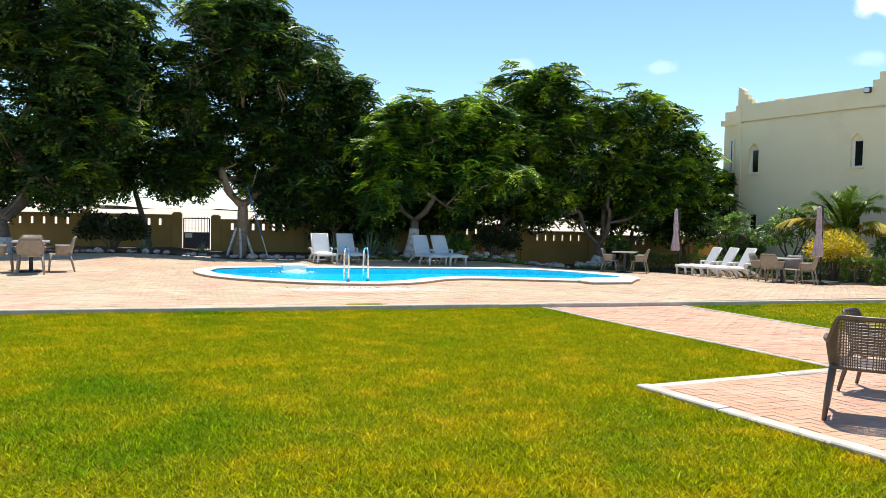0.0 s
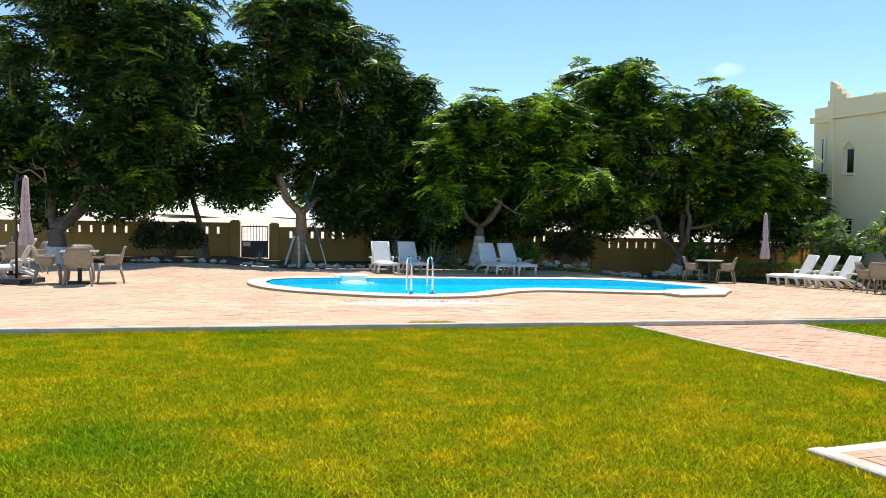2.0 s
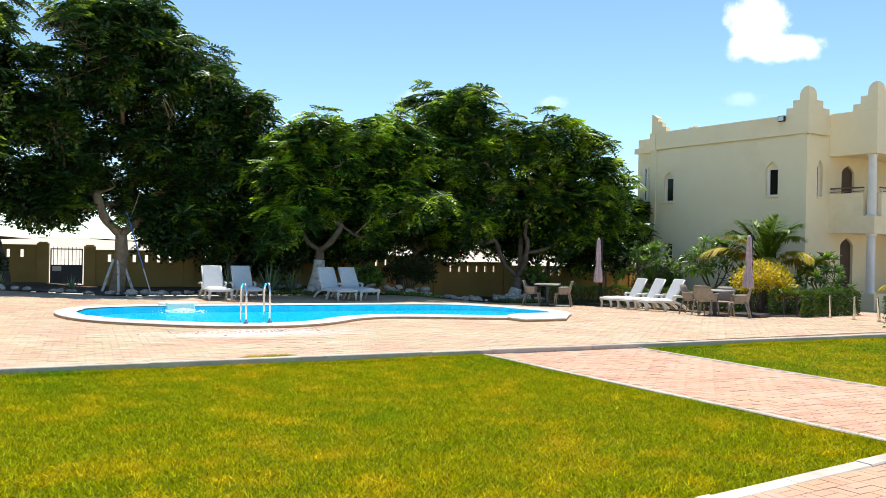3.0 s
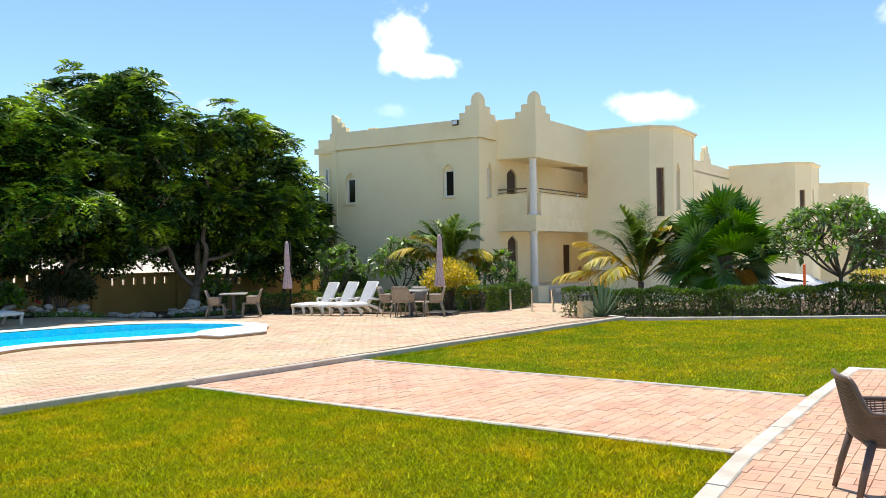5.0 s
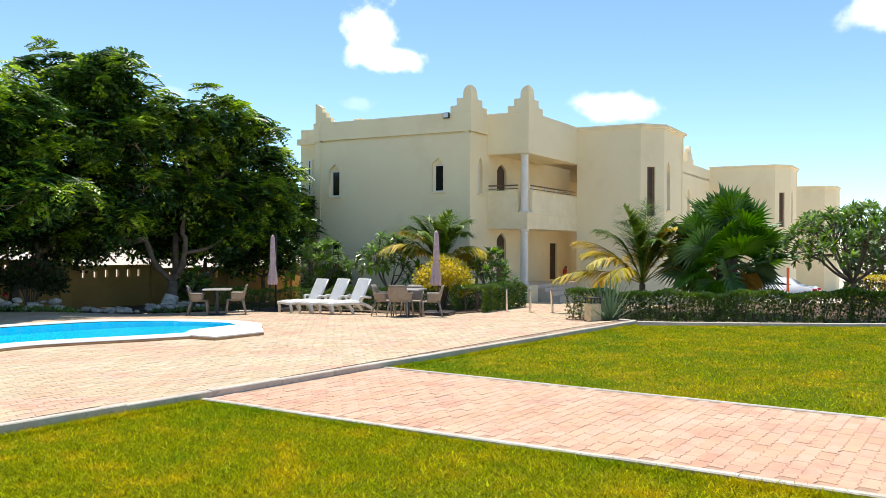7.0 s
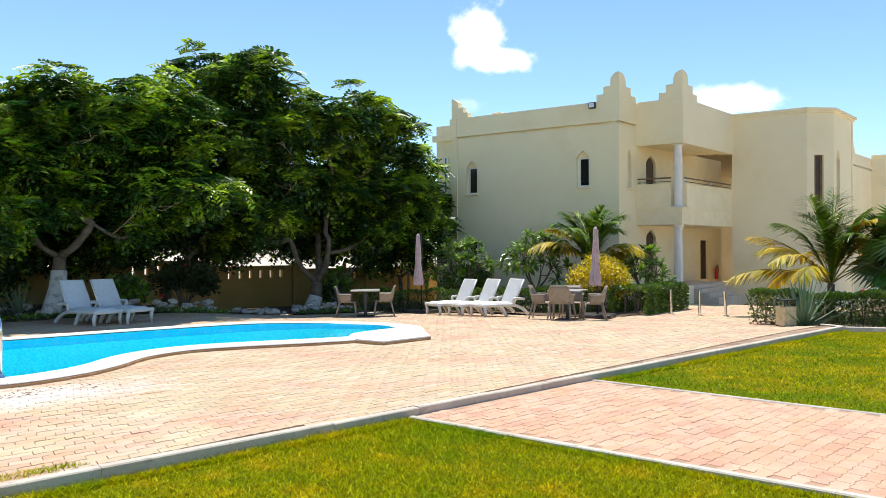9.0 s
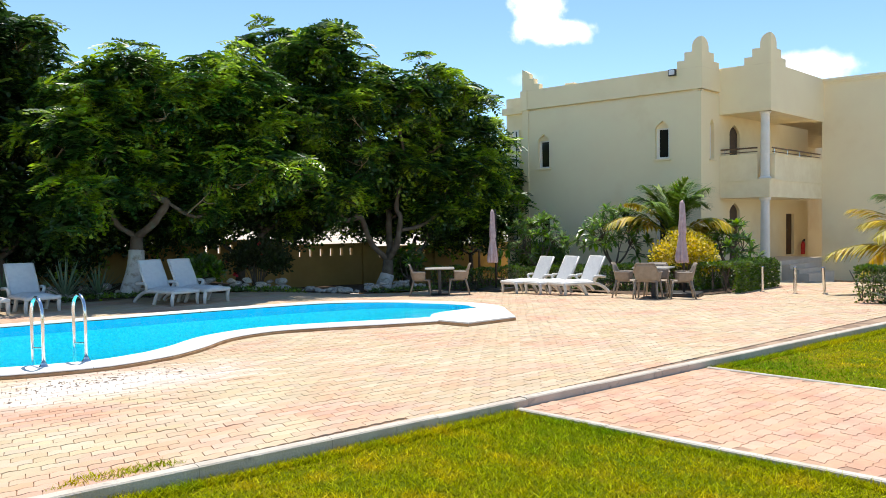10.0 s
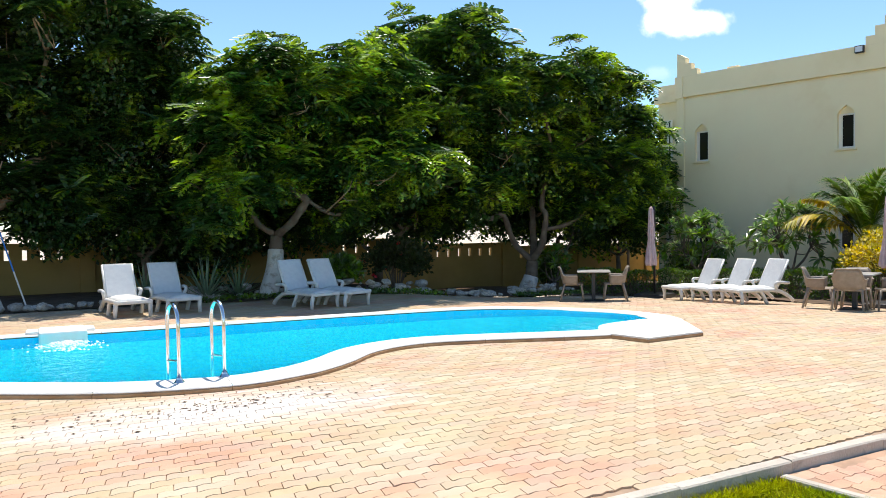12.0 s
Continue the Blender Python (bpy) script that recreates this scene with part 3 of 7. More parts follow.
# flared end slab and the shallow entry step
bm = bmesh.new()
END = [(3.28, 5.55), (3.42, 4.74), (4.56, 4.8), (5.35, 5.9), (4.6, 5.75), (3.9, 5.6)]
prism(bm, END, lambda x, y: deck_z(x, y) + 0.047, lambda x, y: deck_z(x, y) + 0.070)
part("end_slab", bm, COPING, pool, "white flared end slab of the coping")
bm = bmesh.new()
prism(bm, [(4.2 + (x - 4.2) * 1.012, 5.3 + (y - 5.3) * 1.012) for x, y in END], lambda x, y: deck_z(x, y) - 0.02, lambda x, y: deck_z(x, y) + 0.046)
part("end_slab_edge", bm, COPING_EDGE, pool, "tan mortar edge")
bm = bmesh.new()
step = [(p.x, p.y) for p in catmull([(3.55, 5.75), (3.9, 6.35), (4.6, 6.55), (5.25, 6.55), (5.3, 6.2), (4.6, 5.85)], 5, True)]
prism(bm, step, -0.5, deck_z(4.5, 6) + 0.05)
part("entry_step", bm, COPING, pool, "white rounded entry step")
# water inlet block with its splash
bm = bmesh.new()
box(bm, -4.12, -3.45, 9.72, 10.5, -0.14, 0.13, 0.03)
box(bm, -4.3, -3.3, 10.2, 10.62, 0.02, 0.10, 0.03)
part("inlet_block", bm, COPING, pool, "white water inlet block")
fo = []
for _ in range(420):
    r, a = abs(rng.normal(0, 0.24)), rng.uniform(0, 6.28)
    fo.append((-3.75 + r * math.cos(a), 9.45 + r * math.sin(a) * 1.2 - 0.05, WATER_Z + 0.004 + max(0, 0.07 * (1 - r / 0.4)) * rng.uniform(0, 1), rng.uniform(0.008, 0.03)))
oc = [(1, 0, 0), (-1, 0, 0), (0, 1, 0), (0, -1, 0), (0, 0, 0.7), (0, 0, -0.5)]
of = [(0, 2, 4), (2, 1, 4), (1, 3, 4), (3, 0, 4), (2, 0, 5), (1, 2, 5), (3, 1, 5), (0, 3, 5)]
M = np.zeros((len(fo), 4, 4))
for i, (x, y, z, s) in enumerate(fo):
    M[i] = np.diag((s, s, s, 1)); M[i, :3, 3] = (x, y, z)
V, F = scatter(oc, of, M)
FOAM = mat("foam", (0.85, 0.88, 0.9), 0.6)
tagged(array_mesh("splash_foam", V, F, FOAM, pool, "white foam where the inlet pours in"), kind="stuff")

# ---- boundary wall with slots, posts and gate ----
FY = 19.5


def wall_top(x):
    return deck_z(x, FY) + 1.55 - 0.2 * smooth01((2 - x) / 6)


def fence_run(x0, x1):
    """Panels of an ochre wall with a row of upright slots, between square posts."""
    made = []
    step_x = (x1 - x0) / max(1, round((x1 - x0) / 3.4))
    x = x0
    while x < x1 - 0.1:
        a, b = x + 0.19, x + step_x - 0.19
        zb, zt = deck_z((a + b) / 2, FY) - 0.3, wall_top((a + b) / 2)
        bm = bmesh.new()
        count = 6
        pitch = (b - a) / (count + 1.2)
        s0, s1 = zt - 0.44, zt - 0.17
        cur = a
        box(bm, a, b, FY - 0.08, FY + 0.08, zb, s0)
        box(bm, a, b, FY - 0.08, FY + 0.08, s1, zt - 0.05)
        box(bm, a, b, FY - 0.11, FY + 0.11, zt - 0.05, zt)
        for k in range(count):
            c = a + pitch * (k + 1.1)
            box(bm, cur, c - 0.055, FY - 0.08, FY + 0.08, s0, s1)
            cur = c + 0.055
        box(bm, cur, b, FY - 0.08, FY + 0.08, s0, s1)
        made.append(tagged(finish("wall_panel", bm, OCHRE), "ochre rendered boundary wall panel with a row of slots", "wall", "boundary wall", "structure"))
        x += step_x
    x = x0
    while x < x1 + 0.1:
        bm = bmesh.new()
        zb, zt = deck_z(x, FY) - 0.3, wall_top(x) + 0.09
        box(bm, x - 0.19, x + 0.19, FY - 0.19, FY + 0.19, zb, zt, 0.01)
        box(bm, x - 0.14, x + 0.14, FY - 0.14, FY + 0.14, zt, zt + 0.05, 0.01)
        tagged(finish("wall_post", bm, OCHRE), "square ochre rendered wall post", "post", "boundary wall", "structure")
        x += step_x


fence_run(-31.5, -7.72)
fence_run(-6.22, 31)
gate = thing("metal_gate", pose(-6.97, FY, deck_z(-7, FY)), "dark metal garden gate, solid below and barred above", "gate")
bm = bmesh.new()
box(bm, -0.52, 0.52, -0.02, 0.02, 0.05, 0.68)
part("gate_panel", bm, DARK_METAL, gate)
bm = bmesh.new()
for x in (-0.52, 0.48):
    box(bm, x, x + 0.04, -0.025, 0.025, 0.02, 1.3)
for z in (0.68, 1.26):
    box(bm, -0.48, 0.48, -0.02, 0.02, z, z + 0.04)
part("gate_frame", bm, DARK_METAL, gate)
for k in range(8):
    bm = bmesh.new()
    tube(bm, [(-0.42 + k * 0.12, 0, 0.7), (-0.42 + k * 0.12, 0, 1.36)], 0.009, 6)
    part("bar", bm, DARK_METAL, gate)
bm = bmesh.new()
box(bm, -0.45, -0.17, -0.035, -0.022, 0.5, 0.67)
part("sign_plate", bm, WHITE_PAINT, gate, "small white plate")

# distant low hills and pale desert buildings beyond the wall
bm = bmesh.new()
for k in range(26):
    x = -700 + k * 70 + rng.uniform(-20, 20)
    w, h = rng.uniform(60, 130), rng.uniform(2, 7)
    r = bmesh.ops.create_cone(bm, cap_ends=True, segments=9, radius1=w, radius2=w * 0.3, depth=h)
    for v in r['verts']:
        v.co += Vector((x, 900 + rng.uniform(-60, 120), h / 2 - 1.5))
tagged(finish("backdrop", bm, SAND), "low pale desert rise on the horizon", "backdrop", kind="structure")

# ---- villa ----
UX, VX = Vector((math.cos(radians(6)), math.sin(radians(6)))), Vector((math.sin(radians(12.67)), -math.cos(radians(12.67))))
VA, VO = Vector((16.57, 17.0)), Vector((18.15, 9.99))
F0 = VO + UX * 1.35
VC = F0 + VX * 1.67
TL = VC + UX * 4.75
T1 = TL + VX * 2.75
T2 = T1 + UX * 0.75 + VX * 0.75
TE = T2 + UX * 2.9
Z0, ZP = -0.6, 6.93
villa = thing("villa", pose(0, 0, 0), "two-storey cream stucco villa with stepped parapet, corner balcony and white columns", "house")


def wall_strip(bm, p, q, z0, z1, thick, openings=()):
    """A wall from p to q seen from its right-hand side; openings are (s0, s1, foot, [(s, top), ...]) with a shaped head."""
    d = (q - p)
    L = d.length
    d = d / L
    nrm = Vector((d.y, -d.x))
    def slab(s0, s1, za0, za1, zb0, zb1):
        vs = []
        for s, lo, hi in ((s0, za0, zb0), (s1, za1, zb1)):
            for off in (0, -thick):
                w = p + d * s + nrm * off
                vs += [bm.verts.new((w.x, w.y, lo)), bm.verts.new((w.x, w.y, hi))]
        for f in ((0, 4, 5, 1), (2, 3, 7, 6), (0, 1, 3, 2), (4, 6, 7, 5), (1, 5, 7, 3), (0, 2, 6, 4)):
            bm.faces.new([vs[i] for i in f])
    cur = 0.0
    for s0, s1, foot, head in sorted(openings):
        if s0 > cur:
            slab(cur, s0, z0, z0, z1, z1)
        if foot > z0:
            slab(s0, s1, z0, z0, foot, foot)
        for (a, ta), (b, tb) in zip(head, head[1:]):
            slab(a, b, ta, tb, z1, z1)
        cur = s1
    if cur < L:
        slab(cur, L, z0, z0, z1, z1)
    bmesh.ops.remove_doubles(bm, verts=bm.verts[:], dist=0.0005)


def ogee(s0, s1, spring, rise):
    w = s1 - s0
    return [(s0, spring), (s0 + w * 0.12, spring + rise * 0.42), (s0 + w * 0.32, spring + rise * 0.72), (s0 + w * 0.5, spring + rise),
            (s1 - w * 0.32, spring + rise * 0.72), (s1 - w * 0.12, spring + rise * 0.42), (s1, spring)]


def flat_head(s0, s1, z):
    return [(s0, z), (s1, z)]


def on_wall(p, q, s, out, z):
    d = (q - p).normalized()
    w = p + d * s + Vector((d.y, -d.x)) * out
    return Vector((w.x, w.y, z))


def window_at(p, q, s0, s1, z0, z1, parent, arch=True, depth=0.16, frame_mat=None, pane_mat=None):
    """A narrow window set back in its opening: frame, pane, sill and a moulded surround."""
    yaw = math.degrees(math.atan2((q - p).y, (q - p).x))
    w = s1 - s0
    o = on_wall(p, q, s0, 0, z0)
    bmw = bmesh.new()
    for a, b, c, e in ((0.0, 0.11, 0, z1 - z0), (w - 0.09, w, 0, z1 - z0), (0.11, w - 0.09, 0, 0.06), (0.11, w - 0.09, z1 - z0 - 0.05, z1 - z0)):
        box(bmw, a, b, depth - 0.03, depth + 0.03, c, e)
    win = part("window", bmw, frame_mat or WHITE_PAINT, parent, "narrow dark window set into the wall" if frame_mat else "narrow dark window in a white frame set into the wall")
    win.matrix_basis = pose(o.x, o.y, o.z, 0, 0, yaw)
    b2 = bmesh.new(); box(b2, 0.11, w - 0.09, depth - 0.006, depth + 0.006, 0.06, z1 - z0 - 0.05)
    part("pane", b2, pane_mat or GLASS, win)
    b2 = bmesh.new(); box(b2, -0.06, w + 0.06, -0.07, 0.1, -0.07, -0.002, 0.012)
    part("sill", b2, TRIM, win)
    if arch:
        b2 = bmesh.new()
        box(b2, 0.0, w, depth - 0.05, depth + 0.06, z1 - z0, z1 - z0 + 0.26)
        part("arch_infill", b2, TRIM, win)
    return win


LEN1 = (VO - VA).length
UPW = [(0.72, 1.24, 3.84), (5.55, 6.07, 3.9)]
ops = [(a, b, f, ogee(a, b, f + 1.05, 0.27)) for a, b, f in UPW]
# facade towards the pool; the ground-floor windows stand under the upper ones
bm = bmesh.new()
wall_strip(bm, VA, VO, 3.0, 6.1, 0.3, ops)
part("wall", bm, STUCCO, villa)
bm = bmesh.new()
wall_strip(bm, VA, VO, Z0, 3.0, 0.3, [(0.72, 1.24, 0.85, flat_head(0.72, 1.24, 2.05)), (5.55, 6.07, 0.75, flat_head(5.55, 6.07, 1.95))])
part("wall", bm, STUCCO, villa)
for a, b, f in UPW:
    window_at(VA, VO, a, b, f, f + 1.07, villa)
for a, b, f, t in ((0.72, 1.24, 0.85, 2.05), (5.55, 6.07, 0.75, 1.95)):
    window_at(VA, VO, a, b, f, t, villa, arch=False)


def ledge(p, q, z, name="moulding", proud=0.05, h=0.05, tk=0.3):
    b = bmesh.new()
    d = (q - p).normalized()
    nn = Vector((d.y, -d.x))
    P = [p + nn * proud, q + nn * proud, q - nn * tk, p - nn * tk]
    prism(b, [(v.x, v.y) for v in P], z, z + h)
    return part(name, b, TRIM, villa)


def parapet(p, q, z0, z1, tk=0.28):
    b = bmesh.new()
    d = (q - p).normalized()
    o = Vector((d.y, -d.x)) * 0.05
    wall_strip(b, p + o, q + o + d * 0.046, z0, z1 - 0.04, tk + 0.05)
    part("parapet", b, STUCCO, villa)
    ledge(p, q + d * 0.049, z1 - 0.04, "parapet_cap", 0.053, 0.04, tk + 0.02)


parapet(VA, VO, 6.185, ZP); ledge(VA, VO, 6.1, "moulding", -0.09, 0.085)
parapet(VO, F0, 6.185, ZP); ledge(VO, F0 + UX * 0.25, 6.1, "moulding", -0.09, 0.085)
bm = bmesh.new()
wall_strip(bm, VO, F0, Z0, 6.1, 0.3, [(0.62, 0.95, 3.85, ogee(0.62, 0.95, 4.95, 0.3))])
part("wall", bm, STUCCO, villa)
window_at(VO, F0, 0.62, 0.95, 3.85, 5.1, villa)
# balcony block: band above, slab, low walls
parapet(F0, VC, 5.45, ZP + 0.07); parapet(VC, TL, 5.45, ZP + 0.07)
ledge(VC, TL, 5.40, "moulding", 0.04, 0.05)
ledge(F0, VC, 5.40, "moulding", 0.04, 0.05)
back = TL - VX * 1.9
bm = bmesh.new()
prism(bm, [tuple(v) for v in (F0, VC, TL, back)], 2.49, 3.1)
part("balcony_slab", bm, TRIM, villa)
ledge(VC, TL, 3.06, "moulding", 0.035, 0.06); ledge(F0, VC, 3.06, "moulding", 0.035, 0.06)
bm = bmesh.new()
prism(bm, [tuple(v) for v in (F0 + UX * 0.3, VC + UX * 0.3 - VX * 0.3, TL - VX * 0.3, back)], 5.46, 5.6)
part("balcony_ceiling", bm, TRIM, villa)
COLR = 0.2
for p, q in ((F0, VC - VX * 0.42), (VC + UX * 0.42, TL)):
    bm = bmesh.new()
    wall_strip(bm, p, q, 3.1, 3.93, 0.16)
    part("balcony_wall", bm, TRIM, villa)
    ledge(p, q, 3.93, "balcony_cap", 0.03, 0.05, 0.19)
    bm = bmesh.new()
    d = (q - p).normalized(); nn = Vector((d.y, -d.x)); m_ = -nn * 0.08
    for zr in (4.18, 4.05):
        tube(bm, [(*(p + m_), zr), (*(q + m_), zr)], 0.028 if zr > 4.1 else 0.014, 8)
    part("rail", bm, BROWN_FRAME, villa, "brown handrail")
    k = 0.15
    while k < (q - p).length:
        bm = bmesh.new(); w = p + d * k + m_
        tube(bm, [(*w, 3.97), (*w, 4.18)], 0.014, 6)
        part("rail_post", bm, STEEL, villa)
        k += 1.1
# back walls of the recess, with an arched door on each floor
q2 = F0 + UX * 8.0
for z0, z1, foot in ((Z0, 2.49, 0.3), (3.1, 5.5, 3.1)):
    bm = bmesh.new()
    wall_strip(bm, F0, q2, z0, z1, 0.25, [(0.75, 1.55, foot, ogee(0.75, 1.55, foot + 1.75, 0.3))] + ([(5.75, 6.55, foot, flat_head(5.75, 6.55, foot + 1.66))] if z0 < 0 else []))
    part("recess_wall", bm, STUCCO, villa)
    for a, b, hgt in ((0.75, 1.55, 2.05),) + (((5.75, 6.55, 1.66),) if z0 < 0 else ()):
        b2 = bmesh.new(); box(b2, 0, b - a, 0.1, 0.15, 0, hgt, 0.008)
        dr = part("door", b2, DOOR_WOOD, villa, "dark wooden door")
        o = on_wall(F0, q2, a, 0, foot); dr.matrix_basis = pose(o.x, o.y, o.z + 0.002, 0, 0, 6)
        b2 = bmesh.new(); tube(b2, [(0.08, 0.06, 1.0), (0.08, 0.03, 1.0), (0.2, 0.03, 1.0)], 0.012, 6)
        part("handle", b2, STEEL, dr)
# columns on plinths
for z0, z1 in ((0.29, 2.49), (3.1, 5.45)):
    cc = VC + UX * 0.24 - VX * 0.24
    bm = bmesh.new()
    lathe(bm, [(0.2, z0), (0.2, z0 + 0.06), (0.155, z0 + 0.1), (0.142, z1 - 0.2), (0.15, z1 - 0.12), (0.19, z1 - 0.08), (0.19, z1)], 24, cc)
    part("column", bm, WHITE_PAINT, villa, "round white column", smooth=False)
bm = bmesh.new()
prism(bm, [tuple(v) for v in (VC - UX * 0.1 + VX * 0.1, VC + UX * 0.75 + VX * 0.1, VC + UX * 0.75 - VX * 0.7, VC - UX * 0.1 - VX * 0.7)][::-1], Z0, 0.29)
part("plinth", bm, STUCCO, villa)
bm = bmesh.new()
prism(bm, [tuple(v) for v in (F0, VC, TL, back)], Z0, 0.28)
part("porch_floor", bm, TAN_STEP, villa)
for k in range(3):
    bm = bmesh.new()
    o = VC + UX * 0.95 + VX * (0.0 + 0.3 * k)
    prism(bm, [tuple(v) for v in (o, o + VX * 0.3, o + VX * 0.3 + UX * 2.4, o + UX * 2.4)][::-1], Z0, 0.15 - 0.15 * k)
    part("step", bm, TAN_STEP, villa)
# tower with its canted corner
def tower(base_pts, parent, top=7.0, foot=Z0):
    a, b, c, e = base_pts
    lst = [(a, b), (b, c), (c, e), (e, e - VX * 2.6)]
    for i, (p, q) in enumerate(lst):
        bmt = bmesh.new()
        op = []
        L = (q - p).length
        if i == 1:
            op = [(L * 0.28, L * 0.62, 3.1, flat_head(L * 0.28, L * 0.62, 5.2))]
        if i == 2:
            op = [(0.35, 0.85, 3.4, ogee(0.35, 0.85, 5.1, 0.4))]
        wall_strip(bmt, p, q, foot, top - 0.18, 0.3, op)
        part("tower_wall", bmt, STUCCO, parent)
        if i == 1:
            w = window_at(p, q, L * 0.28, L * 0.62, 3.1, 5.2, parent, False, 0.12, BROWN_FRAME, DOOR_WOOD)
        if i == 2:
            w = window_at(p, q, 0.35, 0.85, 3.4, 5.15, parent)
    for proud, z0, z1 in ((0.05, top - 0.18, top - 0.1), (0.11, top - 0.1, top)):
        bmt = bmesh.new()
        U_, V_ = UX * proud, VX * proud
        pl = [a - U_ - VX * 0.0, b - U_ + V_ * 0.4, c + V_ - U_ * 0.4, e + V_ + U_, e - VX * 2.6 + U_, a + UX * 3 - VX * 0.3]
        prism(bmt, [tuple(v) for v in pl], z0, z1)
        part("cornice", bmt, TRIM, parent)


tower((TL, T1, T2, TE), villa)
# body behind: closes the house above and at the back
bm = bmesh.new()
prism(bm, [tuple(v) for v in (VA + UX * 0.29, VO + UX * 0.29 - VX * 0.3, F0 - VX * 0.3, back - VX * 0.05, TL + UX * 3.8 - VX * 2, TL + UX * 6 - VX * 9)], 6.12, 6.2)
part("roof", bm, TRIM, villa, "flat pale roof")
bm = bmesh.new()
VB = VA + UX * 12.5
wall_strip(bm, VB, VA, Z0, 6.1, 0.3)
part("wall", bm, STUCCO, villa)
parapet(VB, VA, 6.15, ZP)
ledge(VB, VA, 6.1)
# bay on the garden side
bm = bmesh.new()
b0, b1 = VA + UX * 0.25, VA + UX * 2.6
bay = [b0, b0 - VX * 0.95, b1 - VX * 0.95, b1]
prism(bm, [tuple(v) for v in bay][::-1], Z0, 6.3)
part("bay", bm, STUCCO, villa)
for z0, z1, g in ((2.75, 2.9, 0.07), (2.9, 3.05, 0.14), (3.75, 3.85, 0.08), (6.1, 6.35, 0.12), (6.35, 6.75, 0.0)):
    bm = bmesh.new()
    prism(bm, [tuple(v) for v in (b0 - UX * g, b0 - UX * g - VX * (0.95 + g), b1 + UX * g - VX * (0.95 + g), b1 + UX * g)][::-1], z0, z1)
    part("moulding", bm, TRIM, villa)
for z in (1.0, 3.95):
    p, q = b0 - VX * 0.95, b0
    w = window_at(p, q, 0.35, 0.62, z, z + 1.5, villa, arch=False, depth=-0.02)


def finial(p, q, s, z, big=1.0, half=""):
    """Stepped crest with a rounded head, standing on a parapet."""
    b = bmesh.new()
    prof = [(0.62, 0), (0.62, 0.28), (0.42, 0.28), (0.42, 0.56), (0.24, 0.56), (0.22, 0.74), (0.16, 0.9), (0.07, 0.985), (0, 1.0)]
    pts = [(x * big, h * big) for x, h in prof]
    left = [(-x, h) for x, h in pts[::-1]][1:] if half != "right" else [(0, 0)]
    right = pts if half != "left" else [(0, 0)]
    if half == "right":
        right = [(0.78, 0), (0.78, 0.22), (0.55, 0.22), (0.55, 0.45), (0.33, 0.45), (0.33, 0.66), (0.12, 0.8), (0, 0.84)]
    line = right + left
    d = (q - p).normalized(); nn = Vector((d.y, -d.x))
    vf, vb = [], []
    for x, h in line:
        w = p + d * (s + x)
        vf.append(b.verts.new((*(w + nn * 0.004), z + h))); vb.append(b.verts.new((*(w - nn * 0.26), z + h)))
    b.faces.new(vf); b.faces.new(vb[::-1])
    for i in range(len(line)):
        j = (i + 1) % len(line)
        b.faces.new((vf[i], vb[i], vb[j], vf[j]))
    return part("parapet_crest", b, STUCCO, villa, "stepped crest with rounded head")


def corner_finial(corner, d0, d1, z):
    """A crest that folds round a corner of the parapet."""
    for d, sgn in ((d0, -1), (d1, 1)):
        b = bmesh.new()
        line = [(0, 0), (0.86, 0), (0.86, 0.25), (0.60, 0.25), (0.60, 0.52), (0.34, 0.52), (0.335, 0.72), (0.30, 0.83), (0.235, 0.92), (0.13, 0.98), (0, 1.0)]
        vf, vb = [], []
        for x, h in line:
            w = corner + d * x * (-1 if sgn < 0 else 1.45)
            off = (UX if sgn < 0 else -VX)
            inner = corner + (UX - VX) * 0.27 if x == 0 else w + off * 0.27
            vf.append(b.verts.new((*w, z + h))); vb.append(b.verts.new((*inner, z + h)))
        b.faces.new(vf); b.faces.new(vb[::-1])
        for i in range(len(line) - 1):
            b.faces.new((vf[i], vb[i], vb[i + 1], vf[i + 1]))
        part("parapet_crest", b, STUCCO, villa, "stepped crest with rounded head")


finial(VA, VO, 0.02, ZP, 1.0, "right")
corner_finial(VO + (VX - UX) * 0.05, VX, UX, ZP)
corner_finial(VC + (VX - UX) * 0.05, VX, UX, ZP + 0.07)
bm = bmesh.new()
w = on_wall(VA, VO, 2.1, -0.2, ZP)
box(bm, -0.2, 0.2, -0.12, 0.12, 0, 0.09, 0.01, pose(w.x, w.y, w.z, 0, 0, -77))
part("roof_vent", bm, TRIM, villa)
# floodlight on the parapet
w = on_wall(VA, VO, LEN1 - 0.95, 0.1, ZP - 0.12)
flood = thing("floodlight", pose(w.x, w.y, w.z, 0, 0, -77.3), "square black floodlight fixed on the villa parapet", "floodlight")
bm = bmesh.new(); box(bm, -0.13, 0.13, -0.09, 0.02, -0.11, 0.11, 0.015); part("housing", bm, DARK_METAL, flood)
bm = bmesh.new(); box(bm, -0.1, 0.1, -0.1, -0.088, -0.08, 0.08); part("glass", bm, LAMP_GLASS, flood)
bm = bmesh.new(); tube(bm, [(0.0, 0.0, -0.02), (0.0, 0.1, -0.02)], 0.015, 6); part("bracket", bm, DARK_METAL, flood)

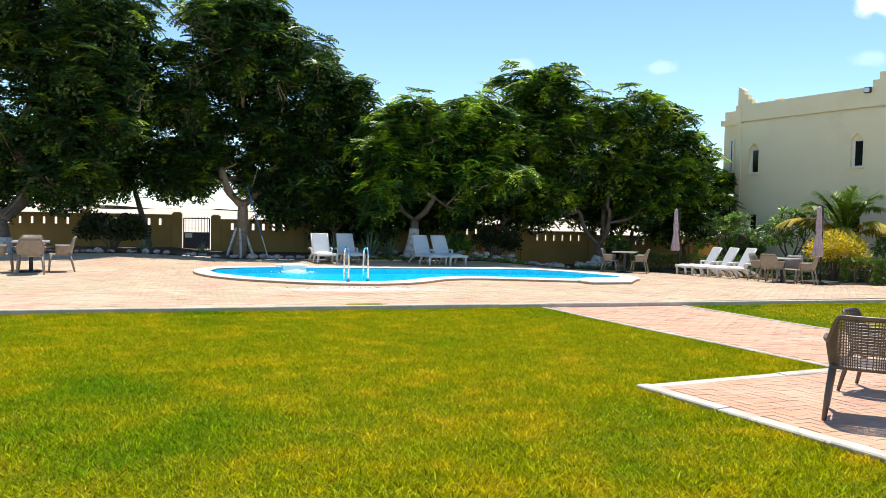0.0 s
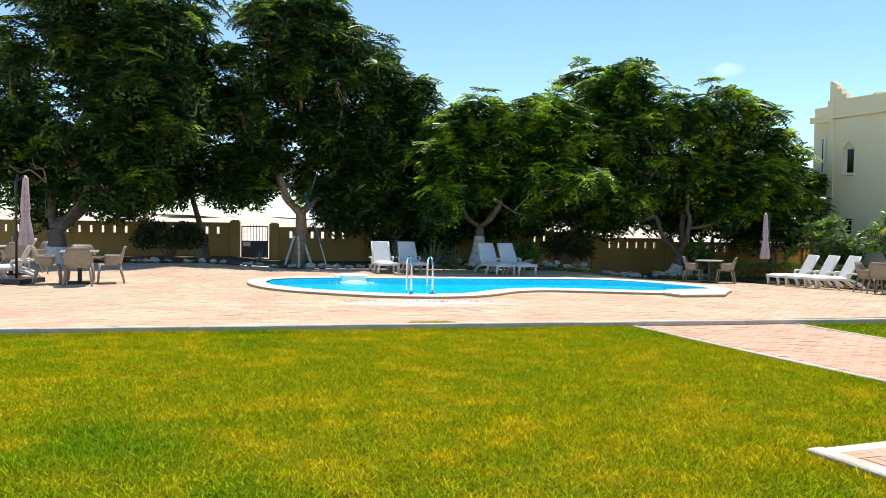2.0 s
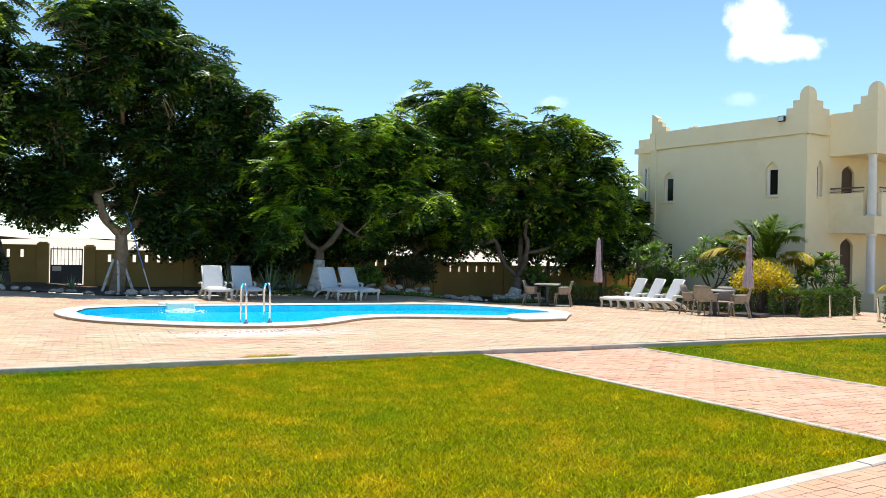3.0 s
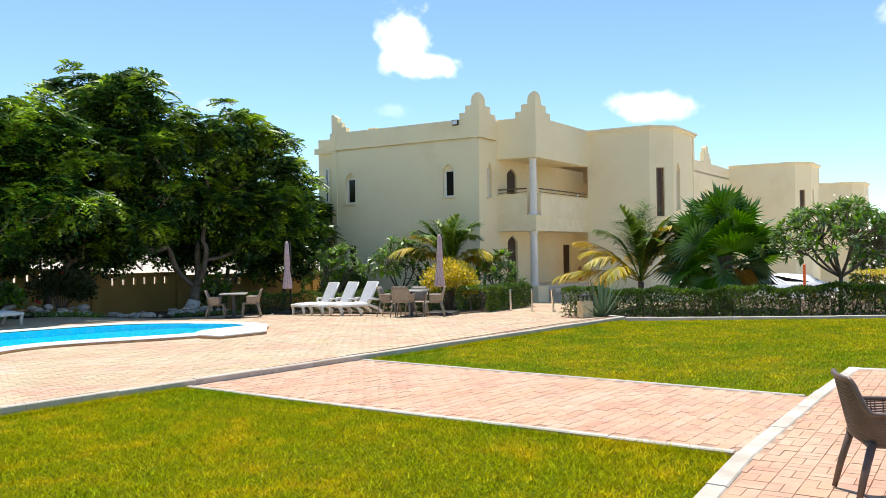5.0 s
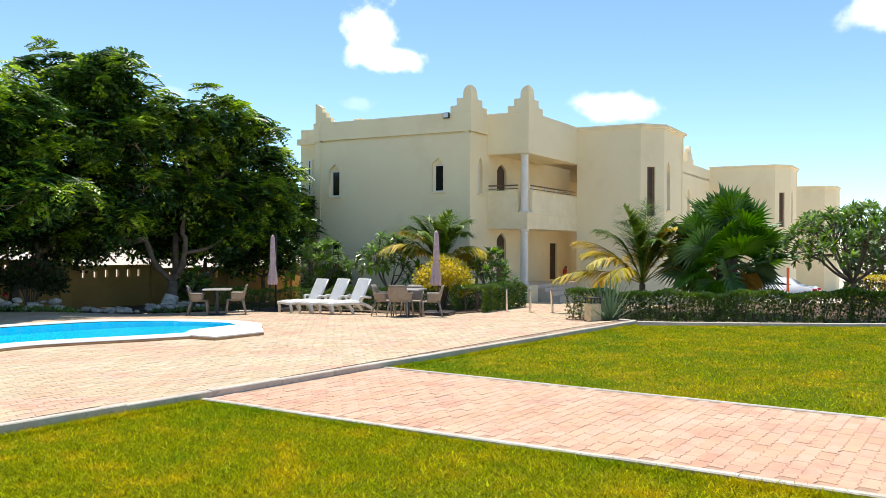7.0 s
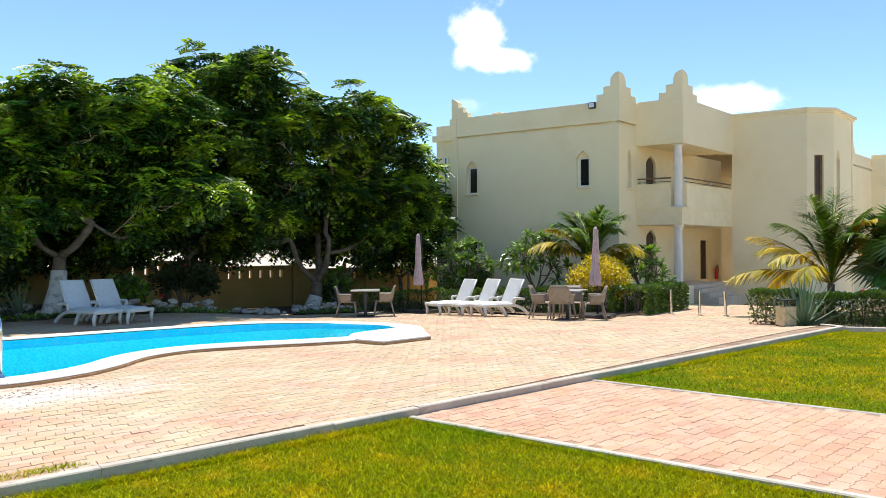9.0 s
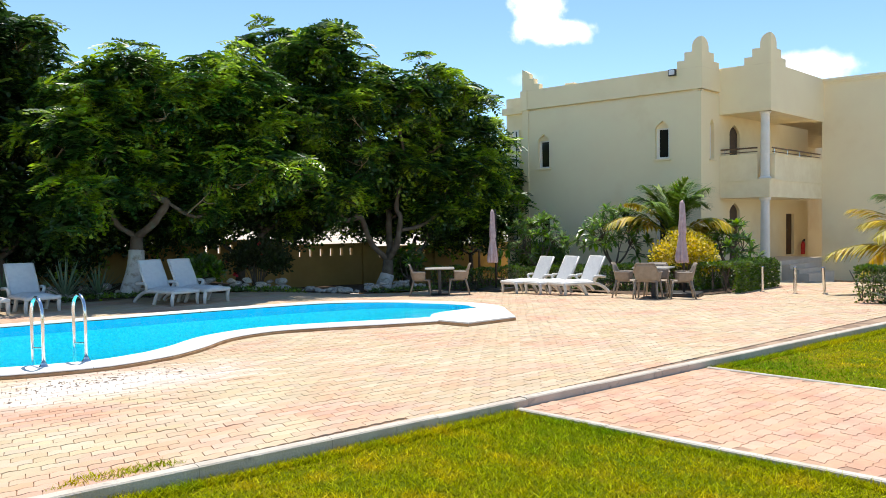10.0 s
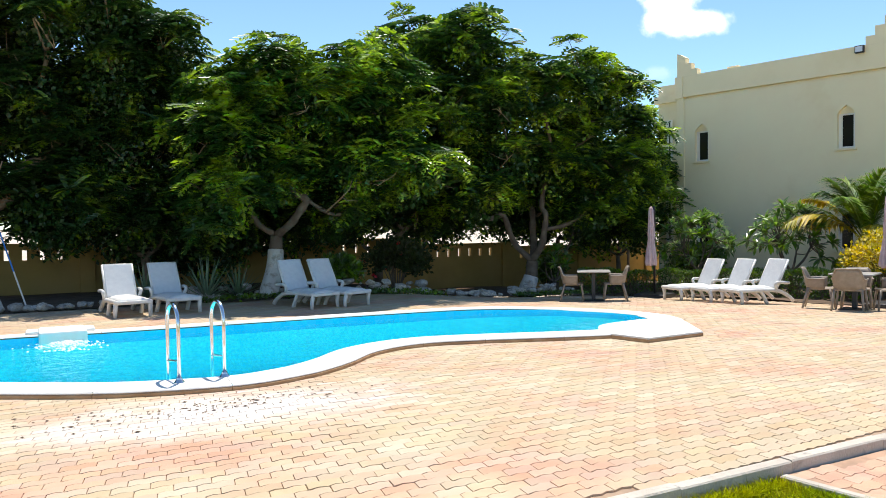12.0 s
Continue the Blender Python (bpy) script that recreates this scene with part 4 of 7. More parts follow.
# ---- the next two houses of the row ----
def row_house(shift, label):
    """The front of the neighbouring house: long wall, stepped crest and canted tower."""
    h = thing("villa", pose(0, 0, 0), label, "house")
    p0 = TE - VX * 2.4 + shift
    p1 = p0 + UX * 14.6
    b = bmesh.new()
    wall_strip(b, p0, p1, Z0 - 1.9, 6.5, 0.3, [(9.5, 10.1, 3.6, ogee(9.5, 10.1, 4.9, 0.3)), (3.0, 3.6, 3.6, ogee(3.0, 3.6, 4.9, 0.3))])
    part("wall", b, STUCCO, h)
    b = bmesh.new()
    wall_strip(b, p0, p1, 6.5, 6.7, 0.25)
    part("parapet", b, STUCCO, h)
    for s in (3.0, 9.5):
        window_at(p0, p1, s, s + 0.6, 3.6, 4.95, h)
    a = p1 + VX * 0.8
    tower((a - VX * 0.8, a + VX * 3.0, a + VX * 3.75 + UX * 0.75, a + VX * 3.75 + UX * 3.4), h, 6.9, Z0 - 1.9)
    b = bmesh.new()
    prism(b, [tuple(v) for v in (p0, p1, p1 - VX * 8, p0 - VX * 8)], 6.0, 6.1)
    part("roof", b, TRIM, h)
    b = bmesh.new()
    wall_strip(b, p1 + UX * 3.4 - VX * 8, p0 - VX * 8, Z0 - 1.9, 6.9, 0.3)
    part("wall", b, STUCCO, h)
    return h


row_house(Vector((0, 0)), "neighbouring cream stucco house with a canted tower")
row_house(UX * 18.6 + VX * 0.6, "last cream stucco house of the row")
w = TE - VX * 2.4 + UX * 9.3
b = bmesh.new()
line = [(0, 0), (0.75, 0), (0.75, 0.3), (0.5, 0.3), (0.5, 0.6), (0.26, 0.6), (0.22, 0.85), (0.1, 1.0), (-0.1, 1.0), (-0.22, 0.85), (-0.26, 0.6), (-0.5, 0.6), (-0.5, 0)]
vf = [b.verts.new((*(w + UX * (x + 0.8) + VX * 0.004), 6.7 + h)) for x, h in line]
vb = [b.verts.new((*(w + UX * (x + 0.8) - VX * 0.25), 6.7 + h)) for x, h in line]
b.faces.new(vf); b.faces.new(vb[::-1])
for i in range(len(line)):
    j = (i + 1) % len(line)
    b.faces.new((vf[i], vb[i], vb[j], vf[j]))
part("parapet_crest", b, STUCCO, villa, "stepped crest with rounded head")

# ---- sun loungers ----
def make_lounger():
    """White resin lounger, foot end at the origin, head towards +y."""
    t = thing("sun_lounger", pose(0, 0, 0), "white plastic sun lounger with grey back and pale pad on terrace", "sun lounger", "sun loungers by the pool")
    w = 0.31
    for s in (-1, 1):
        bm = bmesh.new()
        pts = catmull([(s * w, 0.02, 0.30), (s * w, 0.45, 0.30), (s * w, 0.95, 0.29), (s * w, 1.2, 0.25), (s * w, 1.45, 0.12), (s * w, 1.55, 0.03)], 4)
        tube(bm, [Vector((p.x, p.y, p.z)) for p in pts], 0.044, 8)
        part("side_rail", bm, WHITE_PLASTIC, t, smooth=True)
        bm = bmesh.new()
        tube(bm, [(s * w, 0.06, 0.30), (s * (w + 0.01), 0.10, 0.14), (s * (w + 0.015), 0.09, 0.0)], [0.046, 0.042, 0.034], 8)
        part("leg", bm, WHITE_PLASTIC, t, smooth=True)
        bm = bmesh.new()
        pts = catmull([(s * w, 0.62, 0.28), (s * w, 0.70, 0.18), (s * w, 0.80, 0.0)], 4)
        tube(bm, pts, 0.042, 8)
        part("leg", bm, WHITE_PLASTIC, t, smooth=True)
        bm = bmesh.new()
        pts = catmull([(s * (w + 0.02), 1.05, 0.30), (s * (w + 0.05), 1.0, 0.44), (s * (w + 0.06), 1.12, 0.47), (s * (w + 0.05), 1.38, 0.45)], 4)
        tube(bm, pts, 0.036, 8)
        part("armrest", bm, WHITE_PLASTIC, t, smooth=True)
    bm = bmesh.new()
    box(bm, -w, w, 0.0, 0.06, 0.26, 0.33, 0.02)
    part("foot_bar", bm, WHITE_PLASTIC, t)
    bm = bmesh.new()
    box(bm, -0.28, 0.28, 0.06, 1.08, 0.295, 0.315, 0.006)
    part("sling", bm, GREY_SLING, t, "grey woven seat sling")
    bm = bmesh.new()
    vs = []
    nx, ny = 6, 12
    grid = [[bm.verts.new((-0.265 + 0.53 * i / nx, 0.03 + 1.02 * j / ny, 0.335 + 0.05 * (1 - (2 * i / nx - 1) ** 4) * (1 - (2 * j / ny - 1) ** 8)
                           + 0.008 * math.sin(j * 1.3) * (1 - (2 * i / nx - 1) ** 2))) for i in range(nx + 1)] for j in range(ny + 1)]
    for j in range(ny):
        for i in range(nx):
            bm.faces.new((grid[j][i], grid[j][i + 1], grid[j + 1][i + 1], grid[j + 1][i]))
    g = bmesh.ops.extrude_face_region(bm, geom=bm.faces[:])
    for v in [v for v in g['geom'] if isinstance(v, bmesh.types.BMVert)]:
        v.co.z = 0.318
    part("pad", bm, PAD_WHITE, t, "flattened pale cushion pad", smooth=True)
    # raised back
    a = radians(62)
    c0 = Vector((0, 1.08, 0.30))
    B = Matrix.Translation(c0) @ Matrix.Rotation(a, 4, 'X')
    bm = bmesh.new()
    box(bm, -0.275, 0.275, 0.03, 0.75, -0.02, 0.03, 0.014, B)
    part("back_sling", bm, GREY_SLING, t, "grey woven back sling")
    bm = bmesh.new()
    for s in (-1, 1):
        tube(bm, [B @ Vector((s * 0.29, 0.0, 0)), B @ Vector((s * 0.285, 0.76, 0))], 0.026, 8)
    tube(bm, [B @ Vector((-0.285, 0.75, 0)), B @ Vector((0.285, 0.75, 0))], 0.026, 8)
    part("back_frame", bm, WHITE_PLASTIC, t, smooth=True)
    return t


first = make_lounger()
spots = [(-2.48, 12.3, 6), (-1.52, 12.4, 9), (1.2, 11.72, 16), (1.93, 11.75, 18),
         (9.62, 10.48, -97), (9.64, 9.58, -98), (9.66, 8.72, -99), (-12.9, 7.9, -80)]
for i, (x, y, a) in enumerate(spots):
    m = pose(x, y, deck_z(x, y), 0, 0, a)
    if i == 0:
        first.matrix_basis = m
    else:
        o = copy_thing(first, m)
        if 4 <= i <= 6:
            o["label"] = "white plastic sun lounger, one of three in full sun"


# ---- armchairs and tables ----
def make_armchair(material, label, fine):
    """Moulded resin armchair, facing +y; the shell is a lattice where it is seen close."""
    t = thing("armchair", pose(0, 0, 0), label, "chair", "terrace armchairs")
    for sx, sy in ((-1, 1), (1, 1), (-1, -1), (1, -1)):
        bm = bmesh.new()
        tube(bm, [(sx * 0.235, sy * 0.20, 0.44), (sx * 0.262, sy * 0.235 + (0.0 if sy > 0 else -0.03), 0.2), (sx * 0.28, sy * 0.25 + (0.0 if sy > 0 else -0.06), 0.0)],
             [0.028, 0.024, 0.018], 8)
        part("leg", bm, material, t, smooth=True)

    def shell(u, v):
        """u runs round from one arm over the back to the other, v from seat to rim."""
        ang = (u - 0.5) * math.pi * 1.16
        rx, ry = 0.27 + 0.035 * v, 0.255 + 0.02 * v
        x = math.copysign(abs(math.sin(ang)) ** 0.62, math.sin(ang)) * rx
        y = -math.copysign(abs(math.cos(ang)) ** 0.62, math.cos(ang)) * ry
        top = 0.63 + 0.21 * smooth01(1 - (abs(u - 0.5) - 0.13) / 0.17)
        lean = -0.075 * max(0, math.cos(ang)) * v
        return Vector((x, y + lean, 0.43 + (top - 0.43) * v))
    nu, nv = (76, 18) if fine else (22, 5)
    bm = bmesh.new()
    if fine:
        bar = 0.0052
        for k in range(nu + 1):
            tube(bm, [shell(k / nu, j / 5) for j in range(6)], bar, 4, False)
        for k in range(nv + 1):
            tube(bm, [shell(j / 40, k / nv) for j in range(41)], bar, 4, False)
    else:
        g = [[bm.verts.new(shell(i / nu, j / nv)) for i in range(nu + 1)] for j in range(nv + 1)]
        for j in range(nv):
            for i in range(nu):
                bm.faces.new((g[j][i], g[j][i + 1], g[j + 1][i + 1], g[j + 1][i]))
        ex = bmesh.ops.extrude_face_region(bm, geom=bm.faces[:])
        for v in [v for v in ex['geom'] if isinstance(v, bmesh.types.BMVert)]:
            v.co = Vector((v.co.x * 0.95, v.co.y * 0.95, v.co.z))
    part("shell", bm, material, t, "perforated wrap-around back" if fine else "", smooth=True)
    bm = bmesh.new()
    tube(bm, [shell(j / 40, 1.0) for j in range(41)], 0.017, 8)
    part("rim", bm, material, t, smooth=True)
    bm = bmesh.new()
    box(bm, -0.255, 0.255, -0.24, 0.25, 0.405, 0.44, 0.018)
    part("seat", bm, material, t)
    return t


def make_table(label):
    t = thing("bistro_table", pose(0, 0, 0), label, "table", "terrace tables")
    bm = bmesh.new(); box(bm, -0.40, 0.40, -0.40, 0.40, 0.715, 0.75, 0.012)
    part("tabletop", bm, MARBLE, t, "pale stone-look square top")
    bm = bmesh.new(); box(bm, -0.045, 0.045, -0.045, 0.045, 0.03, 0.70, 0.008)
    part("pedestal", bm, DARK_METAL, t)
    bm = bmesh.new(); box(bm, -0.25, 0.25, -0.25, 0.25, 0.0, 0.03, 0.008)
    part("base_plate", bm, DARK_METAL, t)
    bm = bmesh.new(); box(bm, -0.18, 0.18, -0.18, 0.18, 0.695, 0.715)
    part("top_bracket", bm, DARK_METAL, t)
    return t


taupe = make_armchair(WICKER, "taupe moulded resin armchair at a terrace table", False)
table = make_table("square pale-topped table on a black pedestal on the terrace")
sets = [(-10.22, 7.15, 12, (0, 90, 180, 270)), (8.03, 11.45, -38, (90, 270)), (10.42, 6.22, 20, (20, 100, 190, 275)), (-12.6, 9.9, 30, (0, 90))]
used_c = used_t = False
for x, y, a, chairs in sets:
    away = 0.5 if len(chairs) == 2 else 0.63
    m = pose(x, y, deck_z(x, y), 0, 0, a)
    if not used_t:
        table.matrix_basis = m; used_t = True
    else:
        copy_thing(table, m)
    for c in chairs:
        r = radians(a + c)
        cx, cy = x + away * math.sin(r), y - away * math.cos(r)
        m = pose(cx, cy, deck_z(cx, cy), 0, 0, a + c)
        if not used_c:
            taupe.matrix_basis = m; used_c = True
        else:
            copy_thing(taupe, m)
brown = make_armchair(BROWN_RESIN, "brown perforated resin armchair on the brick patio", True)
PZ = 0.03
brown_spots = [(-1.1, -8.6, -45), (-0.22, -7.86, -152), (3.75, -7.5, -110)]
for i, (x, y, a) in enumerate(brown_spots):
    m = pose(x, y, lawn_z(x, y) + PZ, 0, 0, a)
    m = m @ Matrix.Scale(0.9, 4)
    if i == 0:
        brown.matrix_basis = m
    else:
        copy_thing(brown, m)

# ---- closed umbrellas ----
def make_umbrella():
    """Cantilever umbrella, closed: slab base, dark mast, folded cloth hanging beside it."""
    t = thing("cantilever_umbrella", pose(0, 0, 0), "closed pink cantilever umbrella on a dark mast with a slab base", "umbrella", "closed umbrellas")
    bm = bmesh.new(); box(bm, -0.42, 0.42, -0.42, 0.42, 0, 0.11, 0.02); part("base_plate", bm, DARK_METAL, t)
    bm = bmesh.new(); tube(bm, [(0, 0, 0.1), (0, 0, 2.3), (-0.04, 0, 2.45)], [0.028, 0.028, 0.02], 10); part("mast", bm, DARK_METAL, t, smooth=True)
    bm = bmesh.new(); tube(bm, [(0, 0, 2.3), (-0.22, 0, 2.42)], 0.018, 8); part("arm", bm, DARK_METAL, t, smooth=True)
    bm = bmesh.new(); box(bm, -0.05, 0.05, -0.05, 0.05, 0.95, 1.12, 0.012)
    cb = part("crank_box", bm, DARK_METAL, t)
    bm = bmesh.new(); tube(bm, [(0.05, 0, 1.03), (0.1, 0, 1.03), (0.1, 0, 0.93)], 0.008, 6); part("crank_handle", bm, STEEL, cb)
    bm = bmesh.new()
    rings = []
    seg = 48
    for r, z in ((0.015, 2.42), (0.05, 2.36), (0.06, 2.1), (0.08, 1.7), (0.068, 1.55), (0.105, 1.2), (0.135, 0.92), (0.12, 0.88)):
        rings.append([bm.verts.new((-0.24 + r * (1 + 0.28 * math.cos(8 * a) + 0.1 * math.sin(3 * a + z * 3)) * math.cos(a),
                                    r * (1 + 0.28 * math.cos(8 * a) + 0.1 * math.sin(3 * a + z * 3)) * math.sin(a), z + 0.02 * math.sin(5 * a))) for a in (2 * math.pi * k / seg for k in range(seg))])
    for a, b in zip(rings, rings[1:]):
        for k in range(seg):
            bm.faces.new((a[k], a[(k + 1) % seg], b[(k + 1) % seg], b[k]))
    bm.faces.new(rings[0][::-1]); bm.faces.new(rings[-1])
    cn = part("canopy", bm, PINK_CLOTH, t, "folded faded pink cloth", smooth=True)
    bm = bmesh.new()
    lathe(bm, [(0.078, 1.54), (0.086, 1.56), (0.078, 1.58)], 20, (-0.24, 0)); part("strap", bm, PINK_CLOTH, cn)
    return t


u0 = make_umbrella()
for i, (x, y, a) in enumerate([(10.5, 11.9, 25), (12.05, 6.5, 25), (-11.6, 7.3, 160)]):
    m = pose(x, y, deck_z(x, y), 0, 0, a)
    if i == 0:
        u0.matrix_basis = m
    else:
        copy_thing(u0, m)

# ---- pool ladder ----
lad = thing("pool_ladder", pose(-2.62, 5.12, deck_z(-2.6, 5.1) + 0.062, 0, 0, 8), "pair of polished steel pool ladder rails on the coping", "ladder")
for x in (-0.245, 0.245):
    bm = bmesh.new()
    pts = [(x, 0, 0)] + [(x, 0, 0.55)] + [(x, 0.19 - 0.19 * math.cos(a), 0.63 + 0.2 * math.sin(a)) for a in np.linspace(0, math.pi, 10)] + [(x, 0.38, 0.5), (x, 0.38, -0.75)]
    tube(bm, pts, 0.021, 12)
    rl = part("rail", bm, STEEL, lad, smooth=True)
    bm = bmesh.new(); lathe(bm, [(0.055, 0.0), (0.055, 0.02), (0.035, 0.05), (0.03, 0.07)], 16, (x, 0)); part("flange", bm, STEEL, rl)
    bm = bmesh.new(); tube(bm, [(x, 0.0, 0.24), (x, 0.38, 0.2)], 0.014, 8); part("tie_bar", bm, STEEL, rl)
for z in (-0.3, -0.55):
    bm = bmesh.new(); box(bm, -0.22, 0.22, 0.345, 0.415, z, z + 0.03, 0.006); part("tread", bm, STEEL, lad)

# ---- bollards, bin, lamp post, extinguisher ----
bol = thing("bollard", pose(0, 0, 0), "slim polished steel bollard at the villa walk", "bollard", "steel bollards")
bm = bmesh.new(); tube(bm, [(0, 0, 0), (0, 0, 0.66), (0, 0, 0.68)], [0.038, 0.038, 0.02], 14); part("post", bm, STEEL, bol)
bm = bmesh.new(); lathe(bm, [(0.07, 0), (0.07, 0.012), (0.04, 0.016)], 16); part("foot", bm, STEEL, bol)
for i, (x, y, tilt) in enumerate([(14.28, 5.64, 0), (14.08, 4.66, 0), (14.25, 4.0, 9)]):
    m = pose(x, y, deck_z(x, y), 0, -tilt, 0)
    if i == 0:
        bol.matrix_basis = m
    else:
        copy_thing(bol, m)
bx, by = 11.72, 1.36
bn = thing("litter_bin", pose(bx, by, deck_z(bx, by), 0, 0, -30) @ Matrix.Scale(0.78, 4), "beige panelled litter bin with an open frame top beside the lawn", "bin")
bm = bmesh.new(); box(bm, -0.19, 0.19, -0.19, 0.19, 0.03, 0.56, 0.012); part("body", bm, BEIGE_BIN, bn)
for sx in (-1, 1):
    for sy in (-1, 1):
        bm = bmesh.new(); box(bm, sx * 0.165 - 0.018, sx * 0.165 + 0.018, sy * 0.165 - 0.018, sy * 0.165 + 0.018, 0, 0.72); part("post", bm, DARK_METAL, bn)
bm = bmesh.new(); box(bm, -0.19, 0.19, -0.19, 0.19, 0.72, 0.75, 0.008); part("lid", bm, DARK_METAL, bn)
lx, ly = 14.5, 17.3
lp = thing("lamp_post", pose(lx, ly, deck_z(lx, ly) + 0.03), "plain slender pale pole in the planting bed", "pole")
bm = bmesh.new(); tube(bm, [(0, 0, 0), (0, 0, 3.25)], [0.05, 0.04], 10); part("pole", bm, BARK_PALE, lp)
bm = bmesh.new(); lathe(bm, [(0.09, 0), (0.09, 0.02), (0.055, 0.03)], 12); part("foot", bm, BARK_PALE, lp)
e = F0 + UX * 6.95 + VX * 0.2
fx = thing("fire_extinguisher", pose(e.x, e.y, 0.28), "red fire extinguisher with black hose in the villa porch", "extinguisher")
bm = bmesh.new(); lathe(bm, [(0.075, 0), (0.08, 0.03), (0.08, 0.42), (0.05, 0.5), (0.025, 0.53)], 16); part("cylinder", bm, RED_PAINT, fx, smooth=True)
bm = bmesh.new(); tube(bm, catmull([(0, 0, 0.54), (0.12, 0, 0.62), (0.17, 0, 0.4), (0.13, 0, 0.15)], 5), 0.014, 6); part("hose", bm, RUBBER, fx)
bm = bmesh.new(); box(bm, -0.02, 0.1, -0.015, 0.015, 0.53, 0.57); part("handle", bm, DARK_METAL, fx)
px, py = -4.3, 15.6
bp = thing("cleaning_pole", pose(px, py, deck_z(px, py) + 0.05), "long blue and white pool pole leaning in the tree", "pole")
bm = bmesh.new(); tube(bm, [(0, 0, 0), (-0.22, 0.2, 0.75)], 0.018, 8); part("lower_tube", bm, WHITE_PAINT, bp)
bm = bmesh.new(); tube(bm, [(-0.22, 0.2, 0.75), (-0.75, 0.7, 2.6)], 0.016, 8); part("upper_tube", bm, BLUE_POLE, bp)
op = thing("barrier_panel", pose(34.5, 2.9, ground_z(34.5, 2.9), 0, 0, 15), "narrow upright orange panel by the parked cars", "panel")
bm = bmesh.new(); box(bm, -0.25, 0.25, -0.06, 0.06, 0.0, 1.9, 0.02); part("board", bm, ORANGE_PAINT, op)
bm = bmesh.new(); box(bm, -0.32, 0.32, -0.2, 0.2, 0.0, 0.06, 0.01); part("foot", bm, DARK_METAL, op)


# ---- parked cars ----
def make_car(m, label):
    t = thing("car", m, label, "car")
    prof = [(-2.1, 0.35), (-2.12, 0.7), (-1.95, 0.95), (-1.2, 1.0), (-0.75, 1.38), (0.6, 1.45), (1.35, 1.05), (1.95, 0.92), (2.12, 0.68), (2.1, 0.32)]
    bm = bmesh.new()
    L = []
    for x, z in prof:
        k = 0.82 if z < 1.02 else 0.66
        L.append([bm.verts.new((x, s * k, z)) for s in (-1, 1)])
    for a, b in zip(L, L[1:]):
        bm.faces.new((a[0], a[1], b[1], b[0]))
    bm.faces.new([v[0] for v in L][::-1]); bm.faces.new([v[1] for v in L]); bm.faces.new((L[-1][0], L[-1][1], L[0][1], L[0][0]))
    bmesh.ops.bevel(bm, geom=bm.edges[:], offset=0.06, segments=2, affect='EDGES')
    part("body", bm, CAR_WHITE, t, smooth=True)
    for s in (-1, 1):
        bm = bmesh.new()
        q = [(-1.0, 1.03), (-0.68, 1.3), (0.55, 1.36), (1.1, 1.05)]
        vs = [bm.verts.new((x, s * (0.80 - 0.16 * (z - 1.0) / 0.4 + 0.012), z)) for x, z in q]
        bm.faces.new(vs)
        bmesh.ops.solidify(bm, geom=bm.faces[:], thickness=0.01)
        part("side_glass", bm, GLASS, t)
        for x in (-1.3, 1.32):
            bm = bmesh.new()
            r = bmesh.ops.create_cone(bm, cap_ends=True, segments=24, radius1=0.33, radius2=0.33, depth=0.2)
            bmesh.ops.transform(bm, matrix=Matrix.Translation((x, s * 0.76, 0.33)) @ Matrix.Rotation(math.pi / 2, 4, 'X'), verts=bm.verts[:])
            wh = part("wheel", bm, RUBBER, t)
            bm = bmesh.new()
            bmesh.ops.create_cone(bm, cap_ends=True, segments=16, radius1=0.2, radius2=0.2, depth=0.22)
            bmesh.ops.transform(bm, matrix=Matrix.Translation((x, s * 0.76, 0.33)) @ Matrix.Rotation(math.pi / 2, 4, 'X'), verts=bm.verts[:])
            part("rim", bm, STEEL, wh)
    bm = bmesh.new()
    box(bm, 1.98, 2.12, -0.7, -0.4, 0.68, 0.8, 0.02); part("headlight", bm, LAMP_GLASS, t)
    bm = bmesh.new()
    box(bm, 1.98, 2.12, 0.4, 0.7, 0.68, 0.8, 0.02); part("headlight", bm, LAMP_GLASS, t)
    for s in (-1, 1):
        bm = bmesh.new()
        box(bm, -2.14, -1.82, s * 0.62 - 0.19, s * 0.62 + 0.19, 0.76, 0.88, 0.02); part("tail_light", bm, RED_PAINT, t, "red tail light")
    return t


make_car(pose(32.6, 4.55, ground_z(32.6, 4.55), 0, 0, -80), "white car parked behind the hedge, in the shade of the palm")
make_car(pose(36.2, 4.05, ground_z(36.2, 4.05), 0, 0, 95), "white car parked in the sun behind the hedge")

# ---- trees ----
def pinnate(pairs, length, leaf, width, droop):
    """A feathered leaf along +y: flat leaflets in pairs on a stalk that bends down."""
    V, F = [], []
    for k in range(pairs):
        s = (k + 0.7) / pairs
        y, z = length * s, -droop * s * s
        size = leaf * (0.55 + 0.9 * s * (1.25 - s))
        for sx in (-1, 1):
            b = len(V)
            V += [(0, y, z), (sx * size * 0.5 - sx * 0.0, y + size * 0.42, z - 0.10 * size), (sx * size, y + size * 0.38, z - 0.34 * size), (sx * size * 0.55, y + size * 0.38 - width, z - 0.16 * size)]
            F.append((b, b + 3, b + 2, b + 1) if sx > 0 else (b, b + 1, b + 2, b + 3))
    return V, F


FROND = pinnate(5, 0.42, 0.18, 0.085, 0.17)
FILL_LEAF = ([(0, 0, 0), (0.38, 0.45, 0.08), (0, 1, 0), (-0.38, 0.45, 0.08)], [(0, 1, 2, 3)])


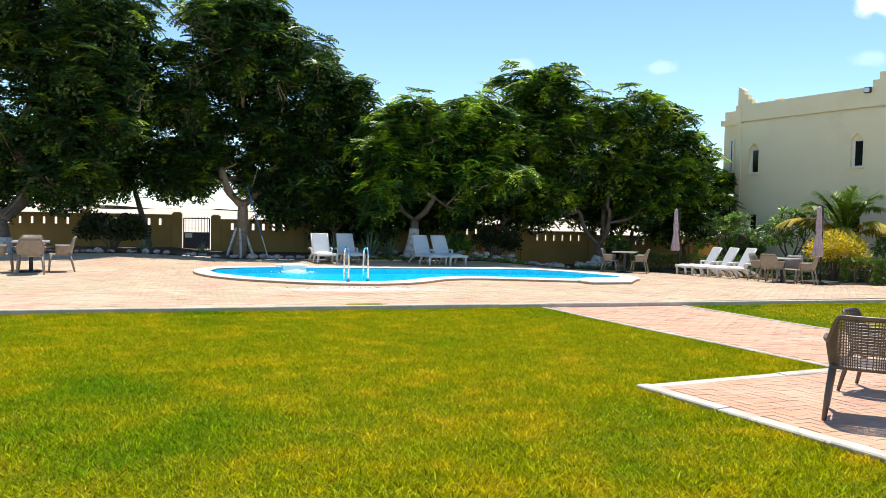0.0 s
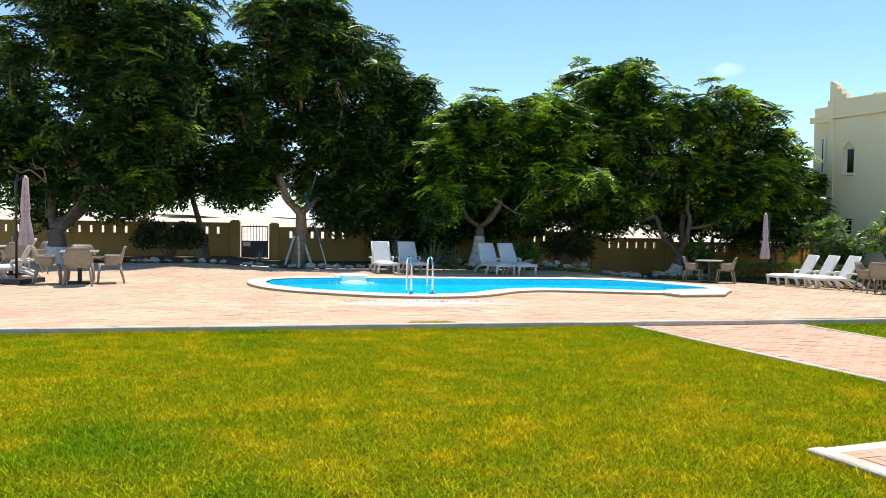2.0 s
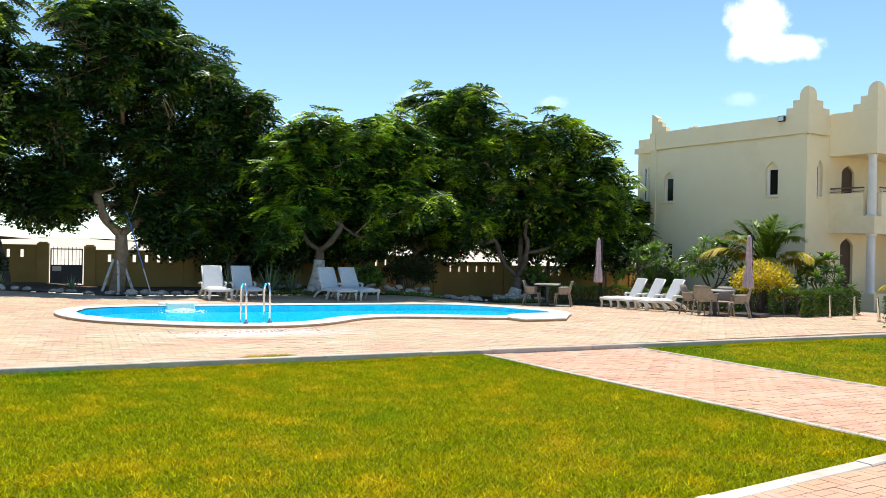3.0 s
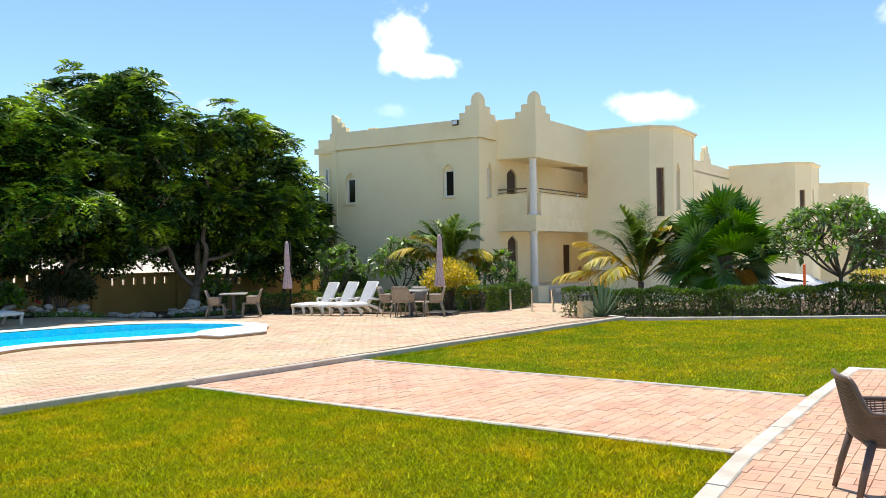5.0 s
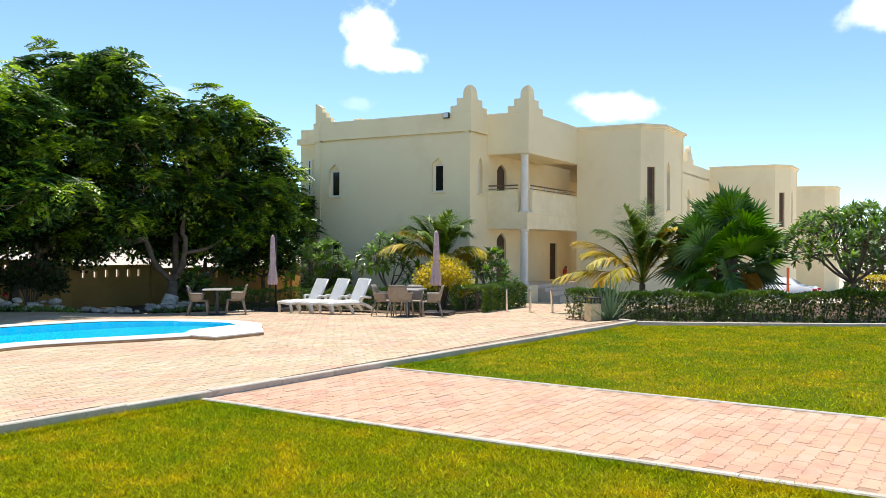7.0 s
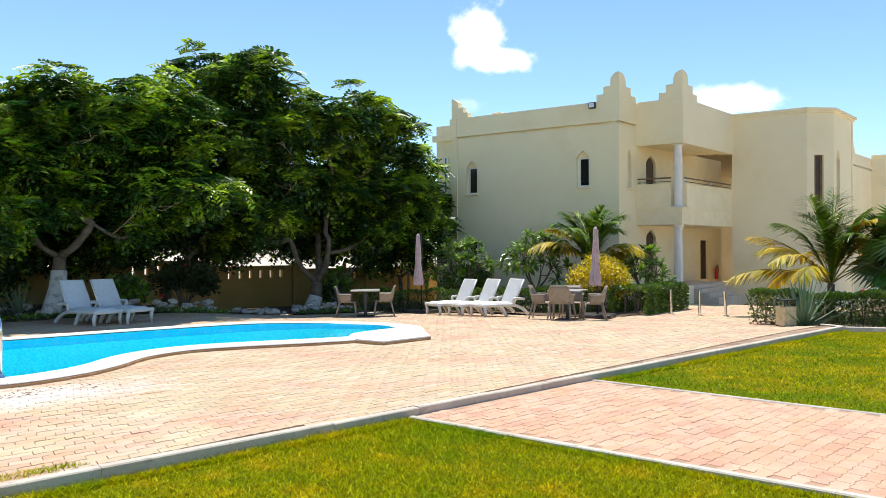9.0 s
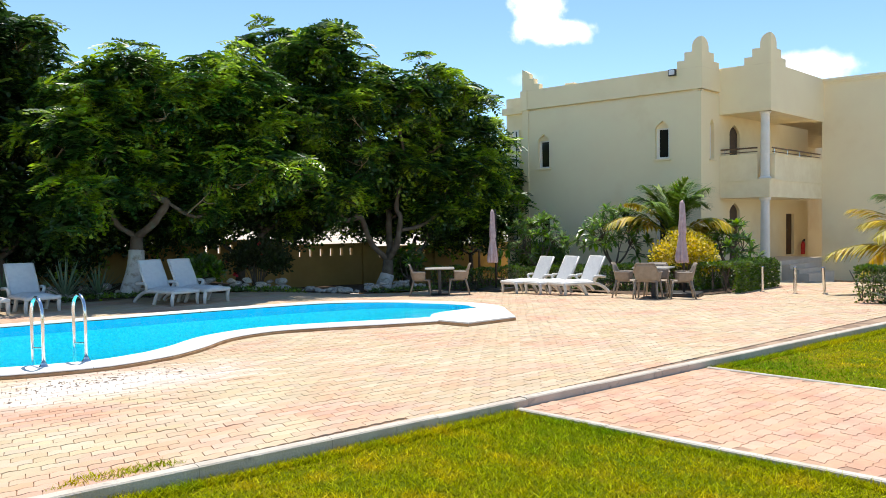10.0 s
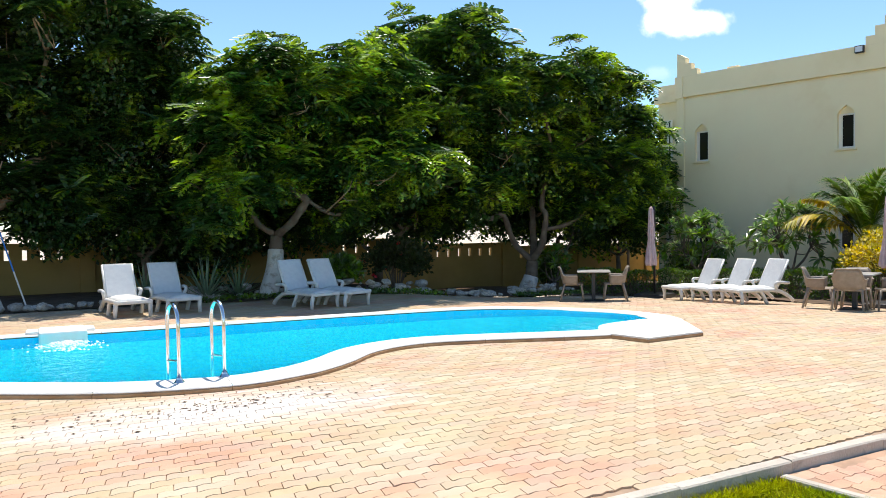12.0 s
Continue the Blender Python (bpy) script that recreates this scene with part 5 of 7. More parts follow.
def rosettes(P, D, fronds, size, spread):
    """Leaves that radiate from twig tips P about the directions D."""
    N = len(P)
    a = rng.uniform(0, 2 * math.pi, (N, 1)) + np.arange(fronds)[None] * 2 * math.pi / fronds + rng.normal(0, 0.25, (N, fronds))
    D = D / np.linalg.norm(D, axis=1, keepdims=True)
    ref = np.cross(D, np.array([0.31, 0.95, 0.05])); ref /= np.linalg.norm(ref, axis=1, keepdims=True)
    oth = np.cross(D, ref)
    tilt = rng.uniform(spread[0], spread[1], (N, fronds))
    dirs = (np.cos(tilt)[..., None] * D[:, None] + np.sin(tilt)[..., None] * (np.cos(a)[..., None] * ref[:, None] + np.sin(a)[..., None] * oth[:, None]))
    PP = np.repeat(P, fronds, 0)
    DD = dirs.reshape(-1, 3)
    S = size * rng.uniform(0.7, 1.25, len(PP))
    up = np.tile(np.array([0.0, 0.0, 1.0]), (len(PP), 1)) + rng.normal(0, 0.15, (len(PP), 3))
    return frames_along(PP, DD, up, S)


def make_tree(base, blobs, leaf_mat, label, trunk_r, fork_h, clumps, lean=(0, 0), lime=0.0, bark=BARK, frond_size=1.0, bare=0, stems=3):
    """Tapered trunk, forked limbs that reach each leafy mass, twigs, and feathered leaves in drooping tufts on every mass."""
    x, y = base
    z = deck_z(x, min(y, 19)) + 0.0
    t = thing("tree", pose(x, y, z), label, "tree", "garden trees")
    fork = Vector((lean[0], lean[1], fork_h))
    bm = bmesh.new()
    mid = fork * 0.5 + Vector((0.06, 0.0, 0))
    tube(bm, catmull([(0, 0, -0.15), (0.02, 0, 0.15), mid, fork], 4), [trunk_r * k for k in np.linspace(1.35, 0.8, 13)], 12)
    part("trunk", bm, bark, t, smooth=True)
    if lime:
        bm = bmesh.new()
        pts = [Vector(p) for p in catmull([(0, 0, -0.1), (0.02, 0, 0.15), mid, fork], 4)]
        pts = [p for p in pts if p.z < lime]
        tube(bm, pts, [trunk_r * (1.42 - 0.035 * i) for i in range(len(pts))], 12)
        part("limewash", bm, LIMEWASH, t, "whitewashed foot of the trunk", smooth=True)
    B = [(Vector((bx - x, by - y, bz - z)), r) for bx, by, bz, r in blobs]
    centre = sum((c for c, r in B), Vector()) / len(B)
    # nodes of the growing skeleton: place, parent, load carried
    nodes, parent_of, load = [fork.copy()], [-1], [0.0]
    for k in range(stems):
        a = 2 * math.pi * k / stems + 0.6
        head = fork + (centre - fork) * 0.36 + Vector((math.cos(a), math.sin(a) * 0.7, 0)) * (0.55 + 0.45 * fork_h / 2)
        prev = 0
        for f in (0.35, 0.7, 1.0):
            nodes.append(fork.lerp(head, f) + Vector((math.cos(a + 1.3 * f), math.sin(a + 1.3 * f), -0.5 * f * (1 - f))) * 0.22)
            parent_of.append(prev); load.append(0.0)
            prev = len(nodes) - 1
    reach = sorted(B, key=lambda b: (b[0] - fork).length)
    ends = []
    for c, r in reach:
        pick = min(range(1, len(nodes)), key=lambda i: (nodes[i] - c).length + 0.35 * (nodes[i] - fork).length + (1.2 if nodes[i].z > c.z + 0.3 else 0))
        a, gap = nodes[pick], c - nodes[pick]
        bend = Vector(rng.normal(0, 0.16, 3)) * min(1.0, gap.length / 1.5)
        prev = pick
        for f in (0.34, 0.68, 1.0):
            nodes.append(a + gap * f + bend * math.sin(math.pi * f) + Vector((0, 0, -0.22 * math.sin(math.pi * f) * min(1, gap.length / 2))))
            parent_of.append(prev); load.append(0.0)
            prev = len(nodes) - 1
        ends.append((prev, r))
    for e_, r in ends:
        while e_ >= 0:
            load[e_] += r * r
            e_ = parent_of[e_]
    full = max(load[0], 1e-6)
    thick = lambda i: max(0.014, trunk_r * 0.86 * (load[i] / full) ** 0.5)
    kids = {}
    for i, p_ in enumerate(parent_of):
        kids.setdefault(p_, []).append(i)
    starts = [(0, k) for k in kids.get(0, [])]
    while starts:
        i, k = starts.pop()
        line, cur = [i, k], k
        while cur in kids:
            nxt = max(kids[cur], key=lambda q: load[q])
            starts += [(cur, q) for q in kids[cur] if q != nxt]
            line.append(nxt); cur = nxt
        pts = catmull([nodes[j] for j in line], 3)
        rad = [thick(line[min(len(line) - 1, max(1, (j + 2) // 3))]) for j in range(len(pts))]
        rad = [sum(rad[max(0, j - 2):j + 3]) / len(rad[max(0, j - 2):j + 3]) * (1 + 0.12 * math.sin(j * 2.1 + i)) for j in range(len(rad))]
        bm = bmesh.new()
        tube(bm, pts, rad, 8 if rad[0] > 0.05 else 6)
        part("limb", bm, bark, t, smooth=True)
    tw = bmesh.new()
    P_all, D_all, Q_all = [], [], []
    area = sum(r * r for c, r in B)
    for c, r in B:
        m_count = max(8, int(clumps * r * r / area))
        n_sub = 5
        sd = rng.normal(0, 1, (n_sub, 3)); sd /= np.linalg.norm(sd, axis=1, keepdims=True)
        sc_ = np.array(c)[None] + sd * r * rng.uniform(0.4, 0.95, (n_sub, 1)) * np.array([1, 1, 0.95])
        sr = r * rng.uniform(0.34, 0.58, n_sub)
        k_ = np.arange(m_count)
        which, turn_ = k_ % n_sub, (k_ // n_sub) * 2.39996
        up_ = 1 - 1.15 * ((k_ // n_sub) + 0.4) / max(1, math.ceil(m_count / n_sub)) + rng.normal(0, 0.08, m_count)
        up_ = np.clip(up_, -0.3, 0.98)
        flat_ = np.sqrt(1 - up_ ** 2)
        turn_ = turn_ + rng.uniform(0, 6.28, n_sub)[which] + rng.normal(0, 0.25, m_count)
        d = np.stack([flat_ * np.cos(turn_), flat_ * np.sin(turn_), up_], 1)
        P = sc_[which] + d * (sr[which] * rng.uniform(0.85, 1.2, m_count))[:, None] * np.array([1.2, 1.2, 0.85])
        P_all.append(P); D_all.append(d * np.array([0.75, 0.75, 1]) + np.array([0, 0, 0.8]))
        for _ in range(3):
            a_, u_ = rng.uniform(0, 6.28), rng.uniform(0.05, 0.95)
            o_ = np.array([math.cos(a_) * math.sqrt(1 - u_ * u_), math.sin(a_) * math.sqrt(1 - u_ * u_), u_])
            p_ = np.array(c) + o_ * r * rng.uniform(1.15, 1.5)
            Ps = np.stack([p_, p_ - o_ * 0.22 + rng.normal(0, 0.13, 3), p_ - o_ * 0.42 + rng.normal(0, 0.16, 3)])
            P_all.append(Ps); D_all.append(np.tile(o_ * 0.5 + np.array([0, 0, 0.9]), (3, 1)) + rng.normal(0, 0.15, (3, 3)))
            tube(tw, [c, c + (Vector(p_) - c) * 0.5 + Vector(rng.normal(0, 0.06, 3)), Vector(p_)], [0.022, 0.014, 0.006], 4, False)
        n_fill = int(900 * r * r)
        g_ = rng.normal(0, 1, (n_fill, 3)); g_ /= np.linalg.norm(g_, axis=1, keepdims=True)
        Q_all.append(np.array(c)[None] + g_ * r * rng.random((n_fill, 1)) ** 0.45 * 0.85 - np.array([0, 0, 0.15]))
        for i in range(0, m_count, 3):
            p = Vector(P[i])
            tube(tw, [c + (p - c) * 0.1, c + (p - c) * 0.55 + Vector(rng.normal(0, 0.07, 3)), p], [0.022, 0.014, 0.007], 4, False)
    for k in range(bare):
        c, r = B[int(rng.integers(len(B)))]
        p = c + Vector((rng.uniform(-1, 1) * r, -r * rng.uniform(0.7, 1.1), -r * rng.uniform(0.0, 0.8)))
        h = min(nodes[1:], key=lambda q: (q - p).length + 0.3 * abs(q.z - p.z + 0.8))
        wob = Vector(rng.normal(0, 0.22, 3))
        bm = bmesh.new()
        tube(bm, catmull([h, h.lerp(p, 0.35) + wob, h.lerp(p, 0.7) - wob * 0.5, p], 4), list(np.linspace(0.034, 0.006, 13)), 5, False)
        q0 = h.lerp(p, 0.7) - wob * 0.5
        for _ in range(2):
            q1 = q0 + (p - h).normalized() * 0.3 + Vector(rng.normal(0, 0.25, 3))
            tube(bm, [q0, q0.lerp(q1, 0.5) + Vector(rng.normal(0, 0.04, 3)), q1], [0.012, 0.009, 0.004], 4, False)
        part("bare_branch", bm, BARK_PALE, t, smooth=True)
    tagged(part("twigwork", tw, bark, t), kind="stuff")
    P, D, Q = np.concatenate(P_all), np.concatenate(D_all), np.concatenate(Q_all)
    V, F = scatter(*FROND, rosettes(P, D, 8, frond_size, (1.05, 1.65)))
    V2, F2 = scatter(*FILL_LEAF, frames_along(Q, rng.normal(0, 1, Q.shape), rng.normal(0, 1, Q.shape), 0.14 * rng.uniform(0.6, 1.3, len(Q))))
    array_mesh("crown", np.concatenate([V, V2]), np.concatenate([F, F2 + len(V)]), leaf_mat, t, "uneven crown of drooping feathery green leaves")
    return t


def mass(cx, cy, cz, rx, ry, rz, count, size, seed, low=-0.6):
    """Leafy masses spread over an ellipsoid."""
    g = np.random.default_rng(seed)
    out = []
    for k in range(count):
        f = (k + 0.5) / count
        zz_ = 1 - (1 - low) * f
        a = k * 2.39996 + g.uniform(-0.3, 0.3)
        q = math.sqrt(max(0, 1 - zz_ * zz_))
        s = g.uniform(0.72, 1.0)
        out.append((cx + rx * q * math.cos(a) * s, cy + ry * q * math.sin(a) * s, cz + rz * zz_ * s, size * g.uniform(0.75, 1.2)))
    return out


def masses(points, y, depth, r, seed):
    """Leafy masses over the given places (x, z), some in front and some behind."""
    g = np.random.default_rng(seed)
    out = []
    for x, z in points:
        out.append((x + g.uniform(-0.2, 0.2), y + g.uniform(-0.5, 0.5), z, r * g.uniform(0.85, 1.15)))
        out.append((x + g.uniform(-0.5, 0.5), y + depth + g.uniform(-0.6, 0.6), z + g.uniform(-0.5, 0.1), r * g.uniform(0.9, 1.2)))
    return out


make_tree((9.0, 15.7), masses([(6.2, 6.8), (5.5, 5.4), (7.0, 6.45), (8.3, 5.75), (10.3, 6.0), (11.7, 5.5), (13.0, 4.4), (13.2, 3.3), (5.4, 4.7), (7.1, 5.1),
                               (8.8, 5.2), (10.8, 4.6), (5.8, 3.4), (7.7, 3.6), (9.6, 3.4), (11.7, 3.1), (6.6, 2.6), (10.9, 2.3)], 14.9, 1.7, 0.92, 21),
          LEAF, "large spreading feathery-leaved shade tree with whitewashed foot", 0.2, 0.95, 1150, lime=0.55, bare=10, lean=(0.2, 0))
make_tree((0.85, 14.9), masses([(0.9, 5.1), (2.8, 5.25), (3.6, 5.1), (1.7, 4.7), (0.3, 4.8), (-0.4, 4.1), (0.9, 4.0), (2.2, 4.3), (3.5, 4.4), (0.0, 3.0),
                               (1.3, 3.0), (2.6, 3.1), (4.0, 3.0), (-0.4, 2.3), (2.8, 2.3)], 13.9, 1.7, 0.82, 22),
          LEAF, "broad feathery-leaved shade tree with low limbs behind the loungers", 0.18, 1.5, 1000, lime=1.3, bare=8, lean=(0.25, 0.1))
make_tree((-5.3, 16.5), masses([(-6.2, 9.3), (-4.7, 9.5), (-6.2, 8.3), (-4.7, 8.6), (-3.3, 7.75), (-2.3, 6.6), (-1.4, 6.1), (-7.0, 6.8), (-5.4, 6.9), (-3.8, 6.5), (-2.4, 5.4),
                                (-7.2, 5.2), (-4.0, 4.9), (-1.7, 4.6), (-7.0, 3.6), (-2.9, 3.9), (-2.0, 3.2)], 16.95, 1.5, 1.0, 23) + [(-5.3, 18.3, 5.6, 1.0), (-4.6, 18.4, 4.3, 1.0), (-6.2, 18.4, 4.3, 0.9), (-5.2, 18.2, 7.2, 1.1), (-6.9, 17.0, 2.6, 0.7), (-4.0, 17.2, 2.5, 0.7), (-6.1, 18.3, 3.2, 0.7), (-3.4, 17.6, 2.0, 0.7), (-7.4, 18.5, 3.6, 1.0), (-6.9, 18.6, 4.8, 1.0), (-3.6, 18.5, 3.4, 1.0), (-5.0, 18.6, 3.2, 0.9), (-4.4, 18.6, 5.4, 1.1), (-7.6, 18.6, 6.0, 1.0)],
          LEAF_DEEP, "tall forked feathery-leaved tree braced with white stakes", 0.23, 1.9, 1350, bark=BARK_PALE, bare=22, lean=(0.1, 0))
make_tree((-8.7, 18.3), masses([(-9.0, 7.0), (-8.2, 5.6), (-10.0, 5.4), (-9.2, 4.2), (-7.9, 3.6), (-10.2, 3.4), (-9.7, 2.8), (-8.0, 2.8), (-11.0, 2.8)], 17.4, 0.8, 0.95, 24),
          LEAF_DEEP, "slender dark tree before the boundary wall", 0.11, 2.3, 420, lean=(-0.5, 0))
make_tree((-12.9, 14.6), masses([(-12.7, 8.6), (-11.0, 8.8), (-9.4, 8.4), (-12.7, 7.2), (-11.0, 7.6), (-9.3, 7.4), (-12.0, 5.8), (-10.3, 5.9), (-8.9, 5.8), (-12.7, 4.1),
                                 (-11.2, 4.0), (-9.8, 4.2), (-12.1, 2.9), (-14.4, 6.8), (-14.4, 5.0), (-14.5, 3.3), (-15.6, 4.2), (-10.6, 2.8), (-13.6, 2.6), (-11.4, 2.4)], 15.2, 1.6, 1.1, 25),
          LEAF_DEEP, "massive dark shade tree with whitewashed foot behind the tables", 0.3, 1.1, 1100, lime=0.6, bare=14, stems=4)
make_tree((14.8, 18.2), mass(14.8, 18.0, 2.6, 1.7, 1.2, 2.0, 18, 0.8, 16, -0.8), LEAF, "small leafy tree in the corner by the villa", 0.09, 1.1, 330)
make_tree((4.9, 17.6), masses([(3.4, 2.2), (4.2, 1.95), (5.0, 2.4), (5.8, 2.0), (6.5, 2.4), (7.3, 2.05), (8.0, 2.5), (5.6, 3.6), (7.4, 3.9), (4.2, 3.7), (5.2, 4.5)], 17.2, 0.9, 0.95, 26),
          LEAF_DEEP, "dark feathery tree close to the boundary wall", 0.13, 1.0, 380)
make_tree((-1.6, 17.6), masses([(-4.1, 2.3), (-3.5, 2.0), (-3.0, 2.4), (-2.2, 1.9), (-0.8, 1.8), (0.5, 1.7), (1.8, 1.8), (-1.6, 2.2), (-0.2, 2.2), (1.1, 2.1), (2.3, 2.1), (-2.6, 3.6), (-1.0, 3.6), (0.4, 3.6), (-1.2, 4.8), (-0.8, 5.2), (-2.4, 5.3)], 17.2, 0.9, 0.95, 27),
          LEAF_DEEP, "dark feathery tree close to the boundary wall", 0.13, 1.0, 480)
make_tree((11.6, 17.8), masses([(9.8, 2.4), (10.4, 1.95), (11.0, 2.5), (11.8, 2.0), (13.0, 2.0), (12.3, 2.7), (13.3, 2.6), (11.4, 3.6), (12.8, 3.8)], 17.4, 0.8, 0.9, 28),
          LEAF_DEEP, "dark feathery tree close to the boundary wall", 0.12, 1.0, 300)
# white stakes that brace the forked tree
for k, (dx, dy) in enumerate(((-0.45, -0.2), (0.5, -0.25), (0.05, -0.5))):
    st = thing("tree_stake", pose(-5.3 + dx, 16.5 + dy, deck_z(-5.3, 16.5) + 0.02), "white-painted wooden stake propping the tree", "stake", "tree stakes")
    bm = bmesh.new()
    tube(bm, [(0, 0, 0), (-dx * 0.72, -dy * 0.72, 1.05)], 0.045, 8)
    part("stake", bm, LIMEWASH, st)



# ---- hedges and shrubs ----
LEAFLET = ([(0, 0, 0), (0.35, 0.45, 0.08), (0, 1, 0), (-0.35, 0.45, 0.08)], [(0, 1, 2, 3)])


def leaf_cloud(P, D, size):
    S = size * rng.uniform(0.6, 1.3, len(P))
    up = rng.normal(0, 1, (len(P), 3))
    return scatter(*LEAFLET, frames_along(P, D + rng.normal(0, 0.45, D.shape), up, S))


def hedge(name, pts, width, height, zf, label, density=900, material=LEAF_HEDGE, see_through=0.0, leaf=0.075):
    """A clipped hedge along a line: woody stems inside and small leaves all over its sides and top."""
    t = thing(name, pose(0, 0, 0), label, "hedge")
    bm = bmesh.new()
    Ps, Ds = [], []
    for a, b in zip(pts, pts[1:]):
        a, b = Vector(a), Vector(b)
        d = (b - a); L = d.length; d.normalize(); nn = Vector((d.y, -d.x))
        k = 0.1
        while k < L:
            w = a + d * k + nn * rng.uniform(-0.25, 0.25) * width
            z = zf(w.x, w.y)
            for _ in range(3):
                e2 = rng.normal(0, 0.12, 2)
                tube(bm, [(w.x, w.y, z - 0.02), (w.x + e2[0] * 0.5, w.y + e2[1] * 0.5, z + height * 0.5), (w.x + e2[0] * 1.3, w.y + e2[1] * 1.3, z + height * 0.93)], [0.014, 0.01, 0.004], 4, False)
            k += 0.22
        N = int(L * (2 * height + width) * density)
        s = rng.uniform(0, L, N)
        u = rng.uniform(0, 2 * height + width, N)
        side = np.where(u < height, -width / 2, np.where(u < height + width, u - height - width / 2, width / 2))
        hz = np.where(u < height, u, np.where(u < height + width, height, 2 * height + width - u))
        if see_through:
            keep = (hz > height * 0.45) | (rng.random(N) > see_through)
            s, side, hz = s[keep], side[keep], hz[keep]
        inward = np.abs(rng.normal(0, 0.05, len(s)))
        bumpy = 0.04 * np.sin(s * 3.1) + 0.03 * np.sin(s * 7.7 + 1)
        side_n = np.sign(side) * (np.abs(side) - inward * (hz < height * 0.98))
        X = a.x + d.x * s + nn.x * side_n; Y = a.y + d.y * s + nn.y * side_n
        Z = np.array([zf(p, q) for p, q in zip(X, Y)]) + hz + bumpy * (hz / height) - inward * (hz >= height * 0.98)
        Ps.append(np.stack([X, Y, Z], 1))
        Ds.append(np.stack([nn.x * side * 3, nn.y * side * 3, np.where(hz > height * 0.98, 1.0, 0.35)], 1) + 1e-3)
    tagged(part("stem_thicket", bm, BARK, t), kind="stuff")
    V, F = leaf_cloud(np.concatenate(Ps), np.concatenate(Ds), leaf)
    array_mesh("foliage", V, F, material, t)
    return t


side_z = lambda x, y: lawn_z(x, y) - 0.03 - 0.1 * smooth01((x - 8.5) / 4)
hedge("hedge", [(12.75, 2.6), (15.0, -5.0), (17.0, -12.5)], 0.8, 0.75, side_z, "clipped dark green hedge with thin twiggy sides along the lawn", 1300, LEAF_HEDGE, 0.2)
hedge("hedge", [(13.4, 6.5), (16.4, 6.9)], 1.1, 0.75, deck_z, "dense clipped box hedge beside the villa walk", 1100)
hedge("hedge", [(9.8, 14.2), (12.9, 11.7), (13.4, 7.4)], 0.7, 0.7, deck_z, "low clipped green hedge behind the loungers", 700, LEAF_HEDGE, 0.3)
hedge("hedge", [(20.0, -3.0), (24, -9)], 2.2, 0.95, side_z, "low yellow-green clipped hedge in the sun", 300, LEAF_YELLOW)

BIG_LEAF = ([(0, 0, 0), (0.13, 0.3, 0.05), (0.15, 0.65, 0.03), (0, 1, -0.12), (-0.15, 0.65, 0.03), (-0.13, 0.3, 0.05)], [(0, 1, 2, 5), (5, 2, 3, 4)])


def plumeria(x, y, z, height, spread, tips, label, leaf=0.3, material=LEAF_BIG, flowers=0, fork_at=0.28, deep=0.46):
    """Forking smooth grey branches with rosettes of long leaves at their tips."""
    t = thing("frangipani", pose(x, y, z), label, "shrub")
    bm = bmesh.new()
    P, D = [], []
    fork = Vector((0.04, 0, height * fork_at))
    tube(bm, [(0, 0, -0.1), (0.02, 0, height * 0.15), fork], [0.065, 0.055, 0.048], 8)
    subs = []
    for k in range(max(4, tips // 13)):
        a = k * 2.39996 + 0.4
        p = fork + Vector((math.cos(a) * spread * 0.42, math.sin(a) * spread * 0.42, height * rng.uniform(0.16, 0.34)))
        br = bmesh.new()
        tube(br, catmull([fork - Vector((0, 0, 0.05)), fork + (p - fork) * 0.5 + Vector((math.cos(a) * 0.06, math.sin(a) * 0.06, -0.04)), p], 4), list(np.linspace(0.04, 0.024, 9)), 7)
        part("branch", br, BARK, t, smooth=True)
        subs.append(p)
    for k in range(tips):
        f = (k + 0.5) / tips
        a = k * 2.39996
        rr = spread * math.sqrt(f) * rng.uniform(0.75, 1.1)
        zt = height * (1.0 - deep * f ** 1.5 + rng.uniform(-0.2, 0.03))
        p = Vector((rr * math.cos(a), rr * math.sin(a), zt))
        h = min(subs, key=lambda q: (q - p).length)
        br = bmesh.new()
        tube(br, catmull([h, h + (p - h) * 0.5 + Vector(rng.normal(0, 0.05, 3)), p], 3), list(np.linspace(0.016, 0.008, 7)), 5, False)
        part("branch", br, BARK, t, smooth=True)
        P.append(p); D.append((p - h).normalized() + Vector((0, 0, 0.4)))
    part("trunk", bm, BARK, t, smooth=True)
    M = rosettes(np.array(P), np.array(D), 20, leaf, (0.45, 1.8))
    V, F = scatter(*BIG_LEAF, M)
    array_mesh("foliage", V, F, material, t, "rosettes of long glossy leaves")
    if flowers:
        fl = rng.permutation(len(P))[:flowers]
        Pf = np.repeat(np.array(P)[fl] + np.array([0, 0, 0.08]), 5, 0) + rng.normal(0, 0.05, (flowers * 5, 3))
        V, F = leaf_cloud(Pf, rng.normal(0, 1, Pf.shape) + np.array([0, 0, 1]), 0.09)
        array_mesh("blossoms", V, F, FLOWER_WHITE, t)
    return t


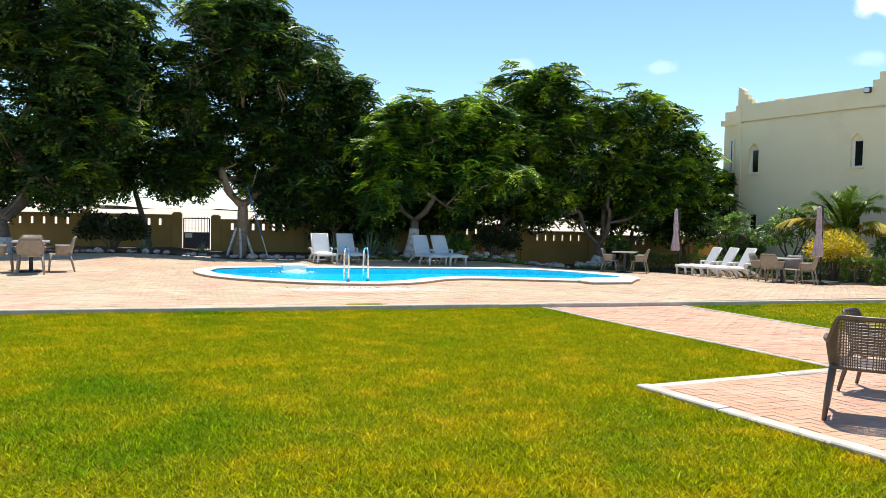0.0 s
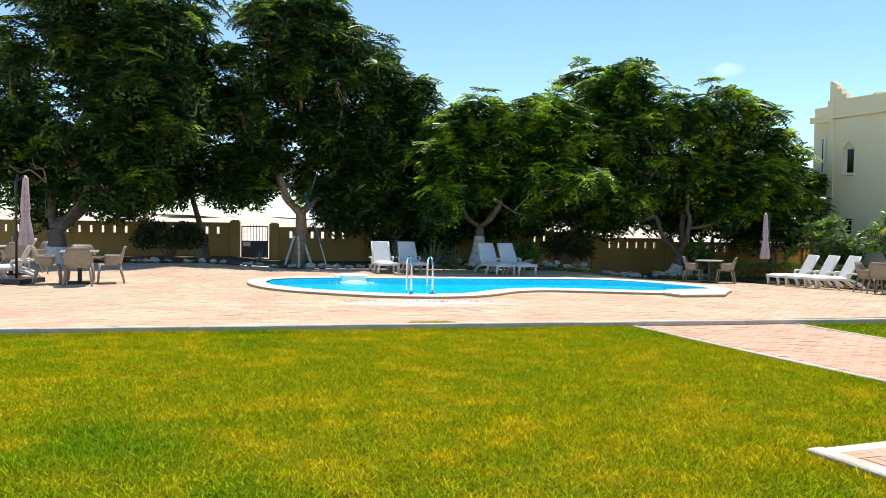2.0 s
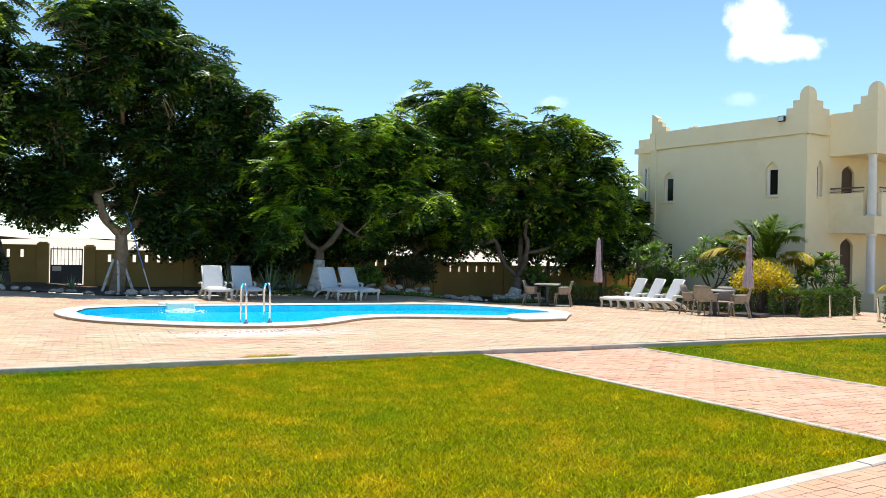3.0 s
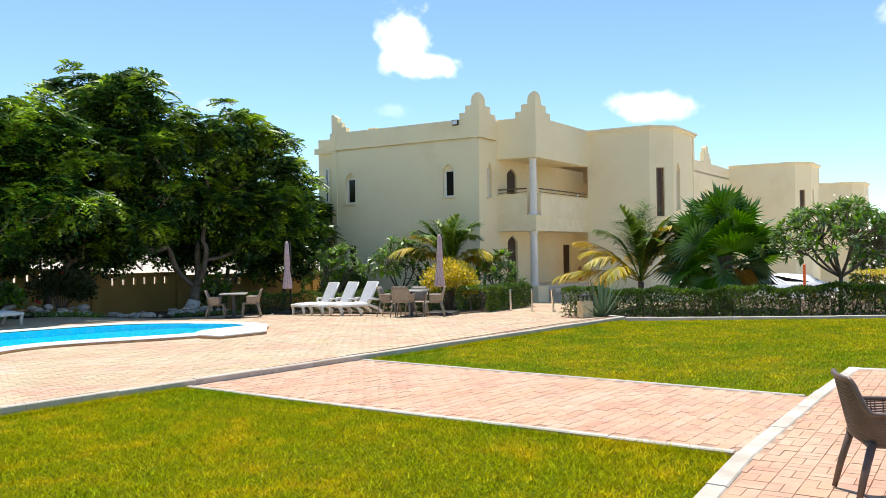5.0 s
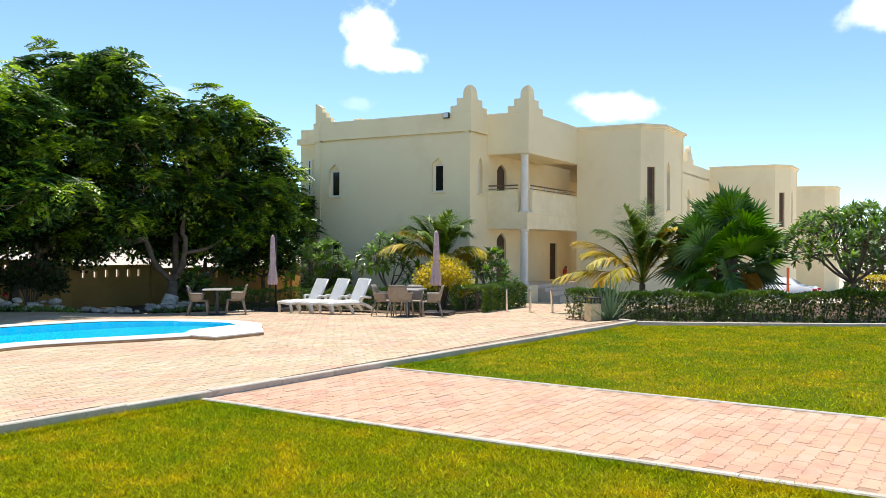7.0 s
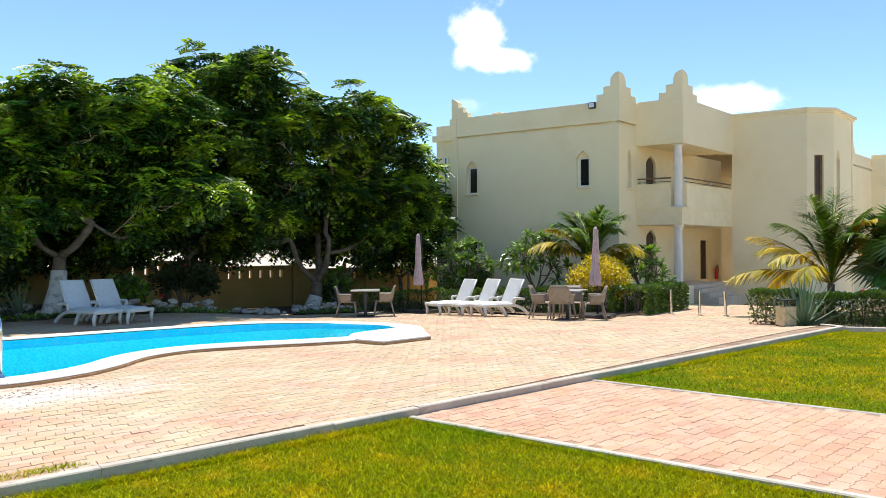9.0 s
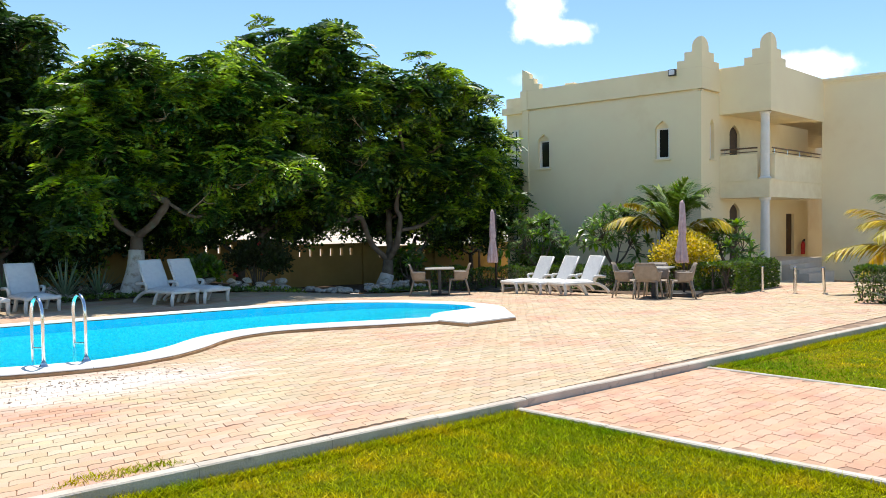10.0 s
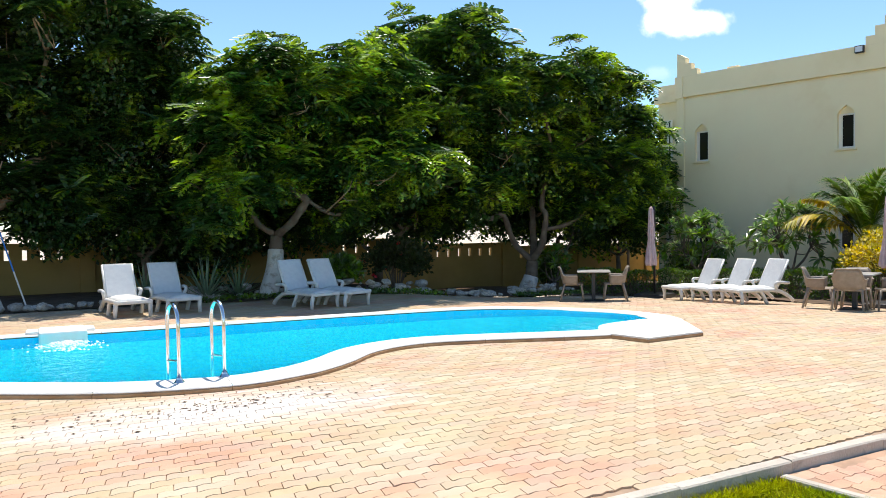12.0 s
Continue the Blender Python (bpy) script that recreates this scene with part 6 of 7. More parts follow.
def shrub(name, x, y, z, rx, ry, h, n_leaf, material, label, leaf=0.09, red=0):
    """A loose round bush of small leaves on many thin stems."""
    t = thing(name, pose(x, y, z), label, "shrub")
    bm = bmesh.new()
    for k in range(26):
        a, r = rng.uniform(0, 6.28), rng.uniform(0.2, 0.9)
        tube(bm, [(0.05 * math.cos(a), 0.05 * math.sin(a), -0.05), (rx * r * 0.5 * math.cos(a), ry * r * 0.5 * math.sin(a), h * 0.5), (rx * r * math.cos(a), ry * r * math.sin(a), h * rng.uniform(0.65, 0.98))],
             [0.016, 0.011, 0.004], 4, False)
    tagged(part("stem_thicket", bm, BARK, t), kind="stuff")
    blob = rng.normal(0, 1, (22, 3)); blob /= np.linalg.norm(blob, axis=1, keepdims=True); blob[:, 2] = np.abs(blob[:, 2]) * 1.1 - 0.25
    cen = blob * np.array([rx, ry, h * 0.5]) * 0.72 + np.array([0, 0, h * 0.52])
    which = rng.integers(0, len(cen), n_leaf)
    d = rng.normal(0, 1, (n_leaf, 3)); d /= np.linalg.norm(d, axis=1, keepdims=True)
    P = cen[which] + d * np.array([rx, ry, h * 0.5]) * rng.uniform(0.2, 0.42, (n_leaf, 1))
    P[:, 2] = np.maximum(P[:, 2], 0.05)
    V, F = leaf_cloud(P, d + np.array([0, 0, 0.4]), leaf)
    array_mesh("foliage", V, F, material, t)
    if red:
        i = rng.permutation(n_leaf)[:red]
        Q = P[i] + d[i] * 0.1
        V, F = leaf_cloud(np.repeat(Q, 5, 0), rng.normal(0, 1, (red * 5, 3)), 0.1)
        array_mesh("blossoms", V, F, FLOWER_RED, t, "red blossoms")
    return t


# ---- palms ----
LEAFSTRIP = ([(0, 0, 0), (0.055, 0.35, 0.0), (0, 1, -0.2), (-0.055, 0.35, 0.0)], [(0, 1, 2, 3)])


def palm_frond(t, a, lift, length, material, leaf=0.42, pairs=42, base=(0, 0, 0), sag=1.0, name="frond"):
    """One arching feather frond: stalk and leaflets as one mesh."""
    pts = []
    for k in range(13):
        s = k / 12
        r = length * (math.cos(lift) * s + 0.24 * s * s * math.sin(lift)) * (1 - 0.14 * s)
        z = length * (math.sin(lift) * s - sag * 0.6 * s ** 2.4)
        pts.append(Vector((base[0] + r * math.cos(a), base[1] + r * math.sin(a), base[2] + z)))
    bm = bmesh.new()
    tube(bm, pts, list(np.linspace(0.022, 0.004, 13)), 5)
    f = part(name, bm, material, t, smooth=True)
    side = np.array([-math.sin(a), math.cos(a), 0])
    P, D = [], []
    for k in range(pairs):
        s = 0.16 + 0.82 * k / (pairs - 1)
        i = min(int(s * 12), 11); fr = s * 12 - i
        p = pts[i].lerp(pts[i + 1], fr); d = (pts[i + 1] - pts[i]).normalized()
        for sg in (-1, 1):
            P.append(p); D.append(np.array(d) * 0.95 + side * sg * 0.75 + np.array([0, 0, -0.3 + rng.normal(0, 0.16)]))
    P, D = np.array(P), np.array(D)
    S = leaf * np.repeat([math.sin(math.pi * (0.12 + 0.83 * k / pairs)) ** 0.6 for k in range(pairs)], 2) * rng.uniform(0.85, 1.1, len(P))
    M = frames_along(P, D, np.tile([0, 0, 1.0], (len(P), 1)), S)
    V, F = scatter(*LEAFSTRIP, M)
    tagged(array_mesh("frond_blade", V, F, material, f), kind="stuff")
    return f


def feather_palm(x, y, z, trunk_h, length, fronds, label, yellow=0.25, leaf=0.42, skip=0):
    t = thing("palm_tree", pose(x, y, z), label, "palm")
    bm = bmesh.new()
    rs = [0.10 * (1.15 - 0.35 * k / 12) * (1 + 0.07 * (k % 2)) for k in range(13)]
    tube(bm, [(0.03 * k / 12, 0, -0.1 + (trunk_h + 0.1) * k / 12) for k in range(13)], rs, 10)
    part("trunk", bm, BARK, t, smooth=False)
    for k in range(fronds):
        a = k * 2.39996 + rng.normal(0, 0.3)
        f = (k + 0.5) / fronds
        lift = radians(86 - 52 * f ** 1.2 + rng.normal(0, 8))
        mt = PALM_YELLOW if f > 1 - yellow else PALM_GREEN
        palm_frond(t, a, lift, length * rng.uniform(0.85, 1.08), mt, leaf, 60, (0.03, 0, trunk_h), (0.45 + 0.5 * f) * rng.uniform(0.6, 1.2))
    return t


def pleated_fan(p, d, side, upv, radius, segs=22, spread=236, droop=0.16):
    """A round pleated blade: fused folds near the stalk, free pointed tips at the rim."""
    V, F = [tuple(p)], []
    n_ = 2 * segs
    for j in range(n_ + 1):
        b = radians(-spread / 2 + spread * j / n_)
        e2 = d * math.cos(b) + side * math.sin(b)
        V.append(tuple(p + e2 * radius * 0.62 + upv * radius * (0.05 * (j % 2) + 0.12 * abs(math.sin(b)))))
    for k in range(segs):
        b = radians(-spread / 2 + spread * (2 * k + 1) / n_) + rng.normal(0, 0.02)
        e2 = d * math.cos(b) + side * math.sin(b)
        V.append(tuple(p + e2 * radius * rng.uniform(0.93, 1.06) + upv * radius * 0.1 * abs(math.sin(b)) - Vector((0, 0, droop * radius * rng.uniform(0.5, 1.5)))))
    for j in range(n_):
        F.append((0, 1 + j, 2 + j))
    for k in range(segs):
        tip = 2 + n_ + k
        F += [(1 + 2 * k, tip, 2 + 2 * k), (2 + 2 * k, tip, 3 + 2 * k)]
    return V, F


def fan_palm(x, y, z, trunk_h, label, leaves=46):
    """Stout trunk, round head of pleated fans on stalks, dry fans hanging beneath."""
    t = thing("fan_palm", pose(x, y, z), label, "palm")
    bm = bmesh.new()
    tube(bm, [(0, 0, -0.1 + (trunk_h + 0.1) * k / 10) for k in range(11)], [0.27 * (1.1 - 0.02 * k) * (1 + 0.08 * (k % 2)) for k in range(11)], 12)
    part("trunk", bm, BARK, t)
    for k in range(leaves):
        f = (k + 0.5) / leaves
        a = k * 2.39996
        lift = radians(84 - 136 * f ** 1.05)
        dry = f > 0.93 or (f > 0.66 and k % 7 == 0)
        L = rng.uniform(0.8, 1.2) * (1.0 if not dry else 0.8)
        d = Vector((math.cos(a) * math.cos(lift), math.sin(a) * math.cos(lift), math.sin(lift)))
        o = Vector((0, 0, trunk_h + 0.05 - 0.35 * f))
        p = o + d * L + Vector((0, 0, -0.08 * L))
        bm = bmesh.new()
        tube(bm, [o, o + d * L * 0.5, p], [0.02, 0.015, 0.01], 5)
        st = part("leaf_stalk", bm, PALM_GREEN if not dry else PALM_DRY, t)
        side = d.cross(Vector((0, 0, 1))).normalized() if abs(d.z) < 0.98 else Vector((1, 0, 0))
        upv = side.cross(d)
        tip_, roll_ = rng.uniform(-0.1, 0.75) * (1 if f < 0.75 else -0.4), rng.normal(0, 0.65)
        d, upv = d * math.cos(tip_) + upv * math.sin(tip_), upv * math.cos(tip_) - d * math.sin(tip_)
        side, upv = side * math.cos(roll_) + upv * math.sin(roll_), upv * math.cos(roll_) - side * math.sin(roll_)
        V, F = pleated_fan(p, d, side, upv, rng.uniform(0.78, 0.95) * (1 if not dry else 0.7), 22, 250 if not dry else 170, 0.12 if not dry else 0.4)
        array_mesh("fan", V, F, FAN_GREEN if not dry else PALM_DRY, st)
    return t


def agave(x, y, z, size, label, count=34, material=AGAVE):
    """A spiky rosette of stiff sword leaves."""
    t = thing("agave", pose(x, y, z), label, "plant")
    P = np.zeros((count, 3)) + np.array([0, 0, 0.03])
    a = np.arange(count) * 2.39996; el = np.radians(np.linspace(85, 12, count))
    D = np.stack([np.cos(a) * np.cos(el), np.sin(a) * np.cos(el), np.sin(el)], 1)
    M = frames_along(P, D, np.tile([0, 0, 1.0], (count, 1)) + D[:, [1, 0, 2]] * 0.01, size * rng.uniform(0.85, 1.1, count))
    V, F = scatter([(-0.03, 0, 0), (0.03, 0, 0), (0.034, 0.4, 0.0), (0, 1, 0.02), (-0.034, 0.4, 0.0), (0, 0.4, -0.02)], [(0, 1, 2, 5), (0, 5, 4, 4), (5, 2, 3, 3), (4, 5, 3, 3)], M)
    array_mesh("leaves", V, F, material, t)
    return t


plumeria(14.3, 10.6, deck_z(14.3, 10.6), 2.4, 1.15, 40, "frangipani shrub with glossy leaves before the villa wall")
plumeria(13.9, 13.6, deck_z(13.9, 13.6), 2.5, 1.15, 36, "frangipani shrub with glossy leaves behind the hedge")
plumeria(16.9, 8.2, deck_z(16.9, 8.2), 1.9, 0.9, 22, "frangipani shrub with glossy leaves near the villa corner")
plumeria(9.9, 15.6, deck_z(9.9, 15.6), 1.3, 0.6, 12, "young frangipani under the tree")
plumeria(15.8, -3.5, side_z(15.8, -3.5), 2.75, 1.8, 150, "round flowering frangipani tree growing out of the hedge", 0.21, LEAF_BIG, 24, 0.36, 0.34)
shrub("yellow_shrub", 13.6, 7.6, deck_z(13.6, 7.6), 1.0, 0.85, 1.75, 6500, LEAF_YELLOW, "bright yellow-leaved ornamental shrub", 0.08)
shrub("hibiscus", -9.7, 16.3, deck_z(-9.7, 16.3), 1.15, 0.8, 1.5, 5200, LEAF_RED, "dark round hibiscus bush before the ochre wall", 0.11, 3)
shrub("hibiscus", 4.6, 15.6, deck_z(4.6, 15.6), 1.0, 0.6, 1.45, 4200, LEAF_RED, "dark hibiscus bush with red blossoms before the wall", 0.1, 9)
shrub("shrub", 10.4, 16.6, deck_z(10.4, 16.6), 0.8, 0.6, 1.2, 2600, LEAF_HEDGE, "loose green shrub under the trees", 0.1)
shrub("shrub", 2.9, 15.4, deck_z(2.9, 15.4), 0.6, 0.5, 1.0, 1800, LEAF_HEDGE, "leafy green shrub behind the loungers", 0.13)
shrub("shrub", 15.7, 15.3, deck_z(15.7, 15.3), 1.2, 0.8, 1.5, 3600, LEAF_HEDGE, "leafy green shrub at the villa corner", 0.12)
for gx, gy, gs in ((-1.9, 14.9, 0.95), (-0.6, 15.0, 1.0), (0.2, 15.2, 0.8), (-6.6, 15.9, 0.5), (-8.6, 15.8, 0.5)):
    agave(gx, gy, deck_z(gx, gy) + 0.03, gs, "spiky grey-green agave in the shaded bed")
agave(12.35, 1.25, side_z(12.35, 1.25), 1.2, "spiky pale green agave beside the litter bin", 44)
feather_palm(15.35, 9.1, deck_z(15.35, 9.1), 1.35, 2.9, 22, "young feather palm with some yellow fronds before the villa", 0.3, 0.75)
feather_palm(15.9, 2.0, side_z(15.9, 2.0), 0.85, 3.0, 26, "young feather palm with yellowing fronds at the hedge", 0.5, 0.72)
feather_palm(19.6, -6.2, side_z(19.6, -6.2), 2.0, 3.0, 24, "feather palm with dry orange fronds beyond the hedge", 0.35, 0.55)
fan_palm(16.6, -0.2, side_z(16.6, -0.2), 1.9, "big round-headed fan palm with dry brown fans beneath", 56)
hedge("far_shrubs", [(23.5, -2.6), (26, -4.5), (30, -9)], 2.4, 2.4, lambda x, y: -0.3, "dark bank of shrubs beyond the car park", 330, LEAF_HEDGE, 0.0, 0.2)


# ---- rocks along the bed ----
def rock_mesh(seed):
    g = np.random.default_rng(seed)
    bm = bmesh.new()
    bmesh.ops.create_icosphere(bm, subdivisions=2, radius=1)
    o = Vector(g.uniform(0, 50, 3))
    for v in bm.verts:
        v.co *= 1 + 0.38 * noise.noise(v.co * 1.1 + o) + 0.12 * noise.noise(v.co * 3 + o)
        v.co.z *= 0.75
    me = bpy.data.meshes.new("rock")
    bm.to_mesh(me); bm.free()
    me.materials.append(ROCK)
    return me


ROCKS = [rock_mesh(k) for k in range(6)]
line = catmull([(-17, 15.6), (-12, 15.55), (-8, 15.3), (-4.5, 14.75), (-2, 14.9), (0.5, 14.8), (2.2, 14.6), (4.5, 14.45), (7.2, 14.2), (9.4, 13.9)], 26)
ROCK_X = [(-17, -5, 80), (-5, -2.6, 24), (-2.6, 1.6, 78), (1.6, 5.0, 44), (5.0, 7.6, 26), (7.6, 9.6, 44)]
for xa, xb, count in ROCK_X:
    for k in range(count):
        x = rng.uniform(xa, xb)
        p = min(line, key=lambda q: abs(q.x - x))
        tier = int(rng.integers(0, 3)) if count > 40 and xa > -5 else 0
        s = float(np.clip(rng.lognormal(-2.15, 0.38), 0.05, 0.22)) * (1.0 if tier == 0 else 0.85) * (0.6 if xa < -6 else 0.78)
        y = p.y + 0.12 * tier + abs(rng.normal(0, 0.2))
        ob = new("rock", ROCKS[int(rng.integers(6))])
        ob.matrix_basis = pose(x, y, deck_z(x, y) + 0.02 + s * 0.4 + 0.10 * tier, rng.uniform(-15, 15), rng.uniform(-15, 15), rng.uniform(0, 360)) @ Matrix.Diagonal((s * rng.uniform(0.8, 1.4), s, s * rng.uniform(0.7, 1.05), 1))
        tagged(ob, "rough pale rock edging the planting bed", "rock", "bed edging rocks")
# low ground cover between the rocks
N = 9000
s = rng.integers(0, len(line), N)
X = np.array([line[i].x for i in s]) + rng.normal(0, 0.25, N)
Y = np.array([line[i].y for i in s]) - 0.1 + rng.normal(0, 0.17, N)
keep = (X > -1.5) & (np.sin(X * 1.7) + np.sin(X * 0.6 + 1) > -0.5)
X, Y = X[keep], Y[keep]
Z = np.array([deck_z(a, b) for a, b in zip(X, Y)]) + rng.uniform(0.0, 0.1, len(X))
V, F = leaf_cloud(np.stack([X, Y, Z], 1), rng.normal(0, 1, (len(X), 3)) + np.array([0, 0, 1.0]), 0.07)
tagged(array_mesh("ground_cover", V, F, LEAF_HEDGE), "low trailing green ground cover among the rocks", "plants", kind="stuff")

# ---- kerbs ----
def kerb_line(name, pts, z_of, top, depth, width, seg, material, label):
    """Kerb stones end to end along a line, on its right-hand side."""
    k = 0
    for a, b in zip(pts, pts[1:]):
        a, b = Vector(a), Vector(b)
        d = b - a; L = d.length; d.normalize(); nn = Vector((d.y, -d.x))
        cnt = max(1, round(L / seg)); st = L / cnt
        for i in range(cnt):
            p, q = a + d * (i * st + 0.0015), a + d * ((i + 1) * st - 0.0015)
            bm = bmesh.new()
            prof = [(0, top - depth), (0, top - 0.01), (0.01, top), (width - 0.01, top), (width, top - 0.01), (width, top - depth)]
            dz_ = rng.uniform(-0.004, 0.004)
            ra = [bm.verts.new((*(p + nn * o), z_of(p.x, p.y) + h + dz_)) for o, h in prof]
            rb = [bm.verts.new((*(q + nn * o), z_of(q.x, q.y) + h + dz_)) for o, h in prof]
            for j in range(6):
                bm.faces.new((ra[j], ra[(j + 1) % 6], rb[(j + 1) % 6], rb[j]))
            bm.faces.new(ra[::-1]); bm.faces.new(rb)
            tagged(finish(name, bm, material), label, "kerb", "kerb stones", "structure")


kerb_line("kerb", [(-22, 0.12), (11.25, 0.12)], lambda x, y: deck_z(x, 0.1), 0.008, 0.3, 0.1, 1.0, KERB, "weathered grey concrete kerb stone between terrace and lawn")
kerb_line("kerb", [(11.3, 0.1), (11.45, 0.55)], lambda x, y: deck_z(x, 0.1), 0.0, 0.3, 0.12, 0.5, KERB, "weathered grey concrete kerb stone between terrace and lawn")
kerb_line("kerb", [(11.5, 0.3), (13.55, -5.9), (15.5, -13.4)], lawn_z, 0.06, 0.3, 0.12, 1.0, KERB, "weathered grey concrete kerb stone round the side lawn")
WHITE_EDGE = mat("white_edging", (0.60, 0.545, 0.455), 0.85, (0.47, 0.405, 0.315), 3.0, bump=0.3, bump_scale=60)
kerb_line("edging", [(0.34, -6.76), (0.0, -0.02)], lawn_z, 0.042, 0.2, 0.07, 1.0, WHITE_EDGE, "narrow pale edging stone along the path")
kerb_line("edging", [(3.0, -0.02), (2.84, -6.5)], lawn_z, 0.042, 0.2, 0.05, 1.0, WHITE_EDGE, "narrow pale edging stone along the path")
kerb_line("edging", [(-0.5, -19.9), (-2.15, -7.18), (0.34, -6.775), (3.18, -6.49), (5.0, -6.34), (6.2, -19.9)], lawn_z, PZ + 0.011, 0.25, 0.13, 1.0, WHITE_EDGE, "broad white edging stone round the brick patio")

# ---- terrace pavers ----
L_, W_ = 0.235, 0.1175


def zigzag(l, w, amp, gap):
    """Outline of a notched interlocking paver."""
    h, g = w / 2 - gap, l / 2 - gap
    k = amp * 0.7
    top = [(-g + k, h - amp * 0.4), (-g * 0.5, h + amp * 0.6), (0, h - amp * 0.6), (g * 0.5, h + amp * 0.6), (g + k, h - amp * 0.4)]
    bot = [(x - 2 * k * (abs(x) > g * 0.8), y - 2 * h) for x, y in top]
    return bot + top[::-1]


OUT = zigzag(L_, W_, 0.017, 0.0020)
pv, pf, ptop = piece_mesh(OUT, 0.0, 0.035, 0.018)


def lay(outline_v, faces, top_face, cells, zf, ang, tilt=0.004, lift=0.0):
    """All pieces of a pavement as arrays, each with a slight lean of its own."""
    c, s = math.cos(ang), math.sin(ang)
    tv = np.array(outline_v)
    P = np.array(cells)
    R = rng.normal(0, tilt, (len(P), 2))
    Zc = np.array([zf(x, y) for x, y in P[:, :2]]) + rng.normal(0, 0.0009, len(P)) + lift
    gx = np.array([(zf(x + 0.1, y) - zf(x - 0.1, y)) / 0.2 for x, y in P[:, :2]])
    gy = np.array([(zf(x, y + 0.1) - zf(x, y - 0.1)) / 0.2 for x, y in P[:, :2]])
    a = P[:, 2] + ang
    X = tv[None, :, 0] * np.cos(a)[:, None] - tv[None, :, 1] * np.sin(a)[:, None]
    Y = tv[None, :, 0] * np.sin(a)[:, None] + tv[None, :, 1] * np.cos(a)[:, None]
    Z = tv[None, :, 2] + X * (gx + R[:, 0])[:, None] + Y * (gy + R[:, 1])[:, None] + Zc[:, None]
    V = np.stack([X + P[:, 0, None], Y + P[:, 1, None], Z], -1).reshape(-1, 3)
    return V, Zc


def stone_sheet(name, outline_v, faces, top_face, cells, zf, ang, material, label, lift=0.0):
    V, _ = lay(outline_v, faces, top_face, cells, zf, ang, lift=lift)
    n = len(outline_v)
    me = bpy.data.meshes.new(name)
    F = []
    q = np.array(faces, np.int32)
    k = len(top_face)
    cnt = len(cells)
    base = (np.arange(cnt) * n)
    quads = (q[None] + base[:, None, None]).reshape(-1, 4)
    tops = (np.array(top_face)[None] + base[:, None])
    loops = np.concatenate([quads.ravel(), tops.ravel()]).astype(np.int32)
    starts = np.concatenate([np.arange(len(quads)) * 4, len(quads) * 4 + np.arange(cnt) * k]).astype(np.int32)
    totals = np.concatenate([np.full(len(quads), 4), np.full(cnt, k)]).astype(np.int32)
    me.vertices.add(len(V)); me.vertices.foreach_set("co", V.astype(np.float32).ravel())
    me.loops.add(len(loops)); me.loops.foreach_set("vertex_index", loops)
    me.polygons.add(len(starts)); me.polygons.foreach_set("loop_start", starts); me.polygons.foreach_set("loop_total", totals)
    me.polygons.foreach_set("use_smooth", [False] * len(starts))
    me.update(calc_edges=True)
    me.materials.append(material)
    ob = new(name, me)
    return tagged(ob, label, "paving", kind="stuff")


def single_pieces(name, outline_v, faces, top_face, cells, zf, ang, material, parent, lift=0.0):
    me = bpy.data.meshes.new(name)
    me.from_pydata(outline_v, [], [tuple(f) for f in faces] + [tuple(top_face)])
    me.materials.append(material)
    for x, y, a in cells:
        ob = new(name, me)
        gx, gy = (zf(x + 0.1, y) - zf(x - 0.1, y)) / 0.2 + rng.normal(0, 0.006), (zf(x, y + 0.1) - zf(x, y - 0.1)) / 0.2 + rng.normal(0, 0.006)
        nz = Vector((-gx, -gy, 1)).normalized()
        q = Vector((0, 0, 1)).rotation_difference(nz).to_matrix().to_4x4()
        ob.matrix_basis = Matrix.Translation((x, y, zf(x, y) + lift + rng.normal(0, 0.0012))) @ q @ Matrix.Rotation(a + ang, 4, 'Z')
        ob.parent = parent


cells, near = [], []
ang = radians(2)
nx, ny = int(46 / L_), int(18 / W_)
I, J = np.meshgrid(np.arange(-nx // 2, nx // 2), np.arange(0, ny))
X0 = (I + 0.5 * (J % 2)) * L_; Y0 = J * W_
X1 = X0 * math.cos(ang) - Y0 * math.sin(ang); Y1 = 0.2 + X0 * math.sin(ang) + Y0 * math.cos(ang)
ok = inside_many(X1, Y1, DECK) & ~inside_many(X1, Y1, POOL_MID) & (Y1 > 0.16) & (X1 > -17)
for x, y in zip(X1[ok], Y1[ok]):
    (near if -3.9 < x < -1.2 and 0.4 < y < 3.2 else cells).append((x, y, 0.0))
terrace_ob = bpy.data.objects["terrace"]
stone_sheet("terrace_paving", pv, pf, ptop, cells, deck_z, ang, PAVER, "interlocking cream and salmon concrete pavers of the pool terrace")
single_pieces("paver", pv, pf, ptop, near, deck_z, ang, PAVER, terrace_ob)

# ---- path and patio bricks ----
BL, BW = 0.17, 0.085
bo = [(-BL / 2 + 0.002, -BW / 2 + 0.002), (BL / 2 - 0.002, -BW / 2 + 0.002), (BL / 2 - 0.002, BW / 2 - 0.002), (-BL / 2 + 0.002, BW / 2 - 0.002)]
bv, bf, btop = piece_mesh(bo, 0.0, 0.04, 0.02)


